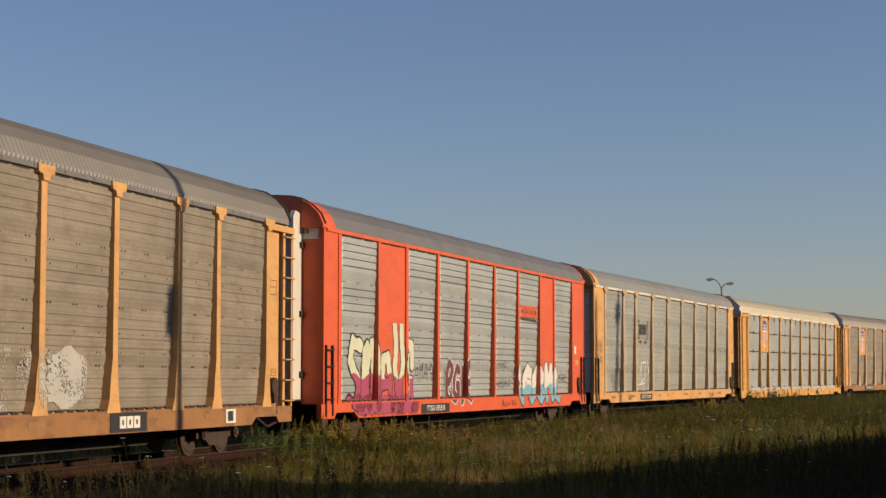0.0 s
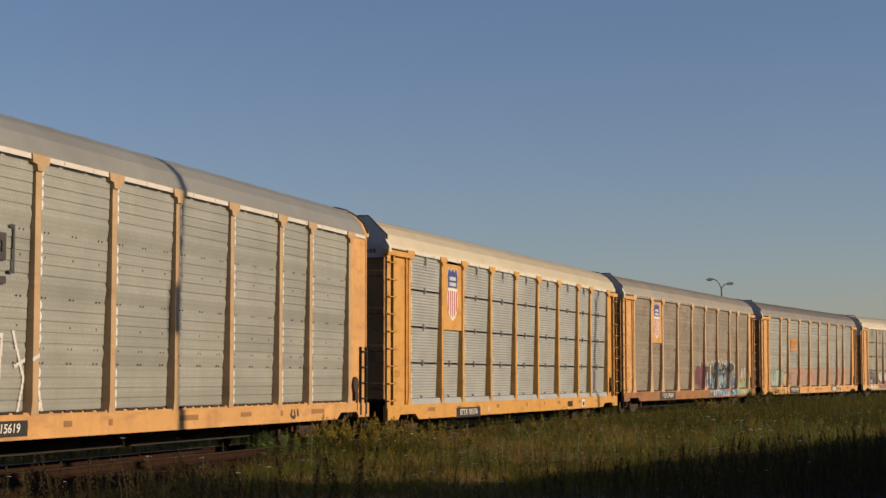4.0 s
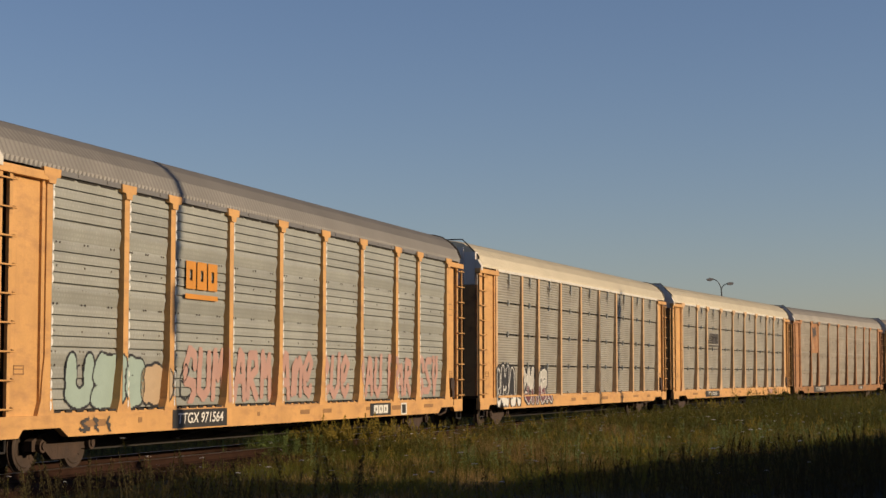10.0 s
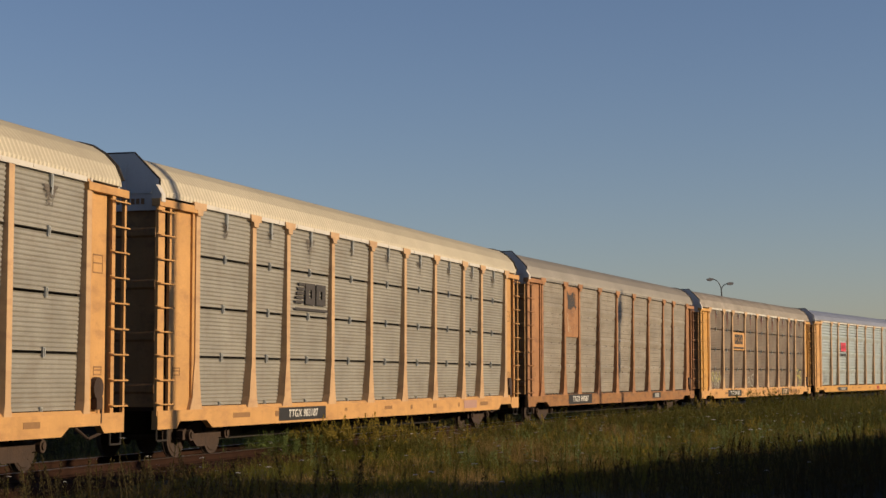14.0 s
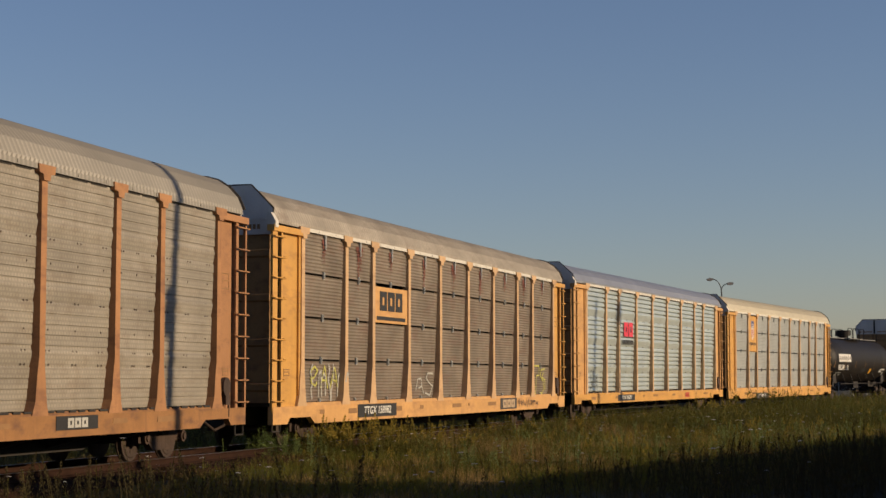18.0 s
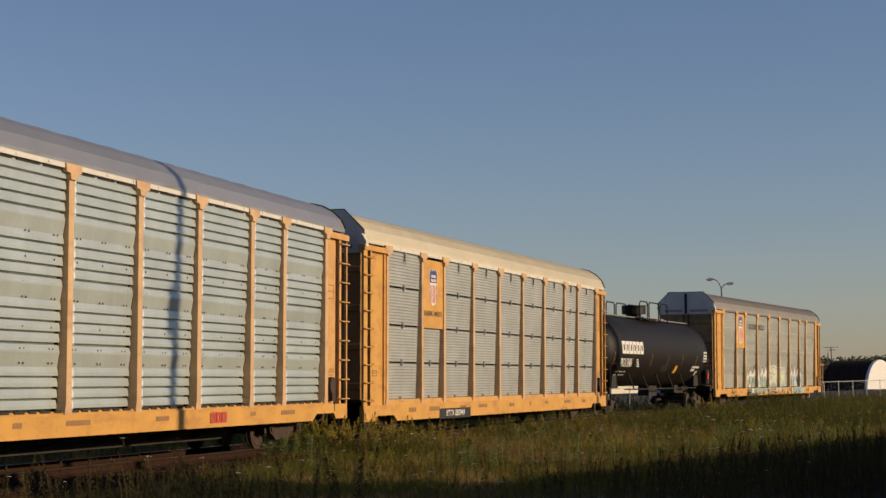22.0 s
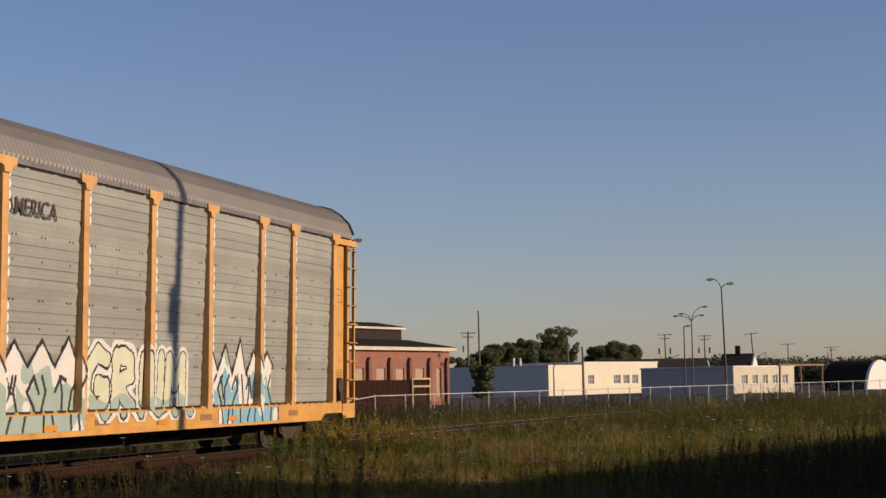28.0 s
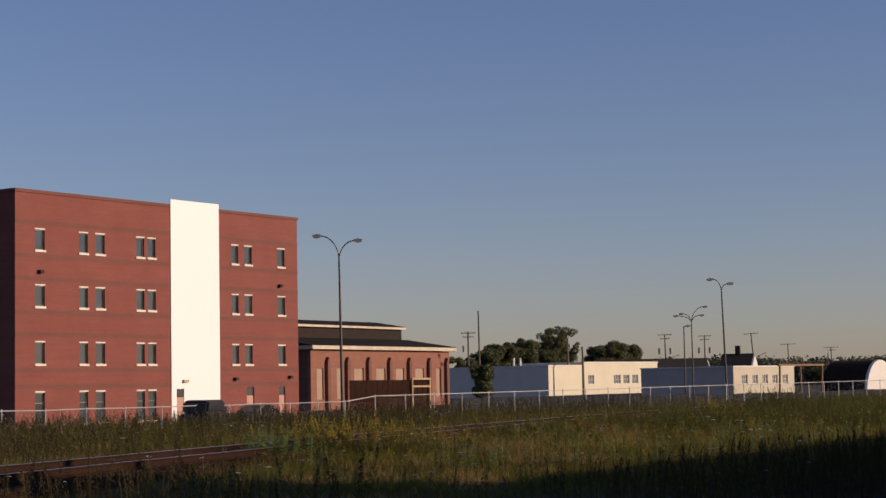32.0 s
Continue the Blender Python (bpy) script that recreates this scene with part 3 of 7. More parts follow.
            box(bm, *e(0.52, 0.62), -1.56, -1.50, sill1 - 0.1, 4.82)
        else:
            box(bm, *e(0.02, 0.10), -1.56, -1.50, sill1 - 0.1, 4.75)
            box(bm, *e(0.50, 0.64), -1.56, -1.44, sill1 - 0.1, 4.82)
        lad = part("ladder", bm, spec.get("ladder", end_m), car)
        for k in range(4 if flat else 9):
            bm = bmesh.new()
            z = sill1 + 0.12 + k * (0.38 if flat else 0.46)
            a, b = e(0.3, 0.8) if flat else e(-0.02, 0.68)
            tube(bm, [(a, -1.54, z + 0.03), (a + 0.03, -1.62, z), (b - 0.03, -1.62, z), (b, -1.54, z + 0.03)], 0.016)
            part("rung", bm, spec.get("ladder", end_m), lad)
        bm = bmesh.new()
        if flat:
            box(bm, *e(0.22, 0.30), -1.55, -1.40, sill1, 4.97)
        else:
            box(bm, *e(0.0, mg + 0.2), -1.60, -1.42, 4.78, 4.92)
        part("top_bracket", bm, end_m, car)
        # end doors below, the pale gable above; a folded pair runs up to the roof in narrow leaves
        if spec.get("folded") and s < 0:
            top_of = lambda y: 5.72 - 0.42 * max(0.0, abs(y) - 0.55) ** 1.4
            for k, (y0, y1) in enumerate(((-1.40, -1.02), (-0.97, -0.62), (-0.57, -0.04), (0.04, 0.57), (0.62, 0.97), (1.02, 1.40))):
                dx = 0.10 * (k % 2) if abs(y0) > 0.5 else 0.0
                for z0, nm, m, lab in ((0.95, "end_door", spec.get("doors", rust_door), "narrow folded end door leaf"), (4.42, "gable", spec.get("gable", gable_grey), "pale upper leaf of the folded door")):
                    bm = bmesh.new()
                    zt = 4.40 if z0 < 2 else top_of((y0 + y1) / 2)
                    box(bm, *e(0.08 + dx, 0.40), y0, y1, z0, zt)
                    part(nm, bm, m, car, lab)
        else:
            for y0, y1 in ((-1.36, -0.01), (0.01, 1.36)):
                bm = bmesh.new()
                xo, xi = (x + 0.30, x + 0.40) if s < 0 else (x - 0.30, x - 0.40)
                xr = xo + 0.04 * s
                prism(bm, [(xi, 0.95), (xo, 0.95)] + [q for k in range(4) for q in ((xo, 1.2 + k), (xr, 1.24 + k), (xr, 1.36 + k), (xo, 1.40 + k))] + [(xo, 4.75), (xi, 4.75)], y0, y1, "y")
                door = part("end_door", bm, spec.get("doors", rust_door), car, "closed end door")
                bm = bmesh.new()
                yy = y1 - 0.12 if y0 < 0 else y0 + 0.12
                rod(bm, (xr + 0.03 * s, yy, 1.0), (xr + 0.03 * s, yy, 4.7), 0.025, 6)
                for z in (1.3, 2.6, 3.9):
                    box(bm, xr + 0.05 * s - 0.03, xr + 0.05 * s + 0.03, yy - 0.06, yy + 0.06, z, z + 0.12)
                part("lock_rod", bm, iron, door, "dark lock rod")
            bm = bmesh.new()
            if flat or s > 0:
                prism(bm, [(-1.44, 4.72)] + [(y * 0.985, z - 0.02) for y, z in ROOF[1:-1]] + [(1.44, 4.72)], *e(0.22, 0.30))
            else:
                prism(bm, [(-1.46, 4.72), (-1.46, 5.34), (-0.92, 5.93), (0.92, 5.93), (1.46, 5.34), (1.46, 4.72)], *e(0.22, 0.30))
            for y in (-0.75, 0.70):
                box(bm, *e(0.20, 0.22), y, y + 0.05, 4.95, 5.7)
            box(bm, *e(0.20, 0.22), -1.3, 1.3, 5.05, 5.10)
            gab = part("gable", bm, spec.get("gable", gable_grey), car, "pale sheet gable over the doors")
            bm = bmesh.new()
            box(bm, *e(0.17, 0.215), -0.06, 0.06, 4.75, 5.86)
            part("seam", bm, iron, gab, "dark seam where the doors meet")
            if s < 0:
                bm = bmesh.new()
                for y0, y1 in ((-1.15, -0.2), (0.2, 1.15)):
                    for k in range(9):
                        w = (y1 - y0) / 9
                        box(bm, *e(0.212, 0.219), y0 + k * w, y0 + k * w + w * 0.7, 4.84, 4.95)
                tagged(part("stencil", bm, stencil_brown, gab), kind="stuff")
        if spec.get("leaf") and s < 0:
            bm = bmesh.new()
            box(bm, *e(0.24, 0.296), -1.50, -0.96, sill1, 5.05)
            part("end_wall", bm, end_m, car, "red-orange end wall beside the doors")
            bm = bmesh.new()
            prism(bm, [(e(-0.34, 0)[0], 1.0), (e(0.22, 0.3)[0], 1.0), (e(0.22, 0.3)[0], 5.35), (e(-0.20, 0)[0], 5.45), (e(-0.34, 0)[0], 5.25)], -0.97, -0.86, "y")
            leaf = part("door_leaf", bm, spec["leaf"], car, "pale folded end door standing out")
            for z in (1.5, 2.9, 4.5):
                bm = bmesh.new()
                box(bm, *e(0.06, 0.235), -1.02, -0.972, z, z + 0.14)
                part("hinge", bm, iron, leaf)
        if not flat and s < 0:
            bm = bmesh.new()
            prism(bm, [(-1.62, 4.86), (-1.40, 4.86), (-1.40, 5.22), (-1.50, 5.22), (-1.62, 5.0)], *e(0.02, 0.20))
            part("corner_bracket", bm, spec.get("bracket", eave_white), car, "pale corner bracket at the eave")
        if flat:
            bm = bmesh.new()
            prism(bm, [(y * 1.006, z + 0.012) for y, z in ROOF] + [(1.3, 4.97), (-1.3, 4.97)], *e(0.10, 0.95 if s < 0 else 0.5))
            part("roof_end", bm, end_m, car)
        bm = bmesh.new()
        rim = [(y * 1.012, z + 0.015) for y, z in ROOF[1:-1]]
        thick = 0.035
        if s < 0 and not flat:
            rim, thick = [(-1.47, 5.0), (-1.47, 5.35), (-0.92, 5.945), (0.92, 5.945), (1.47, 5.35), (1.47, 5.0)], 0.022
        for (y0, z0), (y1, z1) in zip(rim, rim[1:]):
            a, b = e(0.18, 0.30)
            rod(bm, ((a + b) / 2, y0, z0), ((a + b) / 2, y1, z1), thick, 6)
        part("roof_rim", bm, iron, car)
        bm = bmesh.new()
        tube(bm, [(sum(e(0.1, 0.1)) / 2, -1.52, sill1 - 0.25), (sum(e(0.1, 0.1)) / 2, -1.52, 0.3), (sum(e(0.55, 0.55)) / 2, -1.52, 0.3), (sum(e(0.55, 0.55)) / 2, -1.52, sill1 - 0.25)], 0.02)
        part("step", bm, iron, car)
        bm = bmesh.new()
        b0 = sum(e(1.2, 1.2)) / 2
        rod(bm, (b0, -1.50, 1.32), (b0, -1.60, 1.32), 0.2, 14)
        box(bm, b0 - 0.12, b0 + 0.12, -1.62, -1.48, 0.95, 1.15)
        tube(bm, [(b0 + 0.1, -1.56, 1.4), (b0 + 0.2, -1.56, 1.1), (b0 + 0.16, -1.56, 0.7)], 0.025)
        if s > 0:
            part("hand_brake", bm, rust, car, "rusty hand brake gear")
        else:
            bm.free()
        add_truck(car, x + (3.35 if s < 0 else -3.35))
        add_coupler(car, x, s)
    raise_eaves(car, *spec.get("lift", (0.08, 0.0)))
    return car


# ---- colours of the cars ----
galv = paint("galvanised", (0.50, 0.52, 0.51), 0.5, 0.18, 1.1, streak=0.25, streak_col=(0.24, 0.20, 0.16), metal=0.25)
galv_dull = paint("galvanised_dull", (0.385, 0.37, 0.325), 0.6, 0.2, 1.1, streak=0.45, streak_col=(0.20, 0.16, 0.12), metal=0.1, grime=0.3)
galv_tan = paint("pierced_tan", (0.405, 0.36, 0.29), 0.65, 0.22, 0.9, streak=0.45, streak_col=(0.18, 0.125, 0.08), perf=0.24, grime=0.4)
galv_blue = paint("galvanised_bright", (0.66, 0.73, 0.70), 0.38, 0.16, 1.1, streak=0.2, streak_col=(0.30, 0.30, 0.28), metal=0.5)
galv_perf = paint("pierced_galvanised", (0.49, 0.52, 0.51), 0.5, 0.16, 0.9, streak=0.3, streak_col=(0.26, 0.22, 0.17), metal=0.2, perf=0.16)
galv_brown = paint("pierced_brown_grime", (0.345, 0.298, 0.228), 0.7, 0.24, 0.9, streak=0.45, streak_col=(0.13, 0.085, 0.05), perf=0.20, grime=0.45)
galv_green = paint("pierced_pale", (0.40, 0.41, 0.37), 0.6, 0.16, 0.9, streak=0.3, streak_col=(0.24, 0.20, 0.15), perf=0.14, metal=0.1)
brown_panel = paint("brown_sheet", (0.265, 0.218, 0.17), 0.7, 0.36, 1.0, streak=0.4, streak_col=(0.16, 0.06, 0.04), grime=0.3)
yellow = paint("rack_yellow", (0.70, 0.37, 0.085), 0.55, 0.16, 1.3, streak=0.35, streak_col=(0.24, 0.11, 0.045), grime=0.45)
yellow_pale = paint("faded_yellow", (0.70, 0.385, 0.135), 0.65, 0.18, 1.3, streak=0.4, streak_col=(0.28, 0.14, 0.07), grime=0.45)
yellow_rust = paint("rusted_yellow", (0.37, 0.175, 0.058), 0.7, 0.26, 1.3, streak=0.7, streak_col=(0.14, 0.065, 0.035), grime=0.85)
orange_rust = paint("rust_orange", (0.46, 0.225, 0.095), 0.75, 0.25, 1.3, streak=0.5, streak_col=(0.16, 0.07, 0.04), grime=0.6)
cn_red = paint("red_orange_paint", (0.76, 0.125, 0.036), 0.5, 0.13, 1.2, streak=0.25, streak_col=(0.30, 0.05, 0.03), grime=0.3)
pale_post = paint("pale_pink_paint", (0.68, 0.44, 0.235), 0.65, 0.18, 1.3, streak=0.35, streak_col=(0.30, 0.16, 0.09), grime=0.4)
beige_post = paint("beige_paint", (0.56, 0.38, 0.20), 0.65, 0.18, 1.3, streak=0.35, streak_col=(0.28, 0.15, 0.08), grime=0.4)
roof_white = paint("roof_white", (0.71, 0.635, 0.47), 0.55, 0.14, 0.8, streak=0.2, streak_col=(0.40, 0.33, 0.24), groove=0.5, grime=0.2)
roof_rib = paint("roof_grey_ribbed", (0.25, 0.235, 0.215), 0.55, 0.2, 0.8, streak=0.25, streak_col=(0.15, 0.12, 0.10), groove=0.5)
roof_grey = paint("roof_grey", (0.24, 0.23, 0.22), 0.5, 0.2, 0.8, streak=0.2, metal=0.3, streak_col=(0.18, 0.15, 0.13))
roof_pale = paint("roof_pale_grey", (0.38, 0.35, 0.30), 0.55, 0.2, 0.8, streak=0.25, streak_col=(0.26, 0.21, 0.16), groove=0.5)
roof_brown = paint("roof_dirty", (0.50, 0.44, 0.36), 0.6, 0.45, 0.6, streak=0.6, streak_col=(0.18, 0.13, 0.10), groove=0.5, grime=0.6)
roof_silver = paint("roof_silver", (0.50, 0.50, 0.51), 0.42, 0.14, 0.6, streak=0.12, metal=0.7, streak_col=(0.3, 0.29, 0.29))
roof_sage = paint("roof_sage", (0.29, 0.295, 0.275), 0.55, 0.16, 0.6, streak=0.25, metal=0.1, streak_col=(0.24, 0.21, 0.17))
eave_white = paint("eave_white", (0.72, 0.68, 0.60), 0.5, 0.1, 2.0, streak=0.2)
gable_grey = paint("gable_pale", (0.72, 0.68, 0.64), 0.5, 0.12, 1.2, streak=0.2)
rust_door = paint("door_tan", (0.40, 0.225, 0.085), 0.7, 0.25, 1.2, streak=0.4, grime=0.5)
white_paint = paint("lettering_white", (0.80, 0.78, 0.72), 0.6, 0.08, 3.0)
black_paint = paint("lettering_black", (0.028, 0.026, 0.025), 0.6, 0.2, 3.0)
blue_paint = paint("shield_blue", (0.05, 0.065, 0.25), 0.5, 0.1, 3.0)
shield_red = paint("shield_red", (0.52, 0.07, 0.05), 0.5, 0.1, 3.0)
logo_red = paint("logo_red", (0.75, 0.05, 0.09), 0.5, 0.08, 3.0)

CARS = []          # (thing, near end along the line at the start, length)


def shield(car, x, z, h, parent=None):
    """A shield with a dark blue head over red and white bars."""
    w = h * 0.62
    out = [(-0.5, 0.86), (-0.36, 1.0), (-0.18, 0.93), (0, 1.0), (0.18, 0.93), (0.36, 1.0), (0.5, 0.86), (0.44, 0.62), (0.5, 0.4), (0.44, 0.2), (0.25, 0.07), (0, 0.0), (-0.25, 0.07), (-0.44, 0.2), (-0.5, 0.4), (-0.44, 0.62)]
    H = CAR_L / 2

    def poly(name, pts, y, m, par):
        bm = bmesh.new()
        prism(bm, [(x - H + a * w, z + b * h) for a, b in pts], y - 0.004, y, "y")
        return part(name, bm, m, par)
    base = poly("shield", [(a * 1.08, b * 1.04 - 0.02) for a, b in out], -1.528, white_paint, parent or car)
    tagged(base, "shield emblem, blue head over red and white bars")
    poly("shield_head", [p for p in out if p[1] > 0.6], -1.5325, blue_paint, base)
    for k in range(5):
        a = -0.40 + k * 0.2
        lo = 0.05 + abs(a) ** 2 * 0.75
        poly("bar", [(a - 0.045, lo), (a + 0.045, lo), (a + 0.045, 0.56), (a - 0.045, 0.56)], -1.5325, shield_red, base)
    for zz, ww in ((0.80, 0.30), (0.69, 0.33)):
        for k in range(6):
            a = -ww + (k + 0.1) * ww / 3
            poly("bar", [(a, zz - 0.035), (a + ww * 0.24, zz - 0.035), (a + ww * 0.24, zz + 0.035), (a, zz + 0.035)], -1.537, white_paint, base)
    return base


def blocks(name, car, x, z, w, h, n, material, y=-1.50, label="", lean=0.0, holes=True):
    """A word mark as plain blocks of its colour."""
    bm = bmesh.new()
    H = CAR_L / 2
    step = w / n
    for k in range(n):
        a, b = x - H - w / 2 + k * step + step * 0.06, x - H - w / 2 + (k + 1) * step - step * 0.06
        m1, m2 = a + (b - a) * 0.36, a + (b - a) * 0.64
        zl, zh = z - h * 0.2, z + h * 0.2
        prism(bm, [(a, z - h / 2), (b, z - h / 2), (b, z + h / 2), (a, z + h / 2), (a, zh), (m2, zh), (m2, zl), (m1, zl), (m1, zh - 0.001), (a, zh - 0.002)], y - 0.006, y, "y")
    return part(name, bm, material, car, label)


def number_board(car, words, x, z, w, h, dark=True, lean=0.15, y=-1.572):
    H = CAR_L / 2
    b = None
    if dark:
        b = plate("number_board", x - H - w / 2, x - H + w / 2, z - h / 2, z + h / 2, y, black_paint, car, "black board with white reporting marks", deep=0.005)
    text_part("lettering", words, h * 0.80, white_paint if dark else black_paint, b or car, x - H, z, y - 0.008, lean, squeeze=min(1.3, w * 0.94 / (h * 0.80 * 0.56 * len(words))))


SPECS = [
    ("A", -39.57, dict(label="grey autorack car with grimy pierced panels and yellow posts", kind="perf", panel=galv_brown, post=yellow_pale, sillm=yellow_rust, end=yellow_pale, trim=False, roofk="ribbed", roof=roof_rib, eave=roof_grey)),
    ("B", -10.2, dict(foot="slim", lift=(0.22, 0.08), label="red-orange autorack car with silver panels and graffiti", kind="lap", panel=galv_perf, post=cn_red, sillm=cn_red, end=cn_red, roofk="smooth", roof=roof_grey, eave=cn_red, sill_label="red-orange side sill", ladder=iron, nocap=True, plain=True, stencil=black_paint, flat=True, doors=gable_grey, leaf=eave_white)),
    ("C", 18.4, dict(foot="slim", lift=(0.22, 0.08), label="pale grey autorack car with beige posts and a dark emblem", kind="perf", panel=galv_green, post=beige_post, sillm=yellow_pale, end=yellow_pale, roofk="smooth", roof=roof_sage, eave=eave_white, ladder=iron, flat=True, gable=yellow_pale, doors=gable_grey)),
    ("D", 47.3, dict(foot="slim", label="yellow autorack car with four rows of ribbed silver panels", kind="four", panel=galv, post=yellow, sillm=yellow, end=yellow, roofk="ribbed", roof=roof_white, eave=eave_white, sill=(0.36, 0.78), skirt=galv)),
    ("E", 75.82, dict(label="brown-grimed autorack car with bright graffiti along its foot", kind="perf", panel=galv_brown, post=pale_post, sillm=yellow_rust, end=yellow_pale, trim=False, roofk="ribbed", roof=roof_pale, eave=roof_pale)),
    ("F", 105.07, dict(label="pale grey autorack car with orange mark and faded pink paint", kind="lap", panel=galv_green, post=yellow_pale, sillm=yellow_pale, end=yellow_pale, roofk="ribbed", roof=roof_rib, eave=roof_grey)),
    ("G", 134.35, dict(foot="slim", label="cream-roofed autorack car with four rows of grey panels", kind="four", panel=galv_dull, post=pale_post, sillm=yellow_pale, end=yellow_pale, roofk="ribbed", roof=roof_white, eave=eave_white, nocap=True, trim=False, folded=True)),
    ("H", 163.22, dict(label="yellow autorack car with a black horse-like emblem", trim=False, kind="four", panel=galv_dull, post=pale_post, sillm=yellow_pale, end=yellow_pale, roofk="ribbed", roof=roof_white, eave=eave_white)),
    ("I", 191.85, dict(label="rust-orange autorack car with a peeling shield", kind="perf", panel=galv_tan, trim=False, post=orange_rust, sillm=yellow_rust, end=orange_rust, roofk="ribbed", roof=roof_pale, eave=roof_pale, ladder=orange_rust)),
    ("J", 220.85, dict(label="autorack car with dark brown panels and pale yellow posts", kind="four", panel=brown_panel, trim=False, post=pale_post, sillm=yellow_pale, end=yellow, roofk="ribbed", roof=roof_brown, eave=eave_white, sill=(0.44, 0.86))),
    ("K", 249.72, dict(foot="slim", lift=(0.20, 0.02), label="bright silver autorack car with a red emblem and yellow posts", kind="bold", panel=galv_blue, post=pale_post, sillm=yellow, end=yellow_pale, roofk="smooth", roof=roof_silver, eave=eave_white)),
    ("L", 278.43, dict(foot="slim", label="yellow autorack car with a blue and red shield and white roof", trim=False, kind="four", panel=galv, post=pale_post, sillm=yellow, end=yellow, roofk="ribbed", roof=roof_white, eave=eave_white, sill=(0.36, 0.80), doors=rust_door)),
    ("N", 326.8, dict(foot="slim", label="last autorack car, grey with a shield and white graffiti", kind="perf", panel=galv_green, post=yellow_pale, sillm=yellow, end=yellow, roofk="ribbed", roof=roof_rib, eave=roof_grey)),
]
BY = {}
for key, left, spec in SPECS:
    if key == "B":
        spec["posts"] = (1.30, 4.18, 6.42, 9.20, 12.15, 15.05, 17.9, 20.75, 22.7, 25.45)
        spec["skip"] = {(1, 0), (7, 0)}
        spec["plates"] = ((4.28, 6.32, 0.0), (20.85, 22.6, 0.0))
    if key in ("D", "L"):
        spec["skip"] = {(1, 0), (1, 1)}
    if key == "I":
        spec["plates"] = ((4.85, 6.65, 3.05),)
    if key == "J":
        spec["skip"] = {(2, 1)}
    if key in ("E", "I", "N"):
        spec["rows"] = (4.92, 0.93)
    car = autorack(spec)
    BY[key] = car
    CARS.append((car, left, CAR_L))


def tank_car(left, length):
    black = paint("tank_black", (0.016, 0.012, 0.009), 0.55, 0.25, 0.7, streak=0.3, streak_col=(0.034, 0.022, 0.014), gloss=0.2)
    car = thing("tank_car", "black tank car with a white word mark and top platform", "railcar", group="freight train")
    R, ZC, T = 1.55, 2.68, length / 2 - 0.45
    bm = bmesh.new()
    prof = [(-T - 0.02, 0.0), (-T + 0.04, 0.55), (-T + 0.18, 0.98), (-T + 0.42, 1.30), (-T + 0.70, 1.45), (-T + 0.95, R)]
    prof += [(-6.0, R), (-2.0, R), (2.0, R), (6.0, R)] + [(-x, r) for x, r in prof[::-1]]
    seg = 48
    rings = [[bm.verts.new((x, r * math.cos(6.28319 * i / seg), ZC + r * math.sin(6.28319 * i / seg))) for i in range(seg)] for x, r in prof]
    for a, b in zip(rings, rings[1:]):
        for i in range(seg):
            bm.faces.new((a[i], a[(i + 1) % seg], b[(i + 1) % seg], b[i]))
    bmesh.ops.remove_doubles(bm, verts=bm.verts[:], dist=0.002)
    tank = part("tank", bm, black, car, "black painted cylindrical tank", smooth=True)
    for x in (-T + 1.0, T - 1.0):
        bm = bmesh.new()
        for i in range(seg):
            a, b = 6.28319 * i / seg, 6.28319 * (i + 1) / seg
            vs = [bm.verts.new((x + dx, (R + 0.012) * math.cos(t), ZC + (R + 0.012) * math.sin(t))) for dx, t in ((0, a), (0.07, a), (0.07, b), (0, b))]
            bm.faces.new(vs)
        part("band", bm, black, tank)

    def on_tank(name, x, z, w, h, m, label=""):
        """A thin decal bent round the tank."""
        bm = bmesh.new()
        rows = []
        for k in range(7):
            zz = z - h / 2 + h * k / 6
            y = -math.sqrt(max(0.0, (R + 0.012) ** 2 - (zz - ZC) ** 2))
            rows.append((bm.verts.new((x - w / 2, y, zz)), bm.verts.new((x + w / 2, y, zz))))
        for a, b in zip(rows, rows[1:]):
            bm.faces.new((a[0], a[1], b[1], b[0]))
        return part(name, bm, m, tank, label)
    orange = paint("reflective_yellow", (0.72, 0.36, 0.03), 0.4, 0.1)
    greyp = paint("placard_grey", (0.55, 0.55, 0.52), 0.6, 0.12)
    for x in (-9.0, -5.95, -2.7, 0.35, 3.3, 6.3, 8.9):
        on_tank("reflector", x, 2.32, 0.042, 0.55, paint("reflector_tan", (0.40, 0.20, 0.06), 0.5, 0.15), "narrow yellow reflector strip")
    on_tank("placard", 2.4, 1.9, 0.55, 0.34, orange, "yellow placard")
    on_tank("placard", 0.1, 1.95, 1.3, 0.30, paint("placard_dark", (0.012, 0.012, 0.012), 0.6, 0.1))
    for x, z, w, h in ((6.5, 2.02, 1.6, 0.10), (6.1, 1.88, 0.8, 0.12), (8.1, 2.75, 0.8, 0.08), (8.1, 2.60, 0.8, 0.10), (8.1, 2.46, 0.8, 0.10), (8.1, 2.32, 0.8, 0.07), (7.1, 1.74, 0.3, 0.22)):
        on_tank("placard", x, z, w, h, greyp)
    # word mark in plain white blocks
    for k in range(6):
        x = -7.60 + k * 0.60
        on_tank("mark", x - 0.17, 2.80, 0.18, 0.53, white_paint)
        on_tank("mark", x + 0.19, 2.80, 0.15, 0.53, white_paint)
        on_tank("mark", x + 0.02, 2.995, 0.195, 0.14, white_paint)
        on_tank("mark", x + 0.02, 2.605, 0.195, 0.14, white_paint)
    text_part("lettering", "PROX 33490", 0.50, white_paint, tank, -7.1, 2.14, -1.512, squeeze=0.66, tilt=8)
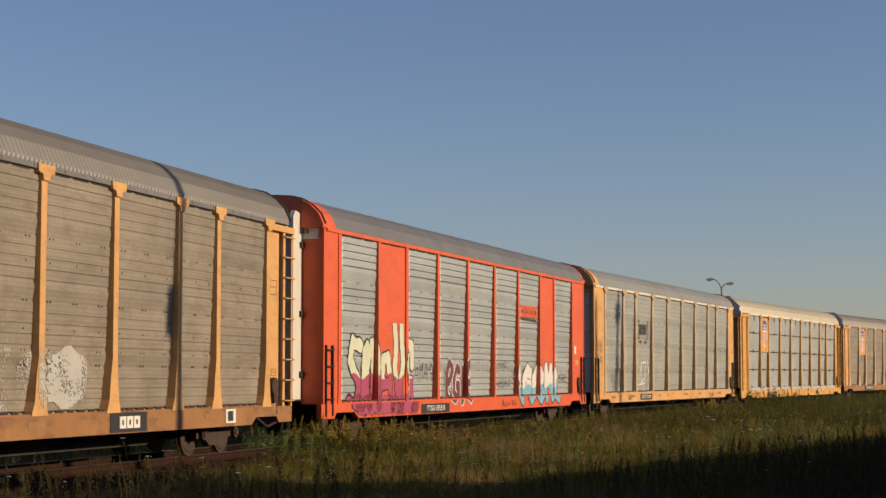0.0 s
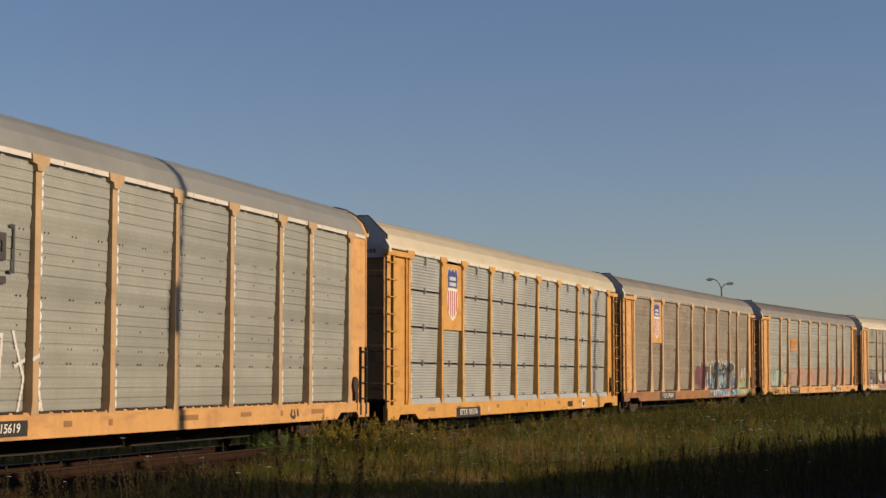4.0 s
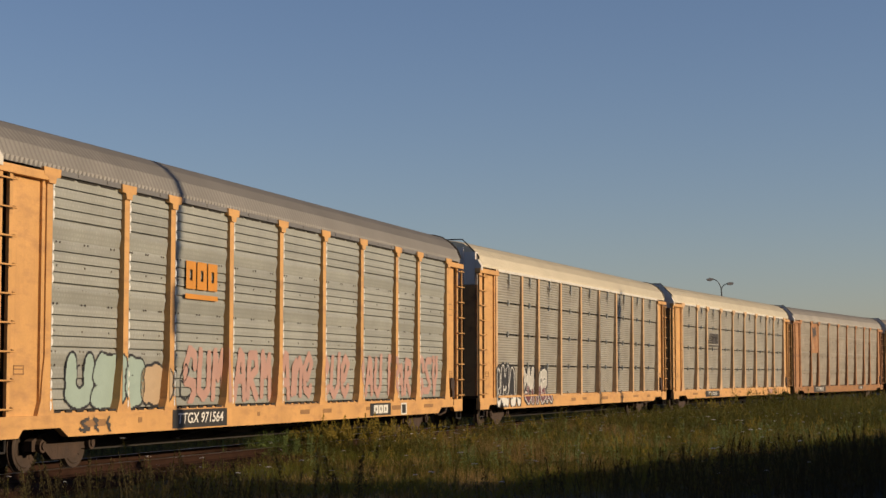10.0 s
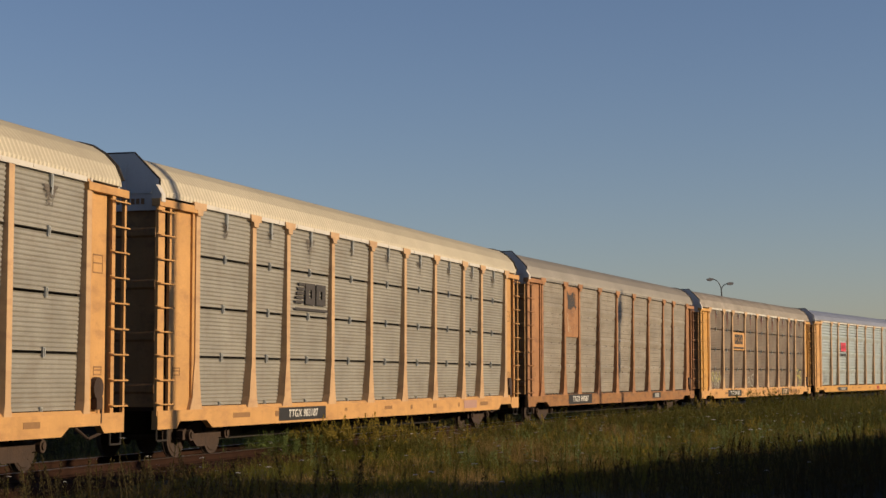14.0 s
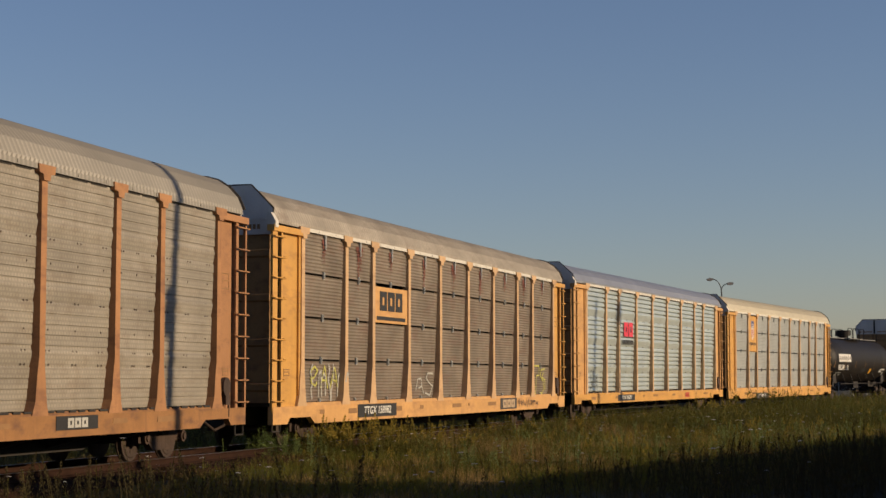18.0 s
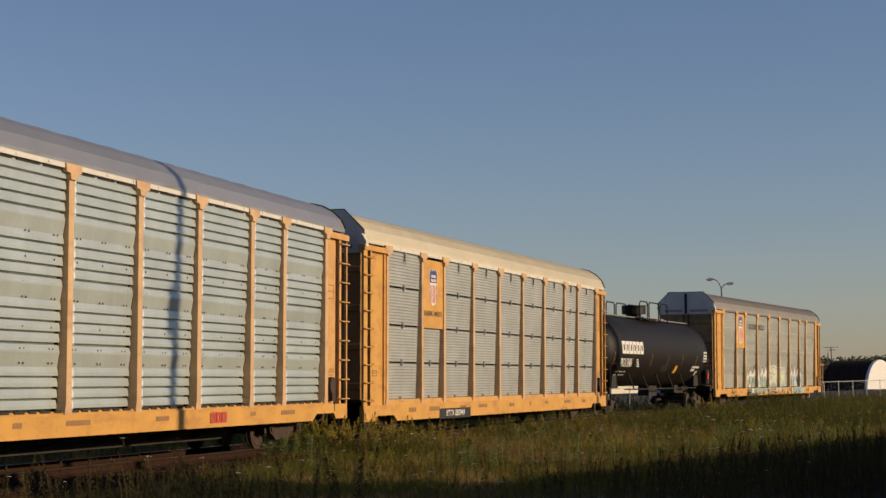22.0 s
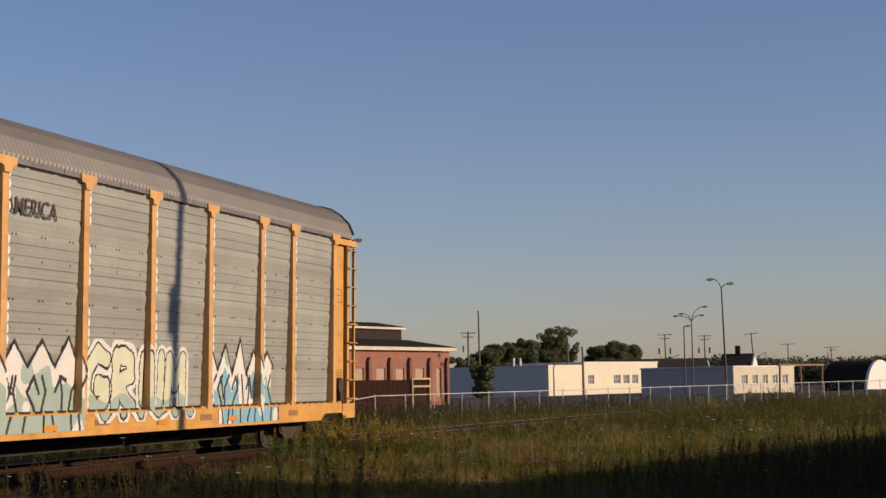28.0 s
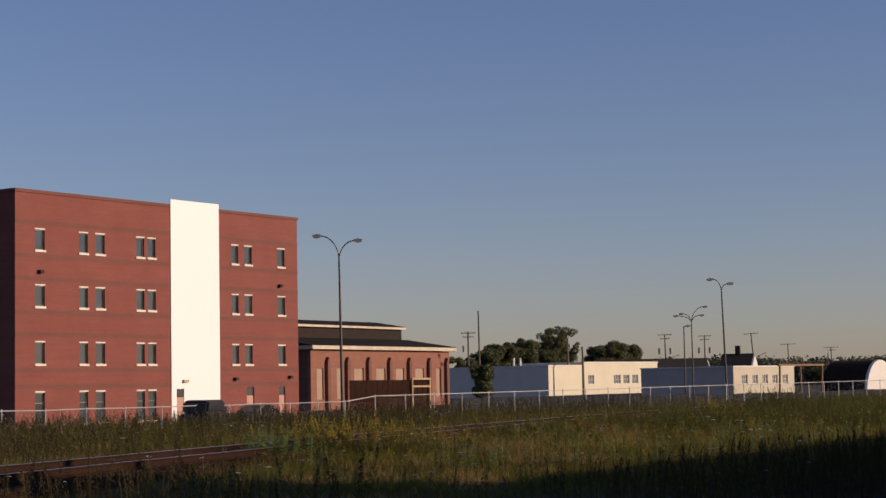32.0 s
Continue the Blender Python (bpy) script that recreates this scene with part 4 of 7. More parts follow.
    for x, z, w in ((-7.75, 1.78, 0.3), (-7.2, 1.78, 0.45), (-6.6, 1.78, 0.35), (-7.75, 1.64, 0.3), (-7.2, 1.64, 0.45), (-6.6, 1.64, 0.35)):
        on_tank("stencil", x, z, w, 0.045, greyp)
    bm = bmesh.new()
    for a, b, c, d in ((-5.32, -5.28, 1.98, 2.32), (-5.06, -5.02, 1.98, 2.32), (-5.28, -5.06, 1.98, 2.02), (-5.28, -5.06, 2.28, 2.32), (-5.2, -5.14, 2.06, 2.24)):
        box(bm, a, b, -1.505, -1.40, c, d)
    part("frame_mark", bm, white_paint, tank)
    # top fittings
    bm = bmesh.new()
    rod(bm, (0, 0, ZC + R - 0.05), (0, 0, ZC + R + 0.22), 0.34, 20)
    rod(bm, (0, 0, ZC + R + 0.22), (0, 0, ZC + R + 0.62), 0.56, 20)
    part("manway", bm, black, car, "round manway housing on top")
    bm = bmesh.new()
    box(bm, -8.4, 8.4, -0.55, -0.30, ZC + R - 0.02, ZC + R + 0.03)
    box(bm, -1.9, 1.9, -0.95, -0.30, ZC + R - 0.02, ZC + R + 0.03)
    part("catwalk", bm, paint("galv_grating", (0.34, 0.33, 0.31), 0.5, 0.2, metal=0.5), car, "grey metal catwalk")
    for x0, x1 in ((-2.6, -1.2), (-0.9, 0.9), (1.2, 2.6)):
        for y in (-0.95, 0.6):
            bm = bmesh.new()
            tube(bm, [(x0, y, ZC + R - 0.15), (x0, y, ZC + R + 0.62), (x0 + 0.15, y, ZC + R + 0.72), (x1 - 0.15, y, ZC + R + 0.72), (x1, y, ZC + R + 0.62), (x1, y, ZC + R - 0.15)], 0.028)
            part("handrail", bm, black, car, "black tubular safety rail")
    # frame ends and running gear
    H = length / 2
    for s in (-1, 1):
        bm = bmesh.new()
        e = lambda a, b: (-H + a, -H + b) if s < 0 else (H - b, H - a)
        box(bm, *e(0.05, 3.4), -0.35, 0.35, 0.75, 1.15)
        box(bm, *e(0.05, 0.35), -1.5, 1.5, 0.85, 1.12)
        box(bm, *e(0.35, 1.4), -1.5, -1.2, 1.08, 1.12)
        prism(bm, [(e(1.6, 1.6)[0], 1.1), (e(2.6, 2.6)[0], 1.1), (e(2.5, 2.5)[0], 2.0), (e(1.9, 1.9)[0], 2.2)], -1.15, 1.15, "y")
        part("end_platform", bm, iron, car)
        bm = bmesh.new()
        xx = e(0.25, 0.25)[0]
        tube(bm, [(xx, -1.48, 0.35), (xx, -1.48, 2.1), (xx, -1.2, 2.25)], 0.022)
        tube(bm, [(xx, -1.48, 2.1), (e(1.3, 1.3)[0], -1.48, 2.1), (e(1.3, 1.3)[0], -1.48, 1.1)], 0.022)
        part("grab_iron", bm, black, car)
        add_truck(car, s * (H - 1.5))
        add_coupler(car, s * H, s)
    bm = bmesh.new()
    tube(bm, [(-H + 3, -1.35, 1.02), (H - 3, -1.35, 1.02)], 0.03)
    for x in (-5.2, -2.8, -0.4, 2.0, 4.4):
        tube(bm, [(x, -1.35, 1.02), (x - 0.45, -1.2, 1.7)], 0.03)
    box(bm, -0.9, 0.6, -0.9, -0.4, 0.7, 1.15)
    part("running_rail", bm, iron, car)
    bm = bmesh.new()
    rod(bm, (H - 0.6, -1.3, 1.2), (H - 0.6, -1.3, 1.9), 0.2, 12)
    part("brake_cylinder", bm, iron, car)
    bm = bmesh.new()
    rod(bm, (H - 1.0, -1.5, 1.45), (H - 1.0, -1.5, 1.75), 0.06, 8)
    part("marker", bm, paint("marker_red", (0.8, 0.08, 0.06), 0.4, 0.1), car, "red and white marker")
    return car


BY["M"] = tank_car(306.6, 19.6)
CARS.append((BY["M"], 306.6, 19.6))


build_track()


# ---- shade from out of view: an added shed, and poles placed by their shadows ----
def gable_box(bm, w, d, h, rise):
    box(bm, 0, w, 0, d, -1.2, h)
    prism(bm, [(-0.4, h + 0.004), (d + 0.4, h + 0.004), (d / 2, h + rise)], -0.4, w + 0.4)


def build_shed():
    dark = paint("shed_boards", (0.10, 0.085, 0.07), 0.85, 0.3, 0.6, streak=0.4)
    shed = thing("long_shed", "long dark boarded shed beside the meadow", "shed", pose(9.4, 3.6, 0, 0, 0, 55.66))
    bm = bmesh.new()
    box(bm, 0, 84, -14, 0, -1.5, 5.75)
    part("wall", bm, dark, shed)
    bm = bmesh.new()
    box(bm, -0.2, 84.2, -14.2, 0.1, 5.754, 5.85)
    part("roof", bm, iron, shed)


def utility_pole(x, y, top, boxes=(), arms=(), r=0.13, label="weathered wooden utility pole with a cross-arm", turn=0.0, lean=0.0, z0=-1.0):
    wood = paint("pole_wood", (0.17, 0.13, 0.10), 0.85, 0.25, 2.0, streak=0.4)
    p = thing("utility_pole", label, "pole", pose(x, y, 0, 0, lean, turn), group="utility poles")
    bm = bmesh.new()
    rod(bm, (0, 0, z0), (0, 0, top), r, 10, r * 0.72)
    part("shaft", bm, wood, p)
    for z, w in arms:
        bm = bmesh.new()
        box(bm, -w / 2, w / 2, -0.16, -0.04, z - 0.07, z + 0.07)
        arm = part("cross_arm", bm, wood, p)
        for u in (-0.46, -0.2, 0.2, 0.46):
            bm = bmesh.new()
            rod(bm, (u * w, -0.1, z + 0.07), (u * w, -0.1, z + 0.26), 0.045, 6)
            part("insulator", bm, iron, arm)
    for dx, z, w, h in boxes:
        bm = bmesh.new()
        rod(bm, (dx, -0.05, z - h / 2), (dx, -0.05, z + h / 2), w / 2, 12)
        part("transformer", bm, paint("transformer_grey", (0.30, 0.30, 0.30), 0.5, 0.1), p)
    return p


build_shed()
utility_pole(18.1, 29.9, 13.2, boxes=((-0.30, 8.75, 0.56, 0.90),), arms=((12.9, 0.5),), label="tall wooden pole beside the meadow", r=0.20)
utility_pole(43.1, 62.5, 14.2, arms=(), label="tall wooden pole beside the meadow", r=0.2)
utility_pole(44.3, 65.8, 14.6, boxes=((0.0, 13.7, 0.8, 0.7), (0.7, 11.7, 0.4, 0.7)), label="tall wooden pole beside the meadow", r=0.2)


# ---- buildings ----
def wall_open(bm, x0, x1, z0, z1, y0, y1, holes):
    """A wall of real thickness with openings (xa, xb, za, zb) through it."""
    xs = sorted({x0, x1, *[v for h in holes for v in h[:2]]})
    zs = sorted({z0, z1, *[v for h in holes for v in h[2:]]})
    for xa, xb in zip(xs, xs[1:]):
        run = None
        for za, zb in list(zip(zs, zs[1:])) + [(None, None)]:
            solid = za is not None and not any(h[0] - 1e-6 <= xa and xb <= h[1] + 1e-6 and h[2] - 1e-6 <= za and zb <= h[3] + 1e-6 for h in holes)
            if solid:
                run = (run[0], zb) if run else (za, zb)
            elif run:
                box(bm, xa, xb, y0, y1, *run)
                run = None
    bmesh.ops.remove_doubles(bm, verts=bm.verts[:], dist=0.001)


def window_set(parent, xa, xb, za, zb, glass, frame_m, stone, bars=(), inset=0.12, name="window"):
    bm = bmesh.new()
    box(bm, xa, xb, inset + 0.03, inset + 0.05, za, zb)
    w = part(name, bm, glass, parent, "dark glazed window")
    bm = bmesh.new()
    t = 0.05
    for a, b, c, d in ((xa, xa + t, za, zb), (xb - t, xb, za, zb), (xa + t, xb - t, za, za + t), (xa + t, xb - t, zb - t, zb), *[(xa + t, xb - t, zz - t / 2, zz + t / 2) for zz in bars]):
        box(bm, a, b, inset - 0.02, inset + 0.03, c, d)
    part("frame", bm, frame_m, w)
    if stone:
        bm = bmesh.new()
        box(bm, xa - 0.06, xb + 0.06, -0.07, 0.10, za - 0.13, za - 0.004)
        part("sill", bm, stone, w, "pale stone sill")
        bm = bmesh.new()
        box(bm, xa - 0.02, xb + 0.02, -0.02, 0.10, zb + 0.004, zb + 0.09)
        part("lintel", bm, stone, w)
    return w


def build_office():
    brick = brick_mat("red_brick", (0.22, 0.058, 0.042), (0.185, 0.048, 0.036), (0.20, 0.09, 0.07))
    band_m = brick_mat("brown_brick", (0.165, 0.058, 0.044), (0.145, 0.050, 0.038), (0.16, 0.08, 0.065))
    glass, stone = glass_mat("office_glass", (0.05, 0.06, 0.07)), paint("white_stone", (0.78, 0.74, 0.66), 0.6, 0.08)
    alu = paint("window_metal", (0.22, 0.20, 0.18), 0.4, 0.1, metal=0.6)
    b = thing("office_building", "four-storey red brick office block with a white stair tower", "building", pose(-25.0, 104.0, 0, 0, 0, 55.33))
    cols = [(1.55, 2.3), (5.09, 5.79), (6.45, 7.22), (9.97, 10.67), (10.98, 11.69), (18.95, 19.63), (20.27, 21.02), (23.71, 24.5)]
    holes = [(a, c, za, zb) for a, c in cols for za, zb in ((9.85, 11.05), (6.5, 7.72), (3.1, 4.36))]
    holes += [(a, c, -0.42, 1.40) for a, c in cols[:5]]
    doors = [(20.39, 21.15), (23.76, 24.42)]
    holes += [(a, c, -0.9, 1.53) for a, c in doors]
    bm = bmesh.new()
    wall_open(bm, 0, 25.9, -1.6, 13.2, 0.0, 0.3, holes)
    part("front_wall", bm, brick, b)
    for xa, xb, ya, yb, nm in ((0.0, 0.3, 0.3, 17, "side_wall"), (25.6, 25.9, 0.3, 17, "side_wall"), (0, 25.9, 17, 17.3, "back_wall")):
        bm = bmesh.new()
        box(bm, xa, xb, ya, yb, -1.6, 13.2)
        part(nm, bm, brick, b)
    bm = bmesh.new()
    box(bm, 0.3, 25.6, 0.6, 17, -1.6, 12.9)
    part("interior", bm, dark_inside, b)
    bm = bmesh.new()
    box(bm, -0.06, 13.0, -0.06, 17.36, 13.2, 13.40)
    box(bm, 17.7, 25.96, -0.06, 17.36, 13.2, 13.40)
    part("parapet", bm, band_m, b)
    for z in (11.35, 9.35, 8.0, 6.0, 4.7, 2.6, 1.62):
        for xa, xb in ((0.0, 13.0), (17.7, 25.9)):
            bm = bmesh.new()
            box(bm, xa, xb, -0.012, 0.0, z, z + 0.26)
            part("brick_band", bm, band_m, b)
    for a, c, za, zb in holes[:-2]:
        window_set(b, a, c, za, zb, glass, alu, stone, (0.78,) if za < 0 else ())
    for a, c in doors:
        bm = bmesh.new()
        box(bm, a, c, 0.08, 0.13, -0.9, 0.98)
        d = part("door", bm, paint("door_pink", (0.55, 0.30, 0.22), 0.5, 0.1), b, "salmon-pink steel door")
        bm = bmesh.new()
        box(bm, a, c, 0.10, 0.12, 0.99, 1.53)
        part("transom", bm, glass, d)
    bm = bmesh.new()
    wall_open(bm, 13.04, 17.66, -1.6, 13.72, -0.06, 0.0, [(13.5, 14.2, -0.9, 1.5)])
    tower = part("stair_tower", bm, paint("white_cladding", (1.0, 1.0, 1.0), 0.25, 0.0, 0.6), b, "bright white clad stair tower")
    bm = bmesh.new()
    box(bm, 13.5, 14.2, -0.02, -0.004, -0.9, 0.95)
    part("door", bm, MATS["door_pink"], tower)
    bm = bmesh.new()
    box(bm, 13.5, 14.2, -0.02, -0.004, 0.96, 1.5)
    part("transom", bm, glass, tower)
    bm = bmesh.new()
    box(bm, 14.05, 14.5, -0.22, -0.06, 1.9, 2.08)
    part("wall_lamp", bm, paint("lamp_beige", (0.5, 0.42, 0.3), 0.5, 0.1), tower)
    for x, z in ((1.9, 8.55), (23.9, 8.5), (24.9, 2.2), (19.2, 2.1)):
        bm = bmesh.new()
        box(bm, x - 0.14, x + 0.14, -0.25, 0.0, z - 0.1, z + 0.1)
        part("wall_lamp", bm, iron, b)


def build_roundhouse():
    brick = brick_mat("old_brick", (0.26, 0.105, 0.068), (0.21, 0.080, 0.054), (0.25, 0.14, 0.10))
    # the same brick darkened: shade painted into side walls and buttresses
    shaded_brick = brick_mat("shaded_old_brick", (0.17, 0.075, 0.055), (0.14, 0.06, 0.045), (0.18, 0.10, 0.08))
    board, white = paint("boarded_window", (0.42, 0.30, 0.22), 0.8, 0.15), paint("fascia_white", (0.72, 0.62, 0.48), 0.7, 0.25, streak=0.5)
    roof = paint("tar_roof", (0.040, 0.034, 0.030), 0.95, 0.2, gloss=0.06)
    b = thing("brick_shop", "old single-storey brick railway shop with boarded windows", "building", pose(-12.4, 165.0, 0, 0, 0, 58.54))
    cols = [(0.95, 2.0), (4.2, 5.2), (7.1, 8.7), (10.9, 12.5), (14.4, 15.9), (18.0, 19.6), (22.0, 22.9)]
    bm = bmesh.new()
    wall_open(bm, 0, 24.6, -1.0, 5.0, 0, 0.4, [(a, c, 0.4, 3.3) for a, c in cols])
    part("front_wall", bm, brick, b)
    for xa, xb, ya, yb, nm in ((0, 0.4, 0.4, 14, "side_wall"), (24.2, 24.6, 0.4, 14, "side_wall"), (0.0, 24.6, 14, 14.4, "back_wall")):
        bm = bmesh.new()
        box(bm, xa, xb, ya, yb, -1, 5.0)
        part(nm, bm, shaded_brick, b)
    for a, c in cols:
        bm = bmesh.new()
        box(bm, a, c, 0.12, 0.18, 0.4, 3.1)
        prism(bm, [(a, 3.1), (c, 3.1), (c, 3.3), (a, 3.3)], 0.14, 0.18, "y")
        part("boarded_window", bm, board, b, "window closed with tan boards")
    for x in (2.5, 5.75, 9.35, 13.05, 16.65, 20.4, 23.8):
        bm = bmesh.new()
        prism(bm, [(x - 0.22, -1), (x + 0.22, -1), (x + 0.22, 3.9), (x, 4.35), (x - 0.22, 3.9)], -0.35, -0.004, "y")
        part("buttress", bm, shaded_brick, b, "brick buttress")
    bm = bmesh.new()
    box(bm, -0.5, 25.1, -0.6, 14.9, 5.06, 5.42)
    part("fascia", bm, white, b, "peeling white roof edge")
    bm = bmesh.new()
    prism(bm, [(-0.7, 5.424), (15, 5.424), (15, 6.4), (5.5, 6.4)], -0.6, 25.2)
    part("roof", bm, roof, b)
    bm = bmesh.new()
    box(bm, -6.0, 24.2, 5.6, 12, 5.0, 7.45)
    cl = part("clerestory", bm, paint("clerestory_wall", (0.045, 0.036, 0.032), 0.9, 0.2, gloss=0.1), b, "dark raised roof storey")
    bm = bmesh.new()
    box(bm, -6.3, 24.5, 5.2, 12.4, 7.46, 7.70)
    part("fascia", bm, white, cl)
    bm = bmesh.new()
    prism(bm, [(5.1, 7.705), (12.5, 7.705), (9, 8.35)], -6.4, 24.6)
    part("roof", bm, roof, cl)
    # timber screen before it
    h = thing("timber_screen", "dark brown timber screen with a pale frame at its end", "screen", pose(-7.2, 135.0, 0, 0, 0, 60.4))
    bm = bmesh.new()
    box(bm, 0, 0.375, -0.02, 0.05, -0.8, 1.95)
    plank = mesh_of("board", bm, paint("screen_boards", (0.034, 0.014, 0.008), 0.9, 0.3, streak=0.3, gloss=0.1))
    for k in range(30):
        part("board", plank, None, h, at=pose(k * 0.385, 0.01 * (k % 2), 0))
    pale = paint("pale_timber", (0.52, 0.36, 0.20), 0.7, 0.15)
    for x in (8.8, 11.55):
        bm = bmesh.new()
        box(bm, x, x + 0.14, -0.25, -0.1, -0.8, 2.1)
        part("upright", bm, pale, h)
    for z in (1.35, 1.95):
        bm = bmesh.new()
        box(bm, 8.8, 11.69, -0.27, -0.252, z, z + 0.14)
        part("crosspiece", bm, pale, h)


def low_block(name, label, at, w, d, h, front, side, cols, zs, roof_m, trim, base=-0.8):
    """A low flat-roofed building: front along local x, lit, with windows through it."""
    b = thing(name, label, "building", at)
    holes = [(a, c, zs[0], zs[1]) for a, c in cols]
    bm = bmesh.new()
    wall_open(bm, 0, w, base, h, 0, 0.3, holes)
    part("front_wall", bm, front, b)
    for xa, xb, ya, yb, nm in ((0, 0.3, 0.3, d, "side_wall"), (w - 0.3, w, 0.3, d, "side_wall"), (0, w, d, d + 0.3, "back_wall")):
        bm = bmesh.new()
        box(bm, xa, xb, ya, yb, base, h)
        part(nm, bm, side, b)
    bm = bmesh.new()
    box(bm, -0.15, w + 0.15, -0.12, d + 0.4, h + 0.004, h + 0.18)
    part("roof_edge", bm, trim, b)
    bm = bmesh.new()
    box(bm, 0.3, w - 0.3, 0.5, d, base, h - 0.05)
    part("interior", bm, dark_inside, b)
    gl = MATS.get("far_glass") or glass_mat("far_glass", (0.10, 0.11, 0.12))
    MATS["far_glass"] = gl
    for a, c in cols:
        wd = window_set(b, a, c, zs[0], zs[1], gl, trim, None, ((zs[0] + zs[1]) / 2,))
        bm = bmesh.new()
        for u in (0.33, 0.66):
            x = a + (c - a) * u
            box(bm, x - 0.04, x + 0.04, 0.08, 0.15, zs[0] + 0.05, zs[1] - 0.05)
        part("glazing_bars", bm, trim, wd)
    return b


def build_far_blocks():
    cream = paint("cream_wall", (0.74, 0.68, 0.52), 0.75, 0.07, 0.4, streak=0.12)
    # a second cream for side walls, toned by hand for their shade
    cream_shaded = paint("cream_wall_shaded", (0.80, 0.70, 0.62), 0.75, 0.08, 0.4, streak=0.15)
    # side colour warmed to offset the blue its shade takes from the sky
    blue = paint("workshop_shaded_side", (0.60, 0.51, 0.46), 0.75, 0.10, 0.4, streak=0.2)
    grey_cream = paint("grey_cream_wall", (0.60, 0.55, 0.43), 0.75, 0.08, 0.4, streak=0.2)
    white = paint("white_trim", (0.78, 0.76, 0.72), 0.6, 0.06)
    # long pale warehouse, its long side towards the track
    w = low_block("warehouse", "long low warehouse, pale side wall and cream end wall", pose(16.7, 290, 0, 0, 0, 50), 9.5, 27, 4.5, cream, cream_shaded, [], (1, 2), iron, white, base=-1.0)
    for x in (-9.0, -7.6):
        bm = bmesh.new()
        rod(bm, (3, 17 + x, 4.6), (3, 17 + x, 6.0), 0.18, 8)
        part("roof_vent", bm, white, w, "white roof vent pipe")
    low_block("garage_block", "cream flat-roofed workshop with small-paned windows", pose(23.3, 300, 0, 0, 0, 47), 20.6, 14, 5.05, cream, cream_shaded,
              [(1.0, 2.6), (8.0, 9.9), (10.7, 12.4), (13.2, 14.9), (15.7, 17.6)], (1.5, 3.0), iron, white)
    low_block("blue_workshop", "workshop with a slate-blue side and a cream windowed end", pose(38.6, 240, 0, 0, 0, 47.3), 15.2, 15, 3.35, grey_cream, blue,
              [(2.0, 3.4), (4.6, 5.9), (7.1, 8.4), (9.6, 10.9), (12.2, 13.5)], (1.1, 2.3), iron, white)
    # house roof behind
    h = thing("house", "small house with a dark gabled roof and a white gable", "house", pose(58.9, 340, 0, 0, 0, 70))
    bm = bmesh.new()
    prism(bm, [(-3.3, -0.5), (3.3, -0.5), (3.3, 4.0), (0, 6.5), (-3.3, 4.0)], 0, 6, "y")
    part("wall", bm, white, h)
    bm = bmesh.new()
    prism(bm, [(-3.8, 3.7), (0, 6.55), (3.8, 3.7), (3.8, 3.95), (0, 6.8), (-3.8, 3.95)], 0.25, 6.3, "y")
    part("roof", bm, iron, h)
    bm = bmesh.new()
    box(bm, -0.5, 0.4, 2.8, 3.7, 5.6, 8.3)
    part("chimney", bm, rust, h)
    h2 = thing("house", "low house roof with a white gable among trees", "house", pose(50.2, 342, 0, 0, 0, 95))
    bm = bmesh.new()
    prism(bm, [(-3.2, -0.5), (3.2, -0.5), (3.2, 3.5), (0, 5.8), (-3.2, 3.5)], 0, 8, "y")
    part("wall", bm, white, h2)
    bm = bmesh.new()
    prism(bm, [(-3.6, 3.3), (0, 5.85), (3.6, 3.3), (3.6, 3.5), (0, 6.1), (-3.6, 3.5)], 0.3, 22, "y")
    part("roof", bm, iron, h2)
    # arched hut: its shaded and sunlit faces are painted dark and pale
    q = thing("arched_hut", "dark arched metal hut with a pale end wall", "hut", pose(71.0, 292, 0, 0, 0, 52))
    arc = [(5.2 * math.cos(a), -0.6 + 5.1 * math.sin(a)) for a in [math.pi * k / 16 for k in range(17)]]
    bm = bmesh.new()
    prism(bm, arc, 0.5, 8, "y")
    part("shell", bm, paint("hut_shaded_sheet", (0.038, 0.026, 0.020), 0.95, 0.2, streak=0.3, gloss=0.08), q)
    bm = bmesh.new()
    prism(bm, [(a * 1.02, z * 1.02) for a, z in arc], 0.0, 0.496, "y")
    part("end_wall", bm, white, q)
    # timber gantry posts
    g = thing("timber_gantry", "weathered timber gantry of leaning posts and a beam", "frame", pose(41.6, 225, 0, 0, 0, 47))
    tim = paint("gantry_wood", (0.26, 0.15, 0.085), 0.8, 0.2)
    for x, lean in ((0.6, 0.25), (5.7, -0.1), (10.6, 0.3)):
        bm = bmesh.new()
        rod(bm, (x, 0, -0.8), (x + lean, 0, 3.25), 0.14, 8)
        part("leg", bm, tim, g)
    bm = bmesh.new()
    box(bm, 0.4, 11.2, -0.15, 0.15, 3.25, 3.5)
    part("beam", bm, tim, g)


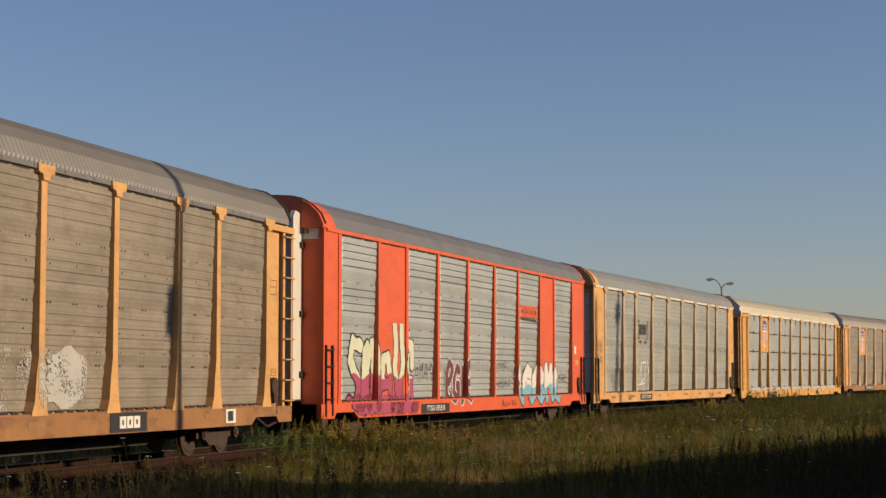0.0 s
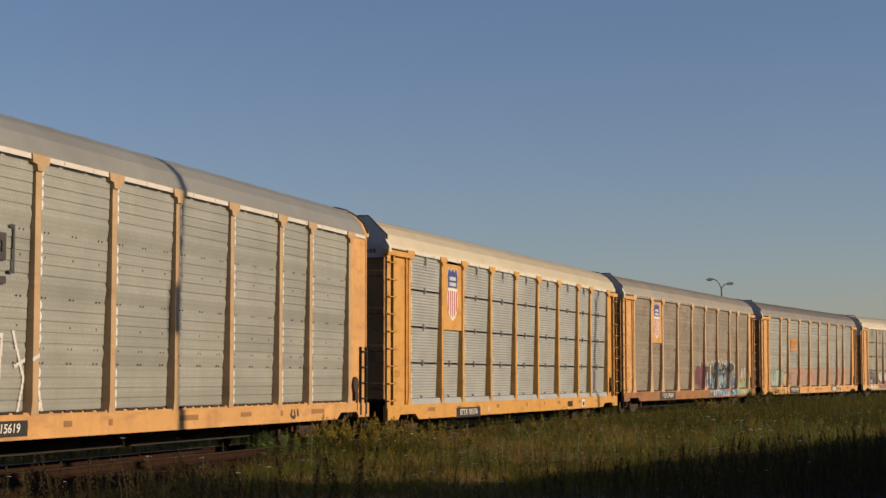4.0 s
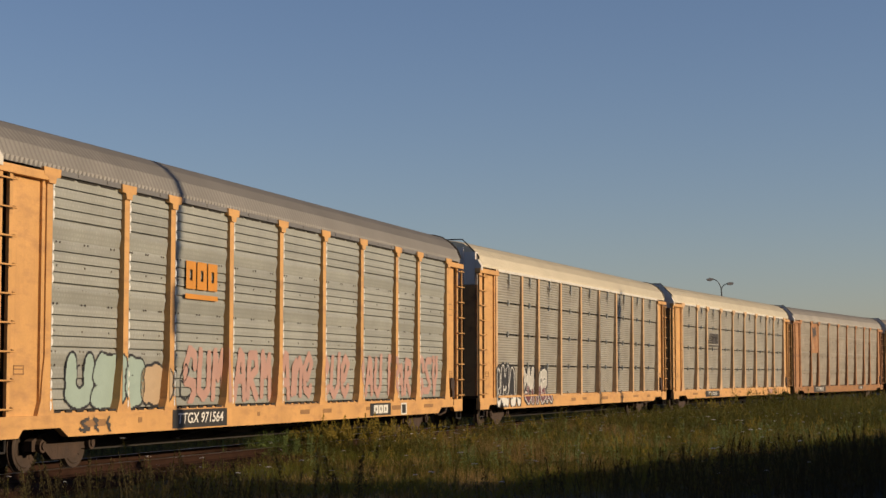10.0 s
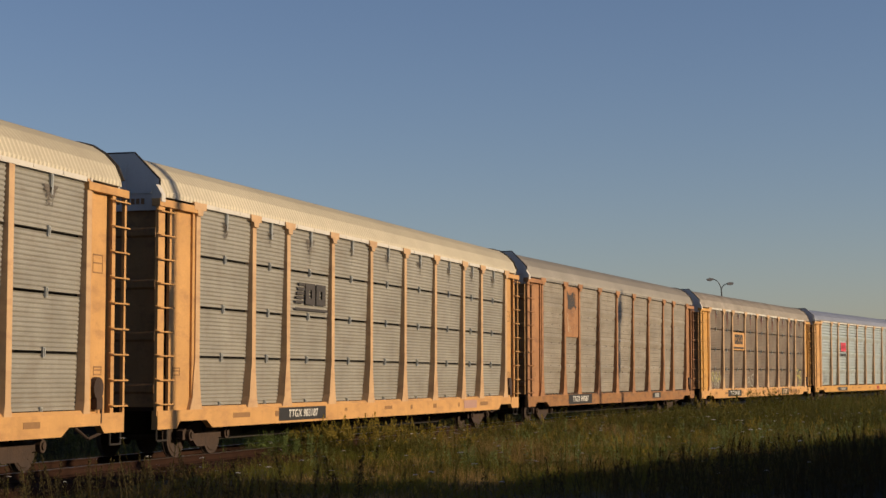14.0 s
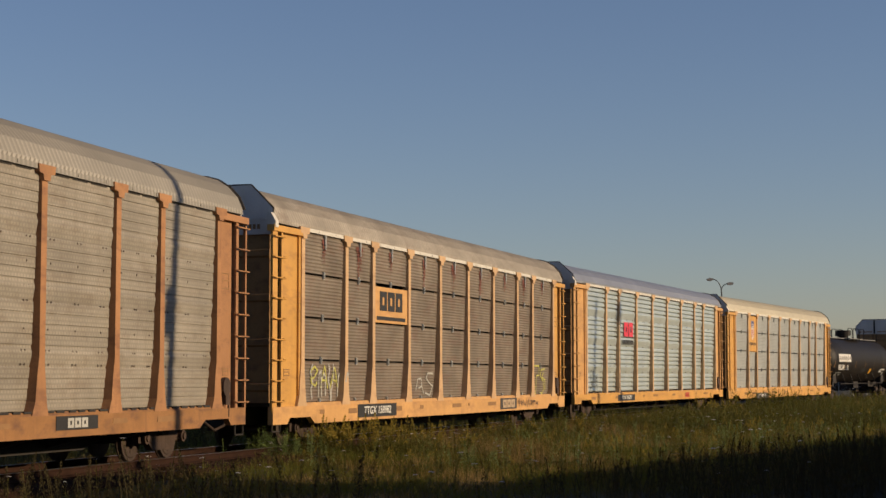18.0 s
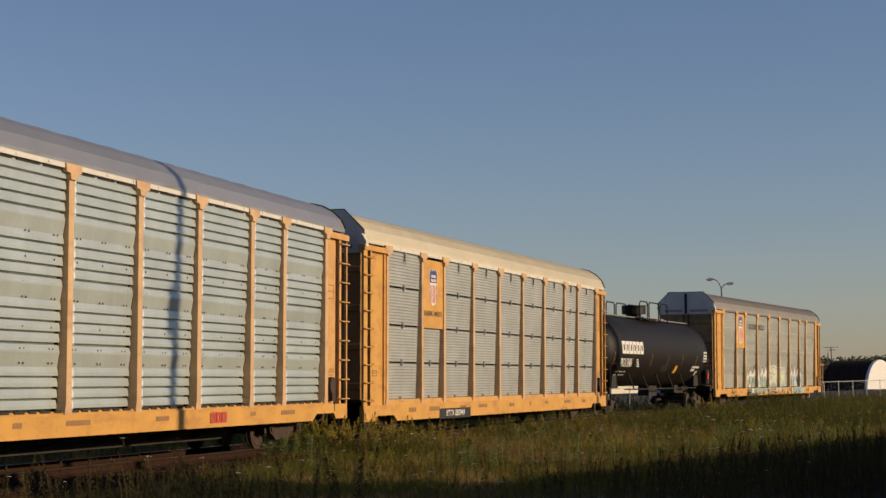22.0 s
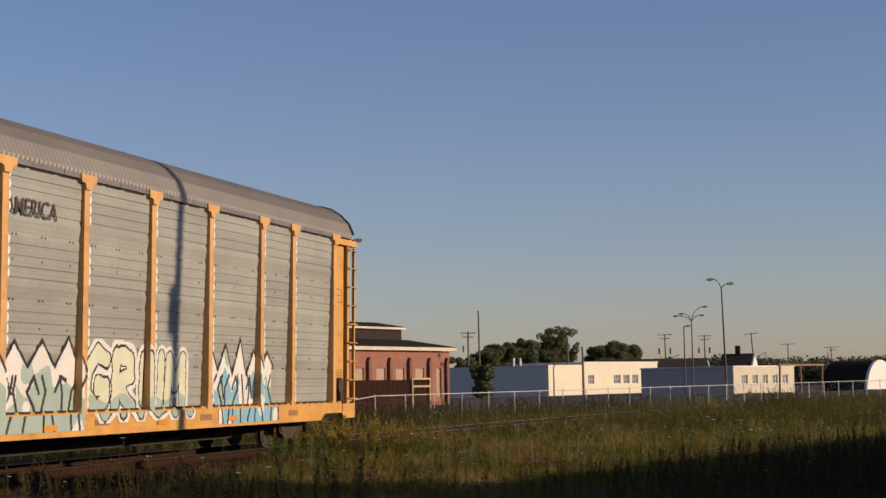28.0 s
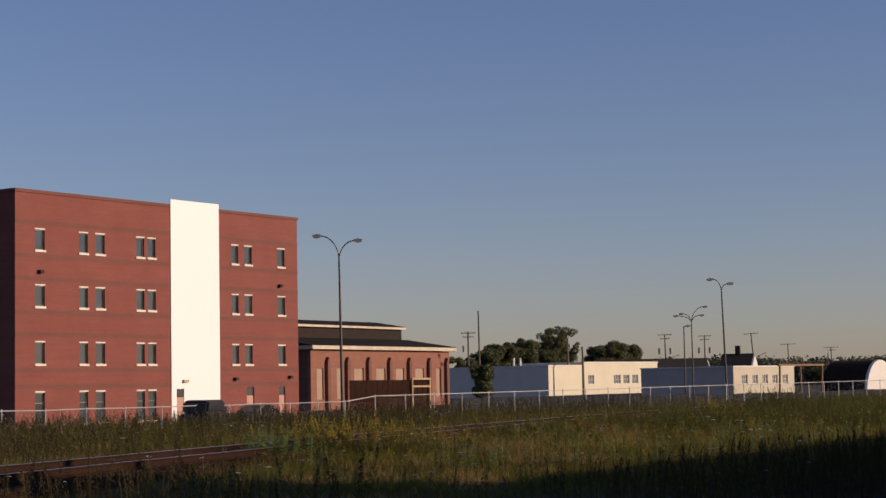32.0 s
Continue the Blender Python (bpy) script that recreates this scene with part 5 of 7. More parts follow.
def build_fence():
    galvp = paint("fence_galvanised", (0.56, 0.55, 0.53), 0.45, 0.1, metal=0.5)
    f = thing("chain_link_fence", "grey chain-link fence with pipe posts and top rail", "fence", kind="")
    path = []
    x, y = -28.0, 70.5
    while y < 110.4:
        path.append((x, y, 0.52 + 0.02 * math.sin(y)))
        x, y = x + 3.0 * math.sin(radians(29)), y + 3.0 * math.cos(radians(29))
    path.append((-6.3, 110.6, 0.50))
    k = 0
    x, y = -6.3, 110.6
    while k < 38:
        k += 1
        x, y = x + 3.0 * math.sin(radians(38)), y + 3.0 * math.cos(radians(38))
        path.append((x, y, 0.80 + min(0.42, 0.42 * k / 26)))
    for x, y, z in path:
        bm = bmesh.new()
        rod(bm, (0, 0, -1.6), (0, 0, 0.06), 0.036, 8)
        rod(bm, (0, 0, 0.06), (0, 0, 0.10), 0.055, 8, 0.02)
        part("post", bm, galvp, f, at=pose(x, y, z))
    wires = bmesh.new()
    for (xa, ya, za), (xb, yb, zb) in zip(path, path[1:]):
        bm = bmesh.new()
        rod(bm, (xa, ya, za), (xb, yb, zb), 0.030, 8)
        part("top_rail", bm, galvp, f)
        for i in range(10):
            u0, u1 = i / 10, (i + 4) / 10
            for s in (0, 1):
                a, b = (u0, u1) if s == 0 else (1 - u0, 1 - u1)
                if not (0 <= b <= 1):
                    continue
                pa = Vector((xa + (xb - xa) * a, ya + (yb - ya) * a, za - 1.25))
                pb = Vector((xa + (xb - xa) * b, ya + (yb - ya) * b, za - 0.04))
                rod(wires, pa, pb, 0.003, 3)
    part("wire_mesh", wires, galvp, f, "thin wire mesh")


def street_lamp(x, y, z0, top, arms, turn, label, lean=0.0, heads=True):
    """A tapered pole with curved arms; an arm is (reach, rise)."""
    dark = paint("lamp_pole", (0.055, 0.048, 0.045), 0.5, 0.15)
    head_m = paint("lamp_head", (0.30, 0.27, 0.25), 0.4, 0.1)
    p = thing("street_lamp", label, "street lamp", pose(x, y, 0, 0, lean, turn), group="street lamps")
    bm = bmesh.new()
    rod(bm, (0, 0, z0 - 1.5), (0, 0, top), 0.13, 10, 0.07)
    part("pole", bm, dark, p)
    for reach, rise in arms:
        bm = bmesh.new()
        pts = [(reach * (1 - math.cos(a)) * 0.92, 0, top - 0.2 + rise * math.sin(a)) for a in [math.pi / 2 * k / 8 for k in range(9)]]
        tube(bm, pts, 0.045, 6)
        arm = part("arm", bm, dark, p)
        bm = bmesh.new()
        s = 1 if reach > 0 else -1
        hx, hz = pts[-1][0], pts[-1][2]
        prism(bm, [(hx - s * 0.1, hz + 0.08), (hx + s * 0.25, hz + 0.14), (hx + s * 0.55, hz + 0.06), (hx + s * 0.5, hz - 0.1), (hx + s * 0.2, hz - 0.18), (hx - s * 0.1, hz - 0.06)], -0.16, 0.16, "y")
        part("lamp_head", bm, head_m, arm)


def parked_car(at, length, hgt, suv, label):
    body_m = paint("car_dark_paint", (0.030, 0.026, 0.030), 0.4, 0.1, gloss=0.35)
    gl = glass_mat("car_glass", (0.02, 0.022, 0.025))
    tyre = paint("tyre_rubber", (0.02, 0.02, 0.02), 0.9, 0.1)
    c = thing("parked_car", label, "car", at, group="parked cars")
    L = length
    if suv:
        lower = [(0, 0.3), (L, 0.3), (L, 0.85), (L - 0.12, 1.0), (L - 1.05, 1.05), (0.1, 1.05), (0, 0.7)]
        upper = [(0.12, 1.05), (L - 1.1, 1.05), (L - 1.85, hgt - 0.06), (L - 2.2, hgt), (0.6, hgt), (0.3, hgt - 0.08)]
    else:
        lower = [(0, 0.28), (L, 0.28), (L, 0.65), (L - 0.2, 0.78), (L - 1.3, 0.92), (0.8, 0.95), (0.1, 0.88), (0, 0.6)]
        upper = [(0.75, 0.94), (L - 1.3, 0.92), (L - 2.1, hgt - 0.05), (L - 2.5, hgt), (1.9, hgt), (1.5, hgt - 0.05)]
    bm = bmesh.new()
    prism(bm, lower, -0.88, 0.88, "y")
    bmesh.ops.bevel(bm, geom=bm.edges[:], offset=0.09, segments=2, affect="EDGES")
    part("body", bm, body_m, c)
    bm = bmesh.new()
    prism(bm, upper, -0.74, 0.74, "y")
    bmesh.ops.bevel(bm, geom=bm.edges[:], offset=0.12, segments=2, affect="EDGES")
    cab = part("cabin", bm, body_m, c)
    bm = bmesh.new()
    mx, mz = sum(p[0] for p in upper) / 6, sum(p[1] for p in upper) / 6
    prism(bm, [(mx + (a - mx) * 0.86, mz + (z - mz) * 0.72) for a, z in upper], -0.752, 0.752, "y")
    part("side_window", bm, gl, cab)
    for x in (0.85, L - 0.9):
        for y in (-0.84, 0.66):
            bm = bmesh.new()
            rod(bm, (x, y, 0.33), (x, y + 0.18, 0.33), 0.33, 18)
            w = part("wheel", bm, tyre, c)
            bm = bmesh.new()
            rod(bm, (x, y - 0.012, 0.33), (x, y - 0.002, 0.33), 0.19, 12)
            part("rim", bm, MATS["lamp_head"], w)
    for y in (-0.7, 0.7):
        bm = bmesh.new()
        box(bm, L - 0.02, L + 0.02, y - 0.16, y + 0.16, 0.60, 0.76)
        part("headlight", bm, MATS["white_stone"], c, "clear headlight")


build_office()
build_roundhouse()
build_far_blocks()
build_fence()
street_lamp(-7.5, 130, 0.0, 10.9, ((-1.5, 1.8), (1.27, 1.4)), 0, "tall dark street lamp with two curved arms", lean=-0.5)
street_lamp(27.95, 178, 0.0, 10.6, ((-0.95, 1.2), (0.75, 0.7)), 0, "tall dark street lamp with two curved arms", lean=-1.4)
street_lamp(32.5, 235, 0.0, 9.4, ((-2.0, 0.95), (-1.2, 1.2), (1.25, 1.0), (1.75, 2.1)), 0, "dark street lamp with four curved arms")
street_lamp(30.8, 230, 0.0, 8.6, ((0.35, 0.25),), 0, "grey pole with a single flood lamp")
parked_car(pose(-13.6, 96.5, -0.95, 0, 0, 76), 4.6, 1.78, True, "dark sport utility car parked beside the brick office")
parked_car(pose(-11.9, 102.0, -0.95, 0, 0, 60), 4.7, 1.42, False, "dark saloon car parked beside the brick office")
for x, y, top, arms, boxes, lean in ((4.2, 320, 11.3, ((11.0, 2.6), (10.3, 2.0)), ((-0.8, 8.2, 0.5, 1.1),), 0), (6.4, 330, 15.4, (), (), -0.4), (20.6, 300, 9.2, (), (), 0), (22.3, 290, 7.5, (), ((0, 7.3, 0.5, 0.5),), 0),
                                     (51.9, 420, 13.0, ((12.8, 3.2), (11.9, 2.2)), ((-1.3, 9.0, 0.7, 1.4), (1.3, 9.0, 0.7, 1.4)), -1.0), (64.0, 440, 13.1, ((12.9, 3.2), (12.0, 2.2)), ((-1.3, 9.4, 0.7, 1.4), (1.3, 9.4, 0.7, 1.4)), -0.5), (74.6, 430, 13.2, ((13.0, 3.6),), (), -4.0),
                                     (100.0, 520, 12.4, ((12.2, 4.4),), (), -1.5), (116.8, 540, 11.6, ((11.4, 4.4), (10.6, 2.6)), (), -1.5), (114.5, 535, 9.8, (), (), 0)):
    pole = utility_pole(x, y, top, boxes, arms, 0.2, lean=lean)
    if x in (51.9, 64.0, 74.6):
        bm = bmesh.new()
        tube(bm, [(0.15, -0.2, top - 6.6), (1.3, -0.2, top - 5.7), (2.7, -0.2, top - 5.1)], 0.06)
        arm = part("lamp_arm", bm, MATS["lamp_pole"], pole, "slanting arm with a small lamp")
        bm = bmesh.new()
        prism(bm, [(2.6, top - 5.2), (3.2, top - 5.15), (3.1, top - 4.95), (2.6, top - 5.0)], -0.35, -0.05, "y")
        part("lamp_head", bm, MATS["lamp_head"], arm)


# ---- trees ----
def leaf_cloud(blobs, per_area, size, seed):
    """Leaf clumps as small bent quads over the skins of many lobes; returns points and faces."""
    rng = np.random.default_rng(seed)
    vs, fs = [], []
    n0 = 0
    for (cx, cy, cz, rx, rz) in blobs:
        n = int(per_area * (rx * rx * 8 + rx * rz * 8))
        d = rng.normal(size=(n, 3))
        d /= np.linalg.norm(d, axis=1)[:, None]
        rad = rng.uniform(0.55, 1.12, n)[:, None]
        c = np.array([cx, cy, cz]) + d * rad * np.array([rx, rx, rz])
        u = rng.normal(size=(n, 3))
        u /= np.linalg.norm(u, axis=1)[:, None]
        w = np.cross(u, rng.normal(size=(n, 3)))
        w /= np.linalg.norm(w, axis=1)[:, None] + 1e-9
        s = size * rng.uniform(0.5, 1.3, n)[:, None]
        quad = np.stack([c - u * s, c + w * s * 0.7, c + u * s, c - w * s * 0.7], 1).reshape(-1, 3)
        vs.append(quad)
        fs.append(np.arange(n * 4).reshape(n, 4) + n0)
        n0 += n * 4
    return np.concatenate(vs), np.concatenate(fs)


def raw_mesh(name, vs, fs, material):
    me = bpy.data.meshes.new(name)
    me.vertices.add(len(vs))
    me.vertices.foreach_set("co", np.asarray(vs, dtype=np.float32).ravel())
    k = fs.shape[1]
    me.loops.add(fs.size)
    me.loops.foreach_set("vertex_index", fs.astype(np.int32).ravel())
    me.polygons.add(len(fs))
    me.polygons.foreach_set("loop_start", np.arange(0, fs.size, k, dtype=np.int32))
    me.update(calc_edges=True)
    me.materials.append(material)
    return me


# haze is put into both leaf colours, the far one greyer
leaf_dark = leaf_mat("tree_leaves", (0.075, 0.092, 0.040), (0.15, 0.155, 0.070), 0.7, 0.3)
leaf_far = leaf_mat("hazed_leaves", (0.062, 0.072, 0.046), (0.095, 0.102, 0.064), 0.7, 0.2)


def tree(x, y, z0, top, radius, lobes, seed, label, airy=0.5):
    rng = random.Random(seed)
    bark = paint("bark", (0.10, 0.075, 0.055), 0.9, 0.3)
    t = thing("tree", label, "tree", pose(x, y, z0), group="trees behind the buildings")
    h = top - z0
    bm = bmesh.new()
    rod(bm, (0, 0, -0.5), (0, 0, h * 0.55), radius * 0.07 + 0.08, 8, radius * 0.03 + 0.03)
    blobs = []
    for k in range(lobes * 6):
        a = rng.uniform(0, 6.28)
        u = rng.uniform(0.0 if airy > 1.2 else 0.2, 1.0)
        zz = h * ((0.30 if airy < 1.2 else 0.05) + (0.58 if airy < 1.2 else 0.8) * rng.random())
        r = radius * (0.09 + 0.19 * rng.random()) * (1.5 if airy > 1.2 else 1.0)
        rr = (radius - r) * u
        bx, by = rr * math.cos(a), rr * math.sin(a)
        blobs.append((bx, by, min(zz, h - r * 0.8) - 0.12 * rr, r, r * 0.8))
        if k % 5 == 0:
            rod(bm, (0, 0, h * 0.3), (bx, by, min(zz, h - r)), 0.09, 5, 0.03)
    part("trunk", bm, bark, t)
    vs, fs = leaf_cloud(blobs, 26 * airy + 9, 0.17, seed)
    part("crown", raw_mesh("crown", vs, fs, leaf_dark), None, t)


tree(3.6, 372, 0, 8.4, 3.6, 12, 9, "low bushy green tree", airy=0.8)
tree(8.6, 380, 0, 10.2, 4.6, 14, 1, "broad dark green tree", airy=0.8)
tree(12.6, 385, 0, 11.6, 4.4, 14, 2, "broad dark green tree", airy=0.8)
tree(16.6, 388, 0, 12.9, 4.4, 14, 3, "broad dark green tree", airy=0.8)
tree(21.8, 400, 0, 9.8, 4.6, 12, 4, "low bushy dark green tree", airy=0.7)
tree(25.4, 405, 0, 16.0, 5.2, 16, 5, "tall tree with an open crown", airy=0.35)
tree(32.4, 360, 0, 10.6, 5.4, 18, 6, "dense round-topped green tree", airy=1.1)
tree(36.6, 364, 0, 10.2, 4.6, 14, 7, "dense round-topped green tree", airy=1.1)
tree(5.5, 268, 0.0, 5.0, 2.1, 12, 8, "dense dark shrub before the warehouse", airy=1.4)
# three growths out of view, added only for the shade they cast
tree(9.3, 27.2, -0.6, 4.5, 2.2, 10, 12, "bushy green tree beside the shed", airy=1.0)
tree(12.0, 29.4, -0.6, 4.6, 2.4, 16, 13, "dense dark shrub beside the shed", airy=1.4)
tree(10.8, 25.2, -0.6, 4.3, 2.3, 14, 14, "dense dark shrub beside the shed", airy=1.4)


def build_far_woods():
    rng = np.random.default_rng(5)
    blobs = []
    for k in range(1500):
        x = rng.uniform(78, 340)
        y = 840 + rng.uniform(-50, 80)
        h = rng.uniform(9.5, 13.6) * (0.93 + 0.05 * math.sin(x * 0.06) + 0.04 * math.sin(x * 0.21))
        blobs.append((x, y, h * 0.52, rng.uniform(4, 8), h * 0.5))
    vs, fs = leaf_cloud(blobs, 0.24, 0.75, 6)
    ob = new("far_woods", raw_mesh("far_woods", vs, fs, leaf_far))
    tagged(ob, "distant dark green line of woods", "woods", kind="stuff")


build_far_woods()


# ---- grass and weeds ----
def blades(n, xs, ys, zs, hgt, width, rng, droop=0.35):
    """Grass blades: a tapering strip of two faces each, leaning its own way."""
    a = rng.uniform(0, 6.283, n)
    lean = rng.uniform(0.05, droop, n) * hgt
    la = rng.uniform(0, 6.283, n)
    dx, dy = np.cos(a) * width, np.sin(a) * width
    lx, ly = np.cos(la) * lean, np.sin(la) * lean
    p = lambda x, y, z: np.stack([x, y, z], 1)
    v = np.stack([p(xs - dx, ys - dy, zs), p(xs + dx, ys + dy, zs), p(xs + dx * 0.7 + lx * 0.35, ys + dy * 0.7 + ly * 0.35, zs + hgt * 0.6), p(xs - dx * 0.7 + lx * 0.35, ys - dy * 0.7 + ly * 0.35, zs + hgt * 0.6), p(xs + dx * 0.1 + lx, ys + dy * 0.1 + ly, zs + hgt), p(xs - dx * 0.1 + lx, ys - dy * 0.1 + ly, zs + hgt)], 1)
    i = np.arange(n)[:, None] * 6
    f = np.concatenate([i + np.array([[0, 1, 2, 3]]), i + np.array([[3, 2, 4, 5]])])
    return v.reshape(-1, 3), f


GH = {}


def ground_z(x, y):
    k = (round(x * 2), round(y * 2))
    if k not in GH:
        GH[k] = height(k[0] / 2, k[1] / 2)
    return GH[k]


def scatter(n, y0, y1, side, rng, lim=0.27, clear=2.15, power=1.0):
    """Places on the meadow in front of (side 1) or behind (side -1) the track, within the wedge of the view."""
    got, have = [], 0
    while have < n:
        y = y0 + (y1 - y0) * rng.random(20000) ** power
        x = rng.uniform(-lim, lim, 20000) * y
        j = np.hypot(TRACK_XY[None, :, 0] - x[:, None], TRACK_XY[None, :, 1] - y[:, None]).argmin(1)
        s = np.array(TRACK_S, dtype=float)[j]
        th = TH0 + K0 * s
        off = ((x - TRACK_XY[j, 0]) * np.cos(th) - (y - TRACK_XY[j, 1]) * np.sin(th)) * side
        keep = off > clear
        got.append(np.stack([x, y, off, s], 1)[keep])
        have += int(keep.sum())
    return np.concatenate(got)[:n]


def patch(x, y, k=0.18, s=0.0):
    return noise.noise((x * k + s, y * k, s))


def shed_shade_depth(x, y):
    """Metres into the shed's cast shade; negative where the sun falls on the meadow."""
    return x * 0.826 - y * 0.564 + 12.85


def build_meadow():
    rng = np.random.default_rng(11)
    dry = leaf_mat("dry_grass", (0.45, 0.32, 0.14), (0.28, 0.195, 0.07), 0.8, 0.40)
    olive = leaf_mat("olive_grass", (0.225, 0.165, 0.040), (0.130, 0.098, 0.022), 0.75, 0.40)
    green = leaf_mat("green_grass", (0.088, 0.105, 0.016), (0.155, 0.154, 0.027), 0.75, 0.40)
    sets = (("near", 210000, 23, 66, 1, 0.0050, 1.0), ("beside", 70000, 60, 175, 1, 0.013, 1.3), ("behind", 70000, 30, 118, -1, 0.010, 1.0))
    for tag, n, y0, y1, side, wd, pw in sets:
        pts = scatter(n, y0, y1, side, rng, power=pw, clear=0.95 if side == 1 else 1.0)
        # grass is thinned inside the shed's shade, to darken the ground there
        q = shed_shade_depth(pts[:, 0], pts[:, 1])
        pts = pts[(q < 0.6) | (rng.random(len(pts)) < 0.06)]
        if side == 1:
            # open ballast before the rails where the line comes nearest, and one gap further on
            bare = np.clip((pts[:, 2] - 1.0) / 1.9, 0.03, 1.0) * np.clip((pts[:, 3] + 26) / 13.0, 0.35, 1.0)
            pts = pts[rng.random(len(pts)) < np.where(pts[:, 3] > -9, 1.0, bare)]
        n = len(pts)
        kind = np.array([patch(x, y, 0.28) + 0.7 * patch(x, y, 0.85, 2.0) + 0.5 * patch(x, y, 0.11, 4.0) for x, y, _, _ in pts]) + 0.16 * rng.normal(size=n)
        zz = np.array([ground_z(x, y) for x, y, _, _ in pts])
        zz = np.where(pts[:, 2] < 1.85, np.maximum(zz, RAIL_Z - 0.19), zz)
        tall = np.array([0.36 + 0.32 * patch(x, y, 0.3, 7.0) for x, y, _, _ in pts])
        h = np.clip(tall * rng.uniform(0.4, 1.25, n), 0.12, 0.85)
        near_rail = np.clip((pts[:, 2] - 0.9) / 1.6, 0.25, 1.0)
        h *= near_rail if side == 1 else np.clip(near_rail, 0.55, 1.0)
        if side == 1:
            h *= 0.45 + 0.55 * np.clip((pts[:, 3] + 22) / 14.0, 0.0, 1.0)
        for nm, sel, m, lab in (("dry", kind > 0.15, dry, "dry straw-coloured grass of the meadow"), ("olive", (kind <= 0.15) & (kind > -0.14), olive, "olive rough grass of the meadow"), ("green", kind <= -0.14, green, "fresh green grass of the meadow")):
            q = pts[sel]
            v, f = blades(len(q), q[:, 0], q[:, 1], zz[sel] - 0.03, h[sel], wd * rng.uniform(0.6, 1.5, len(q)), rng, 1.0)
            tagged(new("meadow_grass", raw_mesh("meadow_grass", v, f, m)), lab, "grass", kind="stuff")


def weed_mesh(kind, rng):
    """One tall weed: a stalk with side shoots, many narrow leaves and a flower head or plume. Returns points and faces of the leafy part and of the head."""
    h = rng.uniform(0.75, 1.15)
    lv, lf, fv, ff = [], [], [], []

    def quad(vs, fs, c, u, w):
        i = len(vs)
        vs += [c - u, c - w, c + u, c + w]
        fs.append((i, i + 1, i + 2, i + 3))
    bend = Vector((rng.uniform(-0.16, 0.16), rng.uniform(-0.16, 0.16), 0))
    at = lambda t: Vector((0, 0, h * t)) + bend * t * t
    for k in range(5):
        a, b = at(k / 5), at((k + 1) / 5)
        i = len(lv)
        lv += [a + Vector((-0.006, 0, 0)), a + Vector((0.006, 0, 0)), b + Vector((0.005, 0, 0)), b + Vector((-0.005, 0, 0))]
        lf.append((i, i + 1, i + 2, i + 3))
    broad = kind == "bush"
    for k in range(rng.randint(60, 80) if broad else rng.randint(38, 56)):
        t = rng.uniform(0.05, 0.97)
        ang = rng.uniform(0, 6.28)
        ln = rng.uniform(0.030, 0.065) * (1.25 - t * 0.7) * (1.3 if broad else 1.0)
        out = rng.uniform(0.0, 0.15 if broad else 0.07) * (1.1 - t)
        d = Vector((math.cos(ang), math.sin(ang), rng.uniform(-0.15, 0.8))).normalized()
        s = d.cross(Vector((0, 0, 1))).normalized() * ln * (0.34 if broad else 0.20)
        quad(lv, lf, at(t) + d * (ln + out), d * ln, s)
    if kind == "gold":
        for k in range(rng.randint(34, 48)):
            ang, u = rng.uniform(0, 6.28), rng.random()
            r = 0.095 * (1 - u) * rng.random() ** 0.5
            c = at(0.80 + 0.26 * u) + Vector((math.cos(ang) * r, math.sin(ang) * r, 0))
            quad(fv, ff, c, Vector((rng.uniform(-1, 1), rng.uniform(-1, 1), 0.4)).normalized() * 0.020, Vector((0, 0, 0.014)) + Vector((rng.uniform(-1, 1), rng.uniform(-1, 1), 0)) * 0.010)
    elif kind == "plume":
        for k in range(46):
            ang, u = rng.uniform(0, 6.28), rng.random()
            r = (0.075 * (1 - u) + 0.008) * rng.random() ** 0.5
            c = at(0.62 + 0.46 * u) + Vector((math.cos(ang) * r, math.sin(ang) * r, 0))
            quad(fv, ff, c, Vector((rng.uniform(-1, 1), rng.uniform(-1, 1), 1.0)).normalized() * 0.026, Vector((rng.uniform(-1, 1), rng.uniform(-1, 1), 0)) * 0.011)
    elif kind == "lace":
        for k in range(14):
            ang, r = rng.uniform(0, 6.28), 0.055 * rng.random() ** 0.5
            c = at(1.0) + Vector((math.cos(ang) * r, math.sin(ang) * r, 0.03 - r * 0.3))
            quad(fv, ff, c, Vector((0.014, 0, 0.003)), Vector((0, 0.014, 0.003)))
    return [np.array([tuple(v) for v in x]) for x in (lv, fv)], [np.array(x) for x in (lf, ff)]


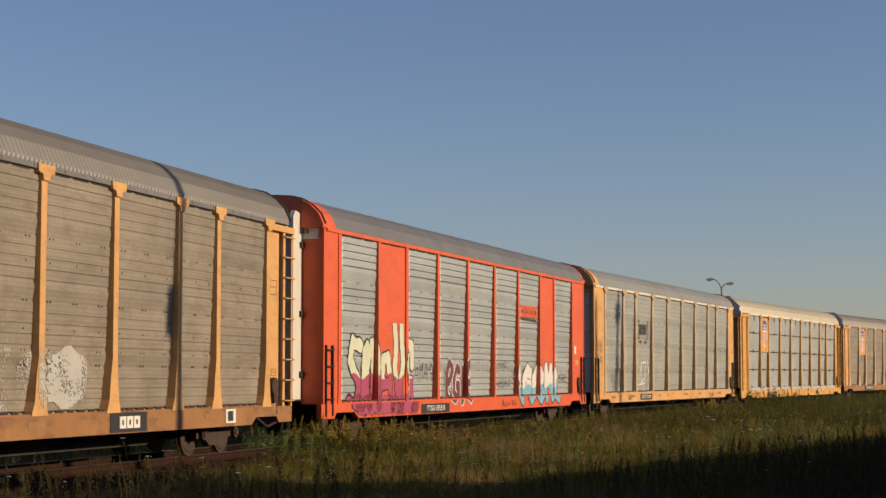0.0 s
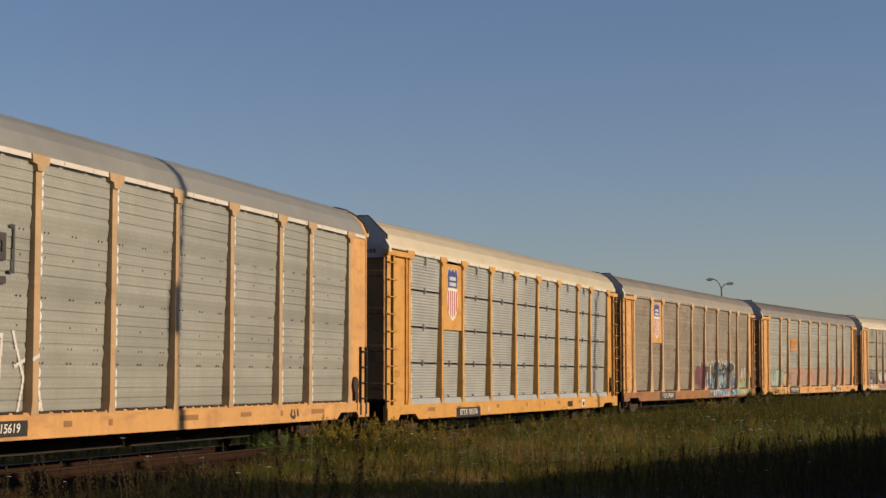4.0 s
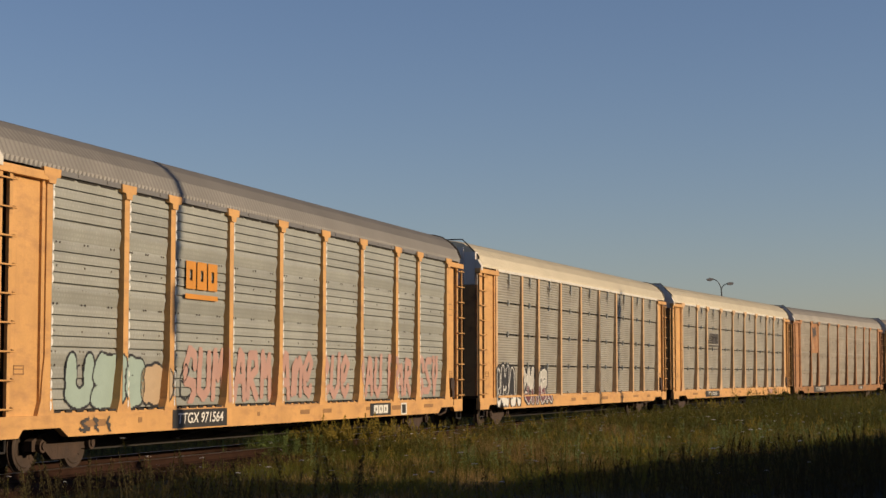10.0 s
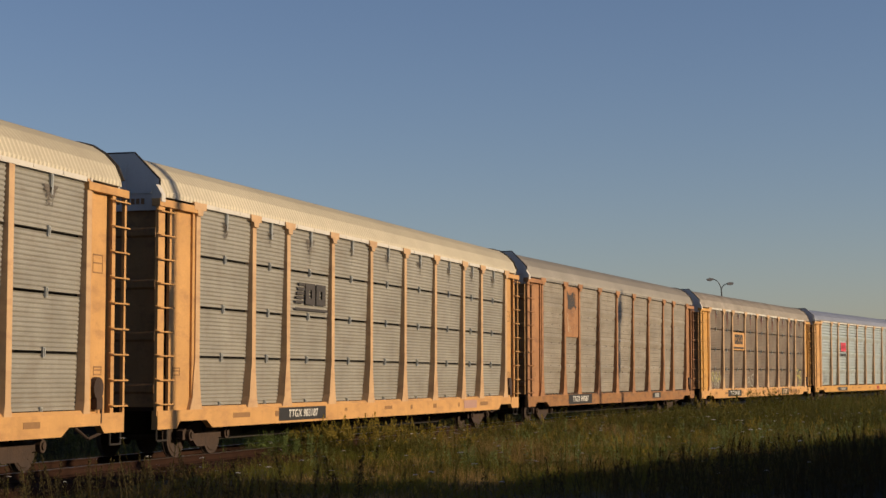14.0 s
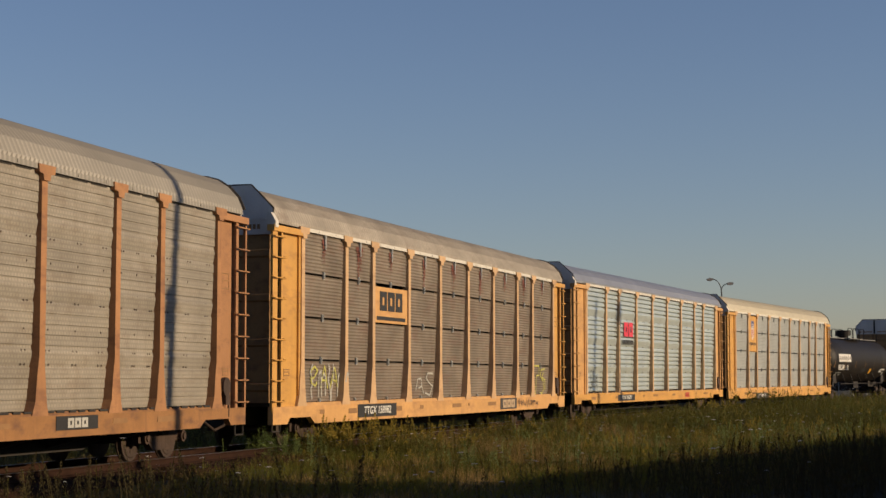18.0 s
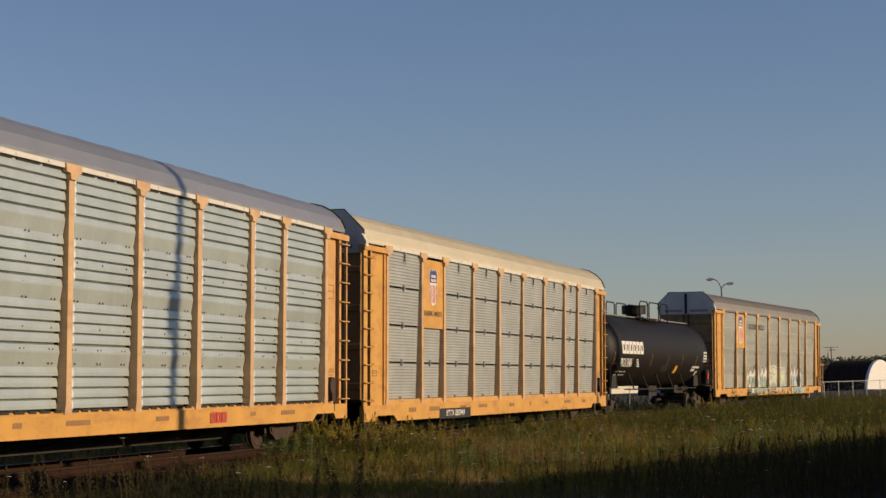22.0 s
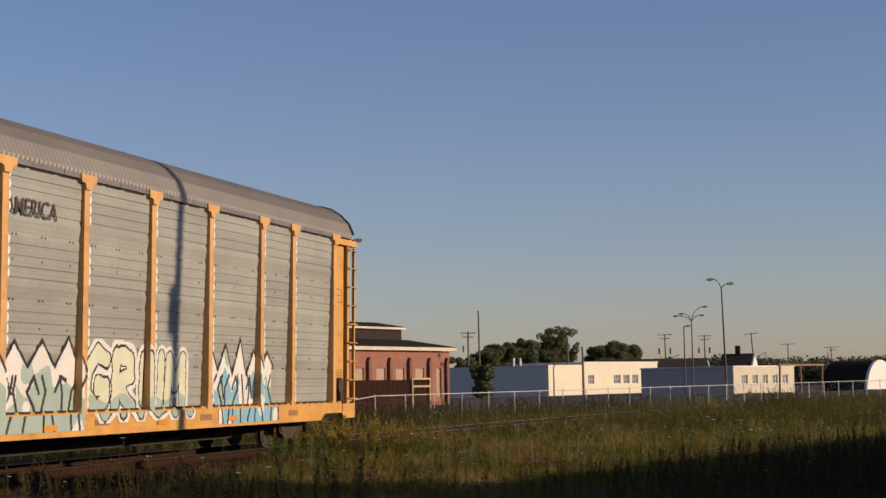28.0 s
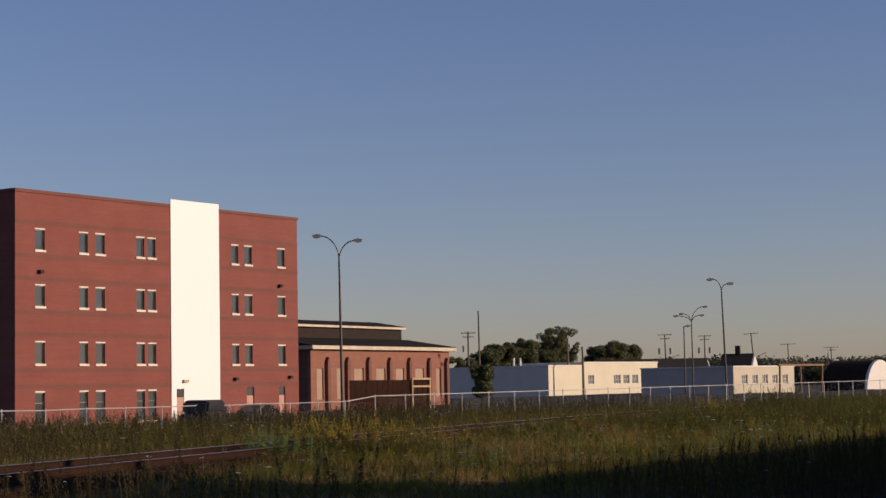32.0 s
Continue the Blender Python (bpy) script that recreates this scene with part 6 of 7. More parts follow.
def build_weeds():
    rng = random.Random(21)
    nr = np.random.default_rng(22)
    weed_green = leaf_mat("weed_leaves", (0.072, 0.082, 0.015), (0.155, 0.138, 0.028), 0.65, 0.35)
    bush_green = leaf_mat("bush_leaves", (0.14, 0.21, 0.05), (0.25, 0.31, 0.11), 0.55, 0.4)
    # kept very dark, so that these weeds deepen the shed's shade
    weed_shade_brown = leaf_mat("seeded_weeds", (0.044, 0.036, 0.016), (0.082, 0.066, 0.027), 0.8, 0.2)
    gold = leaf_mat("goldenrod_flowers", (0.38, 0.285, 0.05), (0.29, 0.225, 0.045), 0.8, 0.2)
    lace = leaf_mat("white_flowers", (0.66, 0.64, 0.58), (0.54, 0.52, 0.46), 0.8)
    protos = {k: [weed_mesh(k, rng) for _ in range(6)] for k in ("gold", "lace", "plain", "plume", "bush")}

    def spread(kind, pts, leaf_m, flower_m, label, scale=(0.75, 1.15)):
        acc = [[[], [], 0], [[], [], 0]]
        for x, y, off, s in pts:
            (pv, pf) = rng.choice(protos[kind])
            k, a = rng.uniform(*scale), rng.uniform(0, 6.28)
            if off < 2.6:
                k *= 0.7
            c, sn = math.cos(a) * k, math.sin(a) * k
            z = ground_z(x, y) - 0.03
            for i in (0, 1):
                if len(pv[i]):
                    v = pv[i]
                    w = np.stack([v[:, 0] * c - v[:, 1] * sn + x, v[:, 0] * sn + v[:, 1] * c + y, v[:, 2] * k + z], 1)
                    acc[i][0].append(w)
                    acc[i][1].append(pf[i] + acc[i][2])
                    acc[i][2] += len(w)
        for i, m, nm in ((0, leaf_m, "tall_weeds"), (1, flower_m, "weed_flowers")):
            if acc[i][0] and m:
                tagged(new(nm, raw_mesh(nm, np.concatenate(acc[i][0]), np.concatenate(acc[i][1]), m)), label if i == 0 else "small flower heads on the tall weeds", "weeds", kind="stuff")

    def around(cx, cy, rx, ry, n):
        p = nr.normal(size=(n, 2)) * (rx, ry) * 0.5 + (cx, cy)
        return np.stack([p[:, 0], p[:, 1], np.full(n, 4.0), np.zeros(n)], 1)

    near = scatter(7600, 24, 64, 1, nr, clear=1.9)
    q = shed_shade_depth(near[:, 0], near[:, 1])
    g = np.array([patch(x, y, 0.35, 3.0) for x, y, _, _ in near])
    # shaded ground: the dark weeds here put more shade into the colour
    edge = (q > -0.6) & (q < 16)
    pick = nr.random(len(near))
    spread("plume", near[edge & (g > -0.12)], weed_shade_brown, weed_shade_brown, "brown seeded weeds in the meadow", (0.38, 0.82))
    # a fringe of dark weeds colours in the edge of the shadow
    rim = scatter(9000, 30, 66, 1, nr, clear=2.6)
    q = shed_shade_depth(rim[:, 0], rim[:, 1]) + 0.9 * np.sin(rim[:, 0] * 1.7) * np.sin(rim[:, 1] * 0.9)
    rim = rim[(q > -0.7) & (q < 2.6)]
    spread("plume", rim[::2], weed_shade_brown, weed_shade_brown, "brown seeded weeds along the weedy strip", (0.40, 0.88))
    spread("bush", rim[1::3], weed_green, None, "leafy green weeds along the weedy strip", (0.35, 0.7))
    spread("plain", near[edge & (pick < 0.6) & (g <= -0.12)], weed_shade_brown, None, "leafy dark weeds in the meadow", (0.5, 0.9))
    lit = ~edge & ((near[:, 3] > -15) | (near[:, 2] > 4.5))
    spread("gold", near[lit & (g > 0.3) & (pick < 0.2)], weed_green, gold, "goldenrod with yellow heads in the meadow", (0.5, 0.85))
    spread("plain", near[lit & (g <= 0.3) & (pick < 0.10)], weed_green, None, "leafy green weeds in the meadow", (0.45, 0.85))
    # more dark weeds, painting the shade of the near left corner
    corner = scatter(900, 21, 30, 1, nr, clear=2.6)
    corner = corner[(corner[:, 0] < -1.0) & (corner[:, 1] < 25.5 + 1.2 * np.sin(corner[:, 0] * 1.3))]
    spread("plume", corner, weed_shade_brown, weed_shade_brown, "brown seeded weeds in the meadow", (0.5, 1.0))
    # leafy tussocks in drifts, bright green to lift the sunlit meadow
    tuft = scatter(5200, 38, 105, 1, nr, clear=2.4)
    q = shed_shade_depth(tuft[:, 0], tuft[:, 1])
    g = np.array([patch(x, y, 0.42, 9.0) + 0.6 * patch(x, y, 1.1, 5.0) for x, y, _, _ in tuft])
    tuft = tuft[(q < -0.8) & (g > 0.14)]
    spread("bush", tuft[::3], bush_green, None, "bright leafy green tussocks in the meadow", (0.5, 0.85))
    spread("bush", tuft[1::3], weed_green, None, "leafy green tussocks in the meadow", (0.5, 0.85))
    spread("gold", tuft[2::9], weed_green, gold, "goldenrod among the leafy tussocks", (0.55, 0.9))
    # clumps: goldenrod and leafy bushes along the ballast
    spread("gold", around(-2.6, 43.7, 1.5, 1.2, 110), weed_green, gold, "thick clump of yellow goldenrod", (0.7, 1.0))
    spread("gold", around(-0.9, 45.6, 1.2, 1.2, 70), weed_green, gold, "thick clump of yellow goldenrod", (0.7, 1.0))
    spread("bush", around(-3.9, 42.6, 0.9, 1.2, 75), bush_green, None, "bright leafy green bush beside the ballast", (0.55, 0.85))
    spread("bush", around(-3.1, 44.9, 1.1, 1.0, 60), weed_green, None, "dark leafy bush beside the ballast", (0.7, 1.0))
    spread("bush", around(1.9, 50.0, 1.2, 1.4, 70), weed_green, None, "dark leafy bush beside the ballast", (0.7, 1.0))
    for cx, cy, n in ((3.4, 49.0, 40), (6.2, 55.0, 45), (8.8, 60.0, 50), (12.5, 66.0, 50), (-0.6, 44.0, 30), (2.2, 46.0, 26), (5.0, 51.0, 26), (9.8, 56.0, 30), (-2.4, 41.0, 20)):
        spread("bush", around(cx, cy, 1.5, 1.5, n), weed_green, None, "low leafy green clump in the meadow", (0.35, 0.65))
    spread("bush", around(17.0, 92.0, 2.2, 3.0, 90), weed_green, None, "dark leafy bush beside the ballast", (1.0, 1.5))
    beside = near[(near[:, 2] < 4.2) & (near[:, 3] > -9)]
    spread("bush", beside[::2], weed_green, None, "leafy green weeds beside the ballast", (0.5, 0.9))
    spread("gold", beside[1::9], weed_green, gold, "goldenrod beside the ballast", (0.6, 0.9))
    spread("lace", near[::34], weed_green, lace, "wild carrot with white heads", (0.6, 1.0))
    far = scatter(4200, 60, 165, 1, nr, clear=1.8, power=1.2)
    g = np.array([patch(x, y, 0.12, 9.0) for x, y, _, _ in far])
    spread("gold", far[g > 0.5], weed_green, gold, "goldenrod with yellow heads in the meadow", (0.7, 1.15))
    spread("bush", far[(g <= 0.5) & (far[:, 2] < 16)], weed_green, None, "leafy green weeds in the meadow", (0.55, 1.0))
    back = scatter(5600, 32, 116, -1, nr, clear=1.7)
    g = np.array([patch(x, y, 0.2, 5.0) for x, y, _, _ in back])
    spread("bush", back[g < -0.1], weed_green, None, "leafy green weeds behind the track", (0.6, 1.0))
    spread("plume", back[(g >= -0.1) & (g < 0.2)], weed_shade_brown, weed_shade_brown, "seeded weeds behind the track", (0.7, 1.1))
    spread("lace", back[g >= 0.2], weed_green, lace, "wild carrot with white heads behind the track", (0.6, 1.0))


build_meadow()
build_weeds()


# ---- lettering, emblems and sprayed paint on the cars ----
SPEC = {k: sp for k, _, sp in SPECS}


def spray_mat(name, col):
    return paint("spray_" + name, col, 0.6, 0.12, 2.0, bump=0.1)


S_CREAM, S_WHITE = spray_mat("cream", (0.66, 0.68, 0.50)), spray_mat("white", (0.74, 0.73, 0.69))
S_MAGENTA, S_MAROON = spray_mat("magenta", (0.42, 0.07, 0.14)), spray_mat("maroon", (0.15, 0.045, 0.06))
S_BLACK, S_BLUE = spray_mat("black", (0.022, 0.022, 0.026)), spray_mat("blue", (0.06, 0.12, 0.24))
S_SKY, S_GREEN = spray_mat("sky_blue", (0.22, 0.46, 0.60)), spray_mat("green", (0.36, 0.52, 0.12))
S_TEAL, S_PINK = spray_mat("pale_teal", (0.36, 0.47, 0.42)), spray_mat("faded_pink", (0.50, 0.30, 0.25))
S_GREY, S_TAN = spray_mat("pale_grey", (0.50, 0.49, 0.45)), spray_mat("tan", (0.52, 0.38, 0.24))
S_YELLOW, S_RED = spray_mat("yellow_green", (0.55, 0.52, 0.12)), spray_mat("red", (0.50, 0.07, 0.06))
CELL = 0.026


def side_y(spec, x, z):
    """How far out the side of a car is at a place, so that paint lies on sheet, post and sill alike."""
    s1 = spec.get("sill", (0.50, 0.88))[1]
    if z <= s1:
        return -1.578
    posts = spec.get("posts", POSTS)
    if min(abs(x - p) for p in posts) < 0.115:
        return -1.566
    if any(a < x < b and z > c for a, b, c in spec.get("plates", ())):
        return -1.5245
    if spec.get("flat") and not posts[0] < x < posts[-1]:
        return -1.5385
    return -1.364 - 0.0323 * z


def stroke_field(X, Z, lines):
    best = np.full(X.shape, 9.0)
    for pts in lines:
        for (ax, az), (bx, bz) in zip(pts, pts[1:]):
            dx, dz = bx - ax, bz - az
            t = np.clip(((X - ax) * dx + (Z - az) * dz) / (dx * dx + dz * dz + 1e-9), 0, 1)
            best = np.minimum(best, np.hypot(X - ax - t * dx, Z - az - t * dz))
    return best


GLYPHS = [
    [[(0.85, 0.9), (0.3, 0.95), (0.15, 0.7), (0.5, 0.52), (0.85, 0.32), (0.6, 0.06), (0.1, 0.1)]],
    [[(0.15, 0.05), (0.2, 0.95), (0.5, 0.5), (0.8, 0.95), (0.85, 0.05)]],
    [[(0.1, 0.05), (0.45, 0.95), (0.6, 0.9), (0.85, 0.05)], [(0.3, 0.4), (0.7, 0.4)]],
    [[(0.4, 1.05), (0.25, 0.8), (0.5, 0.55), (0.3, 0.3), (0.5, 0.02)]],
    [[(0.85, 0.25), (0.6, 0.05), (0.2, 0.2), (0.15, 0.7), (0.5, 0.98), (0.85, 0.75), (0.5, 0.48), (0.2, 0.5)]],
    [[(0.15, 0.95), (0.15, 0.25), (0.5, 0.04), (0.85, 0.25), (0.85, 0.95)]],
    [[(0.15, 0.05), (0.15, 0.95), (0.7, 0.9), (0.75, 0.6), (0.2, 0.5), (0.85, 0.05)]],
    [[(0.85, 0.85), (0.5, 0.98), (0.15, 0.7), (0.15, 0.3), (0.5, 0.04), (0.85, 0.2), (0.85, 0.45), (0.55, 0.45)]],
    [[(0.12, 0.08), (0.16, 0.74), (0.36, 0.80), (0.44, 0.18)], [(0.46, 0.62), (0.68, 0.84), (0.86, 0.70), (0.90, 0.08)]],
    [[(0.10, 0.30), (0.28, 0.66), (0.62, 0.72), (0.80, 0.40), (0.92, 0.06)], [(0.36, 0.34), (0.78, 0.34)]],
    [[(0.10, 1.18), (0.24, 0.86), (0.12, 0.56), (0.34, 0.24), (0.42, -0.10)], [(0.62, 1.22), (0.66, 0.90), (0.78, 0.62), (0.56, 0.34), (0.46, 0.0)]],
    [[(0.88, 0.66), (0.80, 0.92), (0.48, 0.96), (0.16, 0.66), (0.30, 0.40), (0.80, 0.38), (0.90, 0.10), (0.60, -0.04)]],
]


def lay(car, spec, x0, z0, cls, mats, label):
    """Turn a raster of paint classes into thin sheets on the side, one mesh for each colour."""
    nz, nx = cls.shape
    quads = {}
    for j in range(nz):
        za, zb = z0 + j * CELL, z0 + (j + 1) * CELL
        i = 0
        row = cls[j]
        while i < nx:
            c = row[i]
            if c == 0:
                i += 1
                continue
            k = i
            ya = side_y(spec, x0 + (i + 0.5) * CELL, (za + zb) / 2)
            while k < nx and row[k] == c and side_y(spec, x0 + (k + 0.5) * CELL, (za + zb) / 2) == ya:
                k += 1
            yb = side_y(spec, x0 + (i + 0.5) * CELL, zb) if ya > -1.522 else ya
            y0 = side_y(spec, x0 + (i + 0.5) * CELL, za) if ya > -1.522 else ya
            if abs(y0 - ya) > 0.05 or abs(yb - ya) > 0.05:
                y0 = yb = ya
            xa, xb = x0 + i * CELL - CAR_L / 2, x0 + k * CELL - CAR_L / 2
            quads.setdefault(c, []).append(((xa, y0 - 0.004, za), (xb, y0 - 0.004, za), (xb, yb - 0.004, zb), (xa, yb - 0.004, zb)))
            i = k
    root = None
    for c in sorted(quads):
        v = np.array(quads[c]).reshape(-1, 3)
        f = np.arange(len(v)).reshape(-1, 4)
        ob = part("graffiti" if root is None else "paint_layer", raw_mesh("graffiti", v, f, mats[c - 1]), None, root or car)
        tagged(ob, kind="stuff")
        if root is None:
            root = tagged(ob, label)
    return root


def bubble(key, x0, x1, z0, z1, n, r, top, low, edge, seed, label, split=0.42, glyphs=None, rim=0.05, halo=None):
    """Swollen letters that overlap, in two tones with a dark rim."""
    rng = random.Random(seed)
    X, Z = np.meshgrid(np.arange(x0, x1, CELL) + CELL / 2, np.arange(z0, z1, CELL) + CELL / 2)
    cls = np.zeros(X.shape, int)
    step = (x1 - x0 - 2 * r) / n
    for k in range(n):
        g = GLYPHS[(glyphs[k] if glyphs else rng.randrange(len(GLYPHS)))]
        hh = (z1 - z0 - 2.4 * r) * rng.uniform(0.86, 1.0)
        bx, w = x0 + r + k * step, step * rng.uniform(0.86, 1.05)
        d = stroke_field(X, Z, [[(bx + a * w, z0 + 1.1 * r + b * hh) for a, b in ln] for ln in g])
        wob = 0.02 * np.sin(X * 11 + k) + 0.015 * np.sin(Z * 17 + 2 * k)
        cut = z0 + (z1 - z0) * split + 0.08 * np.sin(X * 5 + seed)
        if halo is not None:
            cls[(d < r + rim + 0.09) & (cls == 0)] = 4
        cls[d < r + rim + wob] = 1
        cls[(d < r + wob) & (Z > cut)] = 2
        cls[(d < r + wob) & (Z <= cut)] = 3
    lay(BY[key], SPEC[key], x0, z0, cls, [edge, top, low, halo or edge], label)


def wild(key, x0, x1, z0, z1, cols, seed, label, spikes=14):
    """A tall spiky piece: a jagged top, patches of several colours inside and white lines through it."""
    rng = random.Random(seed)
    X, Z = np.meshgrid(np.arange(x0, x1, CELL) + CELL / 2, np.arange(z0, z1, CELL) + CELL / 2)
    xs = [x0 + (x1 - x0) * i / spikes for i in range(spikes + 1)]
    tops = [z1 - (z1 - z0) * (rng.uniform(0.30, 0.45) if i % 2 else rng.uniform(0.02, 0.2)) for i in range(spikes + 1)]
    top = np.interp(X, xs, tops)
    u = (Z - z0) / (top - z0)
    a = np.sin(X * 3.1 + seed) + np.sin(Z * 6 + X * 2.2) + 0.8 * np.sin(X * 7.7 - Z * 3)
    cls = np.zeros(X.shape, int)
    inside = (Z < top) & (X > x0 + 0.1) & (X < x1 - 0.1)
    cls[inside] = 2
    cls[inside & (u > 0.62 + 0.1 * np.sin(X * 4))] = 3
    cls[inside & (a > 0.75)] = 4
    cls[inside & (a < -1.35)] = 5
    lines = []
    for i in range(spikes):
        lines.append([(xs[i], tops[i]), (xs[i + 1], tops[i + 1])])
        cx = (xs[i] + xs[i + 1]) / 2
        w = (x1 - x0) / spikes
        zz = [z0 + (z1 - z0) * v for v in (0.02, 0.22, 0.4, 0.55)]
        lines.append([(cx + rng.uniform(-0.5, 0.5) * w, z) for z in zz])
        if i % 2:
            lines.append([(cx - 0.4 * w, zz[2]), (cx, zz[2] + 0.25), (cx + 0.4 * w, zz[2] + rng.uniform(-0.2, 0.2))])
    d = stroke_field(X, Z, lines)
    cls[(d < 0.038) & (Z < top + 0.04)] = 1
    lay(BY[key], SPEC[key], x0, z0, cls, cols, label)


def scribble(key, x0, x1, z0, z1, m, n, seed, label, w=0.03):
    """A thin line tag."""
    rng = random.Random(seed)
    X, Z = np.meshgrid(np.arange(x0, x1, CELL) + CELL / 2, np.arange(z0, z1, CELL) + CELL / 2)
    lines = []
    step = (x1 - x0) / n
    for k in range(n):
        for g in GLYPHS[rng.randrange(len(GLYPHS))]:
            lines.append([(x0 + (k + 0.05 + a * 0.9) * step + rng.uniform(-0.04, 0.04), z0 + 0.05 + b * (z1 - z0 - 0.12) + rng.uniform(-0.05, 0.05)) for a, b in g])
    d = stroke_field(X, Z, lines)
    cls = np.zeros(X.shape, int)
    cls[d < w] = 1
    lay(BY[key], SPEC[key], x0, z0, cls, [m], label)


def tag_lines(key, lines, m, w, label):
    """A tag drawn with given strokes, (along, up) on the side."""
    xs, zs = [p[0] for ln in lines for p in ln], [p[1] for ln in lines for p in ln]
    x0, z0 = min(xs) - 0.1, min(zs) - 0.1
    X, Z = np.meshgrid(np.arange(x0, max(xs) + 0.1, CELL) + CELL / 2, np.arange(z0, max(zs) + 0.1, CELL) + CELL / 2)
    lay(BY[key], SPEC[key], x0, z0, (stroke_field(X, Z, lines) < w).astype(int), [m], label)


def run_down(key, x, w, z1, z0, m, seed, label):
    """A ragged run of rust that narrows as it goes down."""
    X, Z = np.meshgrid(np.arange(x - w, x + w, CELL) + CELL / 2, np.arange(z0, z1, CELL) + CELL / 2)
    u = (Z - z0) / (z1 - z0)
    rs = np.random.RandomState(seed)
    col = rs.uniform(0.1, 1.0, X.shape[1])[None, :]
    cls = ((1 - u < col * (1.15 - np.abs(X - x) / w)) & (rs.uniform(size=X.shape) < 0.30 + 0.55 * u)).astype(int)
    lay(BY[key], SPEC[key], x - w, z0, cls, [m], label)


def stain(key, x0, x1, z0, z1, m, seed, label, thr=0.0, k=2.2):
    """A patch of thin or worn paint with a ragged edge."""
    X, Z = np.meshgrid(np.arange(x0, x1, CELL) + CELL / 2, np.arange(z0, z1, CELL) + CELL / 2)
    f = np.sin(X * k + seed) * 0.6 + np.sin(X * 3.7 * k + Z * 2.1 + seed * 2) * 0.35 + np.sin(Z * 5.3 + X * 1.3 * k) * 0.35 + np.random.RandomState(seed).normal(size=X.shape) * 0.45
    edge = np.minimum(np.minimum(X - x0, x1 - X) / 0.3, np.minimum(Z - z0, z1 - Z) / 0.25)
    cls = ((f > thr) & (edge > 0.25 + 0.4 * np.sin(X * 6) * np.sin(Z * 7))).astype(int)
    lay(BY[key], SPEC[key], x0, z0, cls, [m], label)


def logo_plate(key, x0, x1, z0, z1, m, label, y=-1.503):
    H = CAR_L / 2
    return plate("emblem_plate", x0 - H, x1 - H, z0, z1, y, m, BY[key], label, deep=0.02)


H_ = CAR_L / 2
dark_mark = paint("dark_mark", (0.06, 0.052, 0.048), 0.7, 0.2)
# A
stain("A", 14.7, 17.3, 0.95, 2.05, S_GREY, 3, "pale grey patch of worn paint", thr=-0.25)
stain("A", 13.4, 14.45, 0.95, 2.0, S_GREY, 5, "pale grey patch of worn paint", thr=-0.25)
plate("mark_board", 17.88 - 13.75, 19.45 - 13.75, 0.52, 0.88, -1.578, black_paint, BY["A"], "black board with a worn white mark", deep=0.004)
blocks("mark", BY["A"], 18.7, 0.70, 0.9, 0.22, 3, white_paint, y=-1.583)
plate("sign", 23.4 - 13.75, 23.95 - 13.75, 0.57, 0.86, -1.578, white_paint, BY["A"], "small white notice", deep=0.004)
plate("sign", 23.5 - 13.75, 23.8 - 13.75, 0.61, 0.82, -1.583, black_paint, BY["A"], deep=0.004)
# B
for x0, x1 in ((4.28, 6.32), (20.85, 22.6)):
    logo_plate("B", x0, x1, 0.90, 5.10, cn_red, "plain red-orange plate", y=-1.50)
blocks("mark", BY["B"], 19.35, 3.80, 2.25, 0.40, 4, cn_red, y=-1.503, label="red-orange block emblem over a dark wedge")
bm = bmesh.new()
prism(bm, [(18.2 - CAR_L / 2, 3.52), (20.5 - CAR_L / 2, 3.46), (20.3 - CAR_L / 2, 3.56), (18.1 - CAR_L / 2, 3.58)], -1.509, -1.503, "y")
part("mark_bar", bm, dark_mark, BY["B"])
plate("sticker", 25.75 - CAR_L / 2, 26.0 - CAR_L / 2, 2.42, 2.72, -1.5395, white_paint, BY["B"], "small white notice", deep=0.003)
bubble("B", 2.0, 7.6, 0.53, 3.0, 5, 0.17, S_CREAM, S_MAGENTA, S_BLACK, 1, "large cream and magenta graffiti with black outlines", 0.42, glyphs=[0, 8, 9, 10, 11], rim=0.045)
bubble("B", 2.3, 7.4, 0.53, 1.15, 5, 0.22, S_MAGENTA, S_MAGENTA, S_MAROON, 9, "magenta foot of the large graffiti", rim=0.02)
bubble("B", 10.1, 12.75, 0.66, 2.2, 3, 0.13, S_MAROON, S_MAROON, S_WHITE, 2, "small maroon graffiti outlined in white", rim=0.04, glyphs=[4, 7, 4])
scribble("B", 15.8, 17.2, 1.75, 2.15, S_BLACK, 4, 81, "thin black scrawl", 0.013)
scribble("B", 15.6, 17.3, 1.15, 1.5, S_BLACK, 5, 82, "thin black scrawl", 0.013)
scribble("B", 23.75, 25.2, 1.3, 1.75, S_BLACK, 4, 83, "thin black scrawl", 0.013)
scribble("B", 15.7, 17.5, 0.55, 0.84, dark_mark, 5, 84, "dark scrawl on the sill", 0.014)
plate("sticker", 25.9 - 13.75, 26.35 - 13.75, 2.0, 2.2, -1.5395, yellow, BY["B"], "small yellow notice", deep=0.003)
bubble("B", 17.5, 23.9, 0.54, 2.2, 5, 0.21, S_WHITE, S_SKY, S_BLACK, 4, "white and blue graffiti", 0.42, glyphs=[3, 7, 4, 1, 4], rim=0.04)
scribble("B", 7.4, 9.1, 1.4, 2.0, S_BLACK, 4, 5, "thin black scrawl", 0.016)
number_board(BY["B"], "TTGX 693535", 8.87, 0.65, 2.6, 0.27)
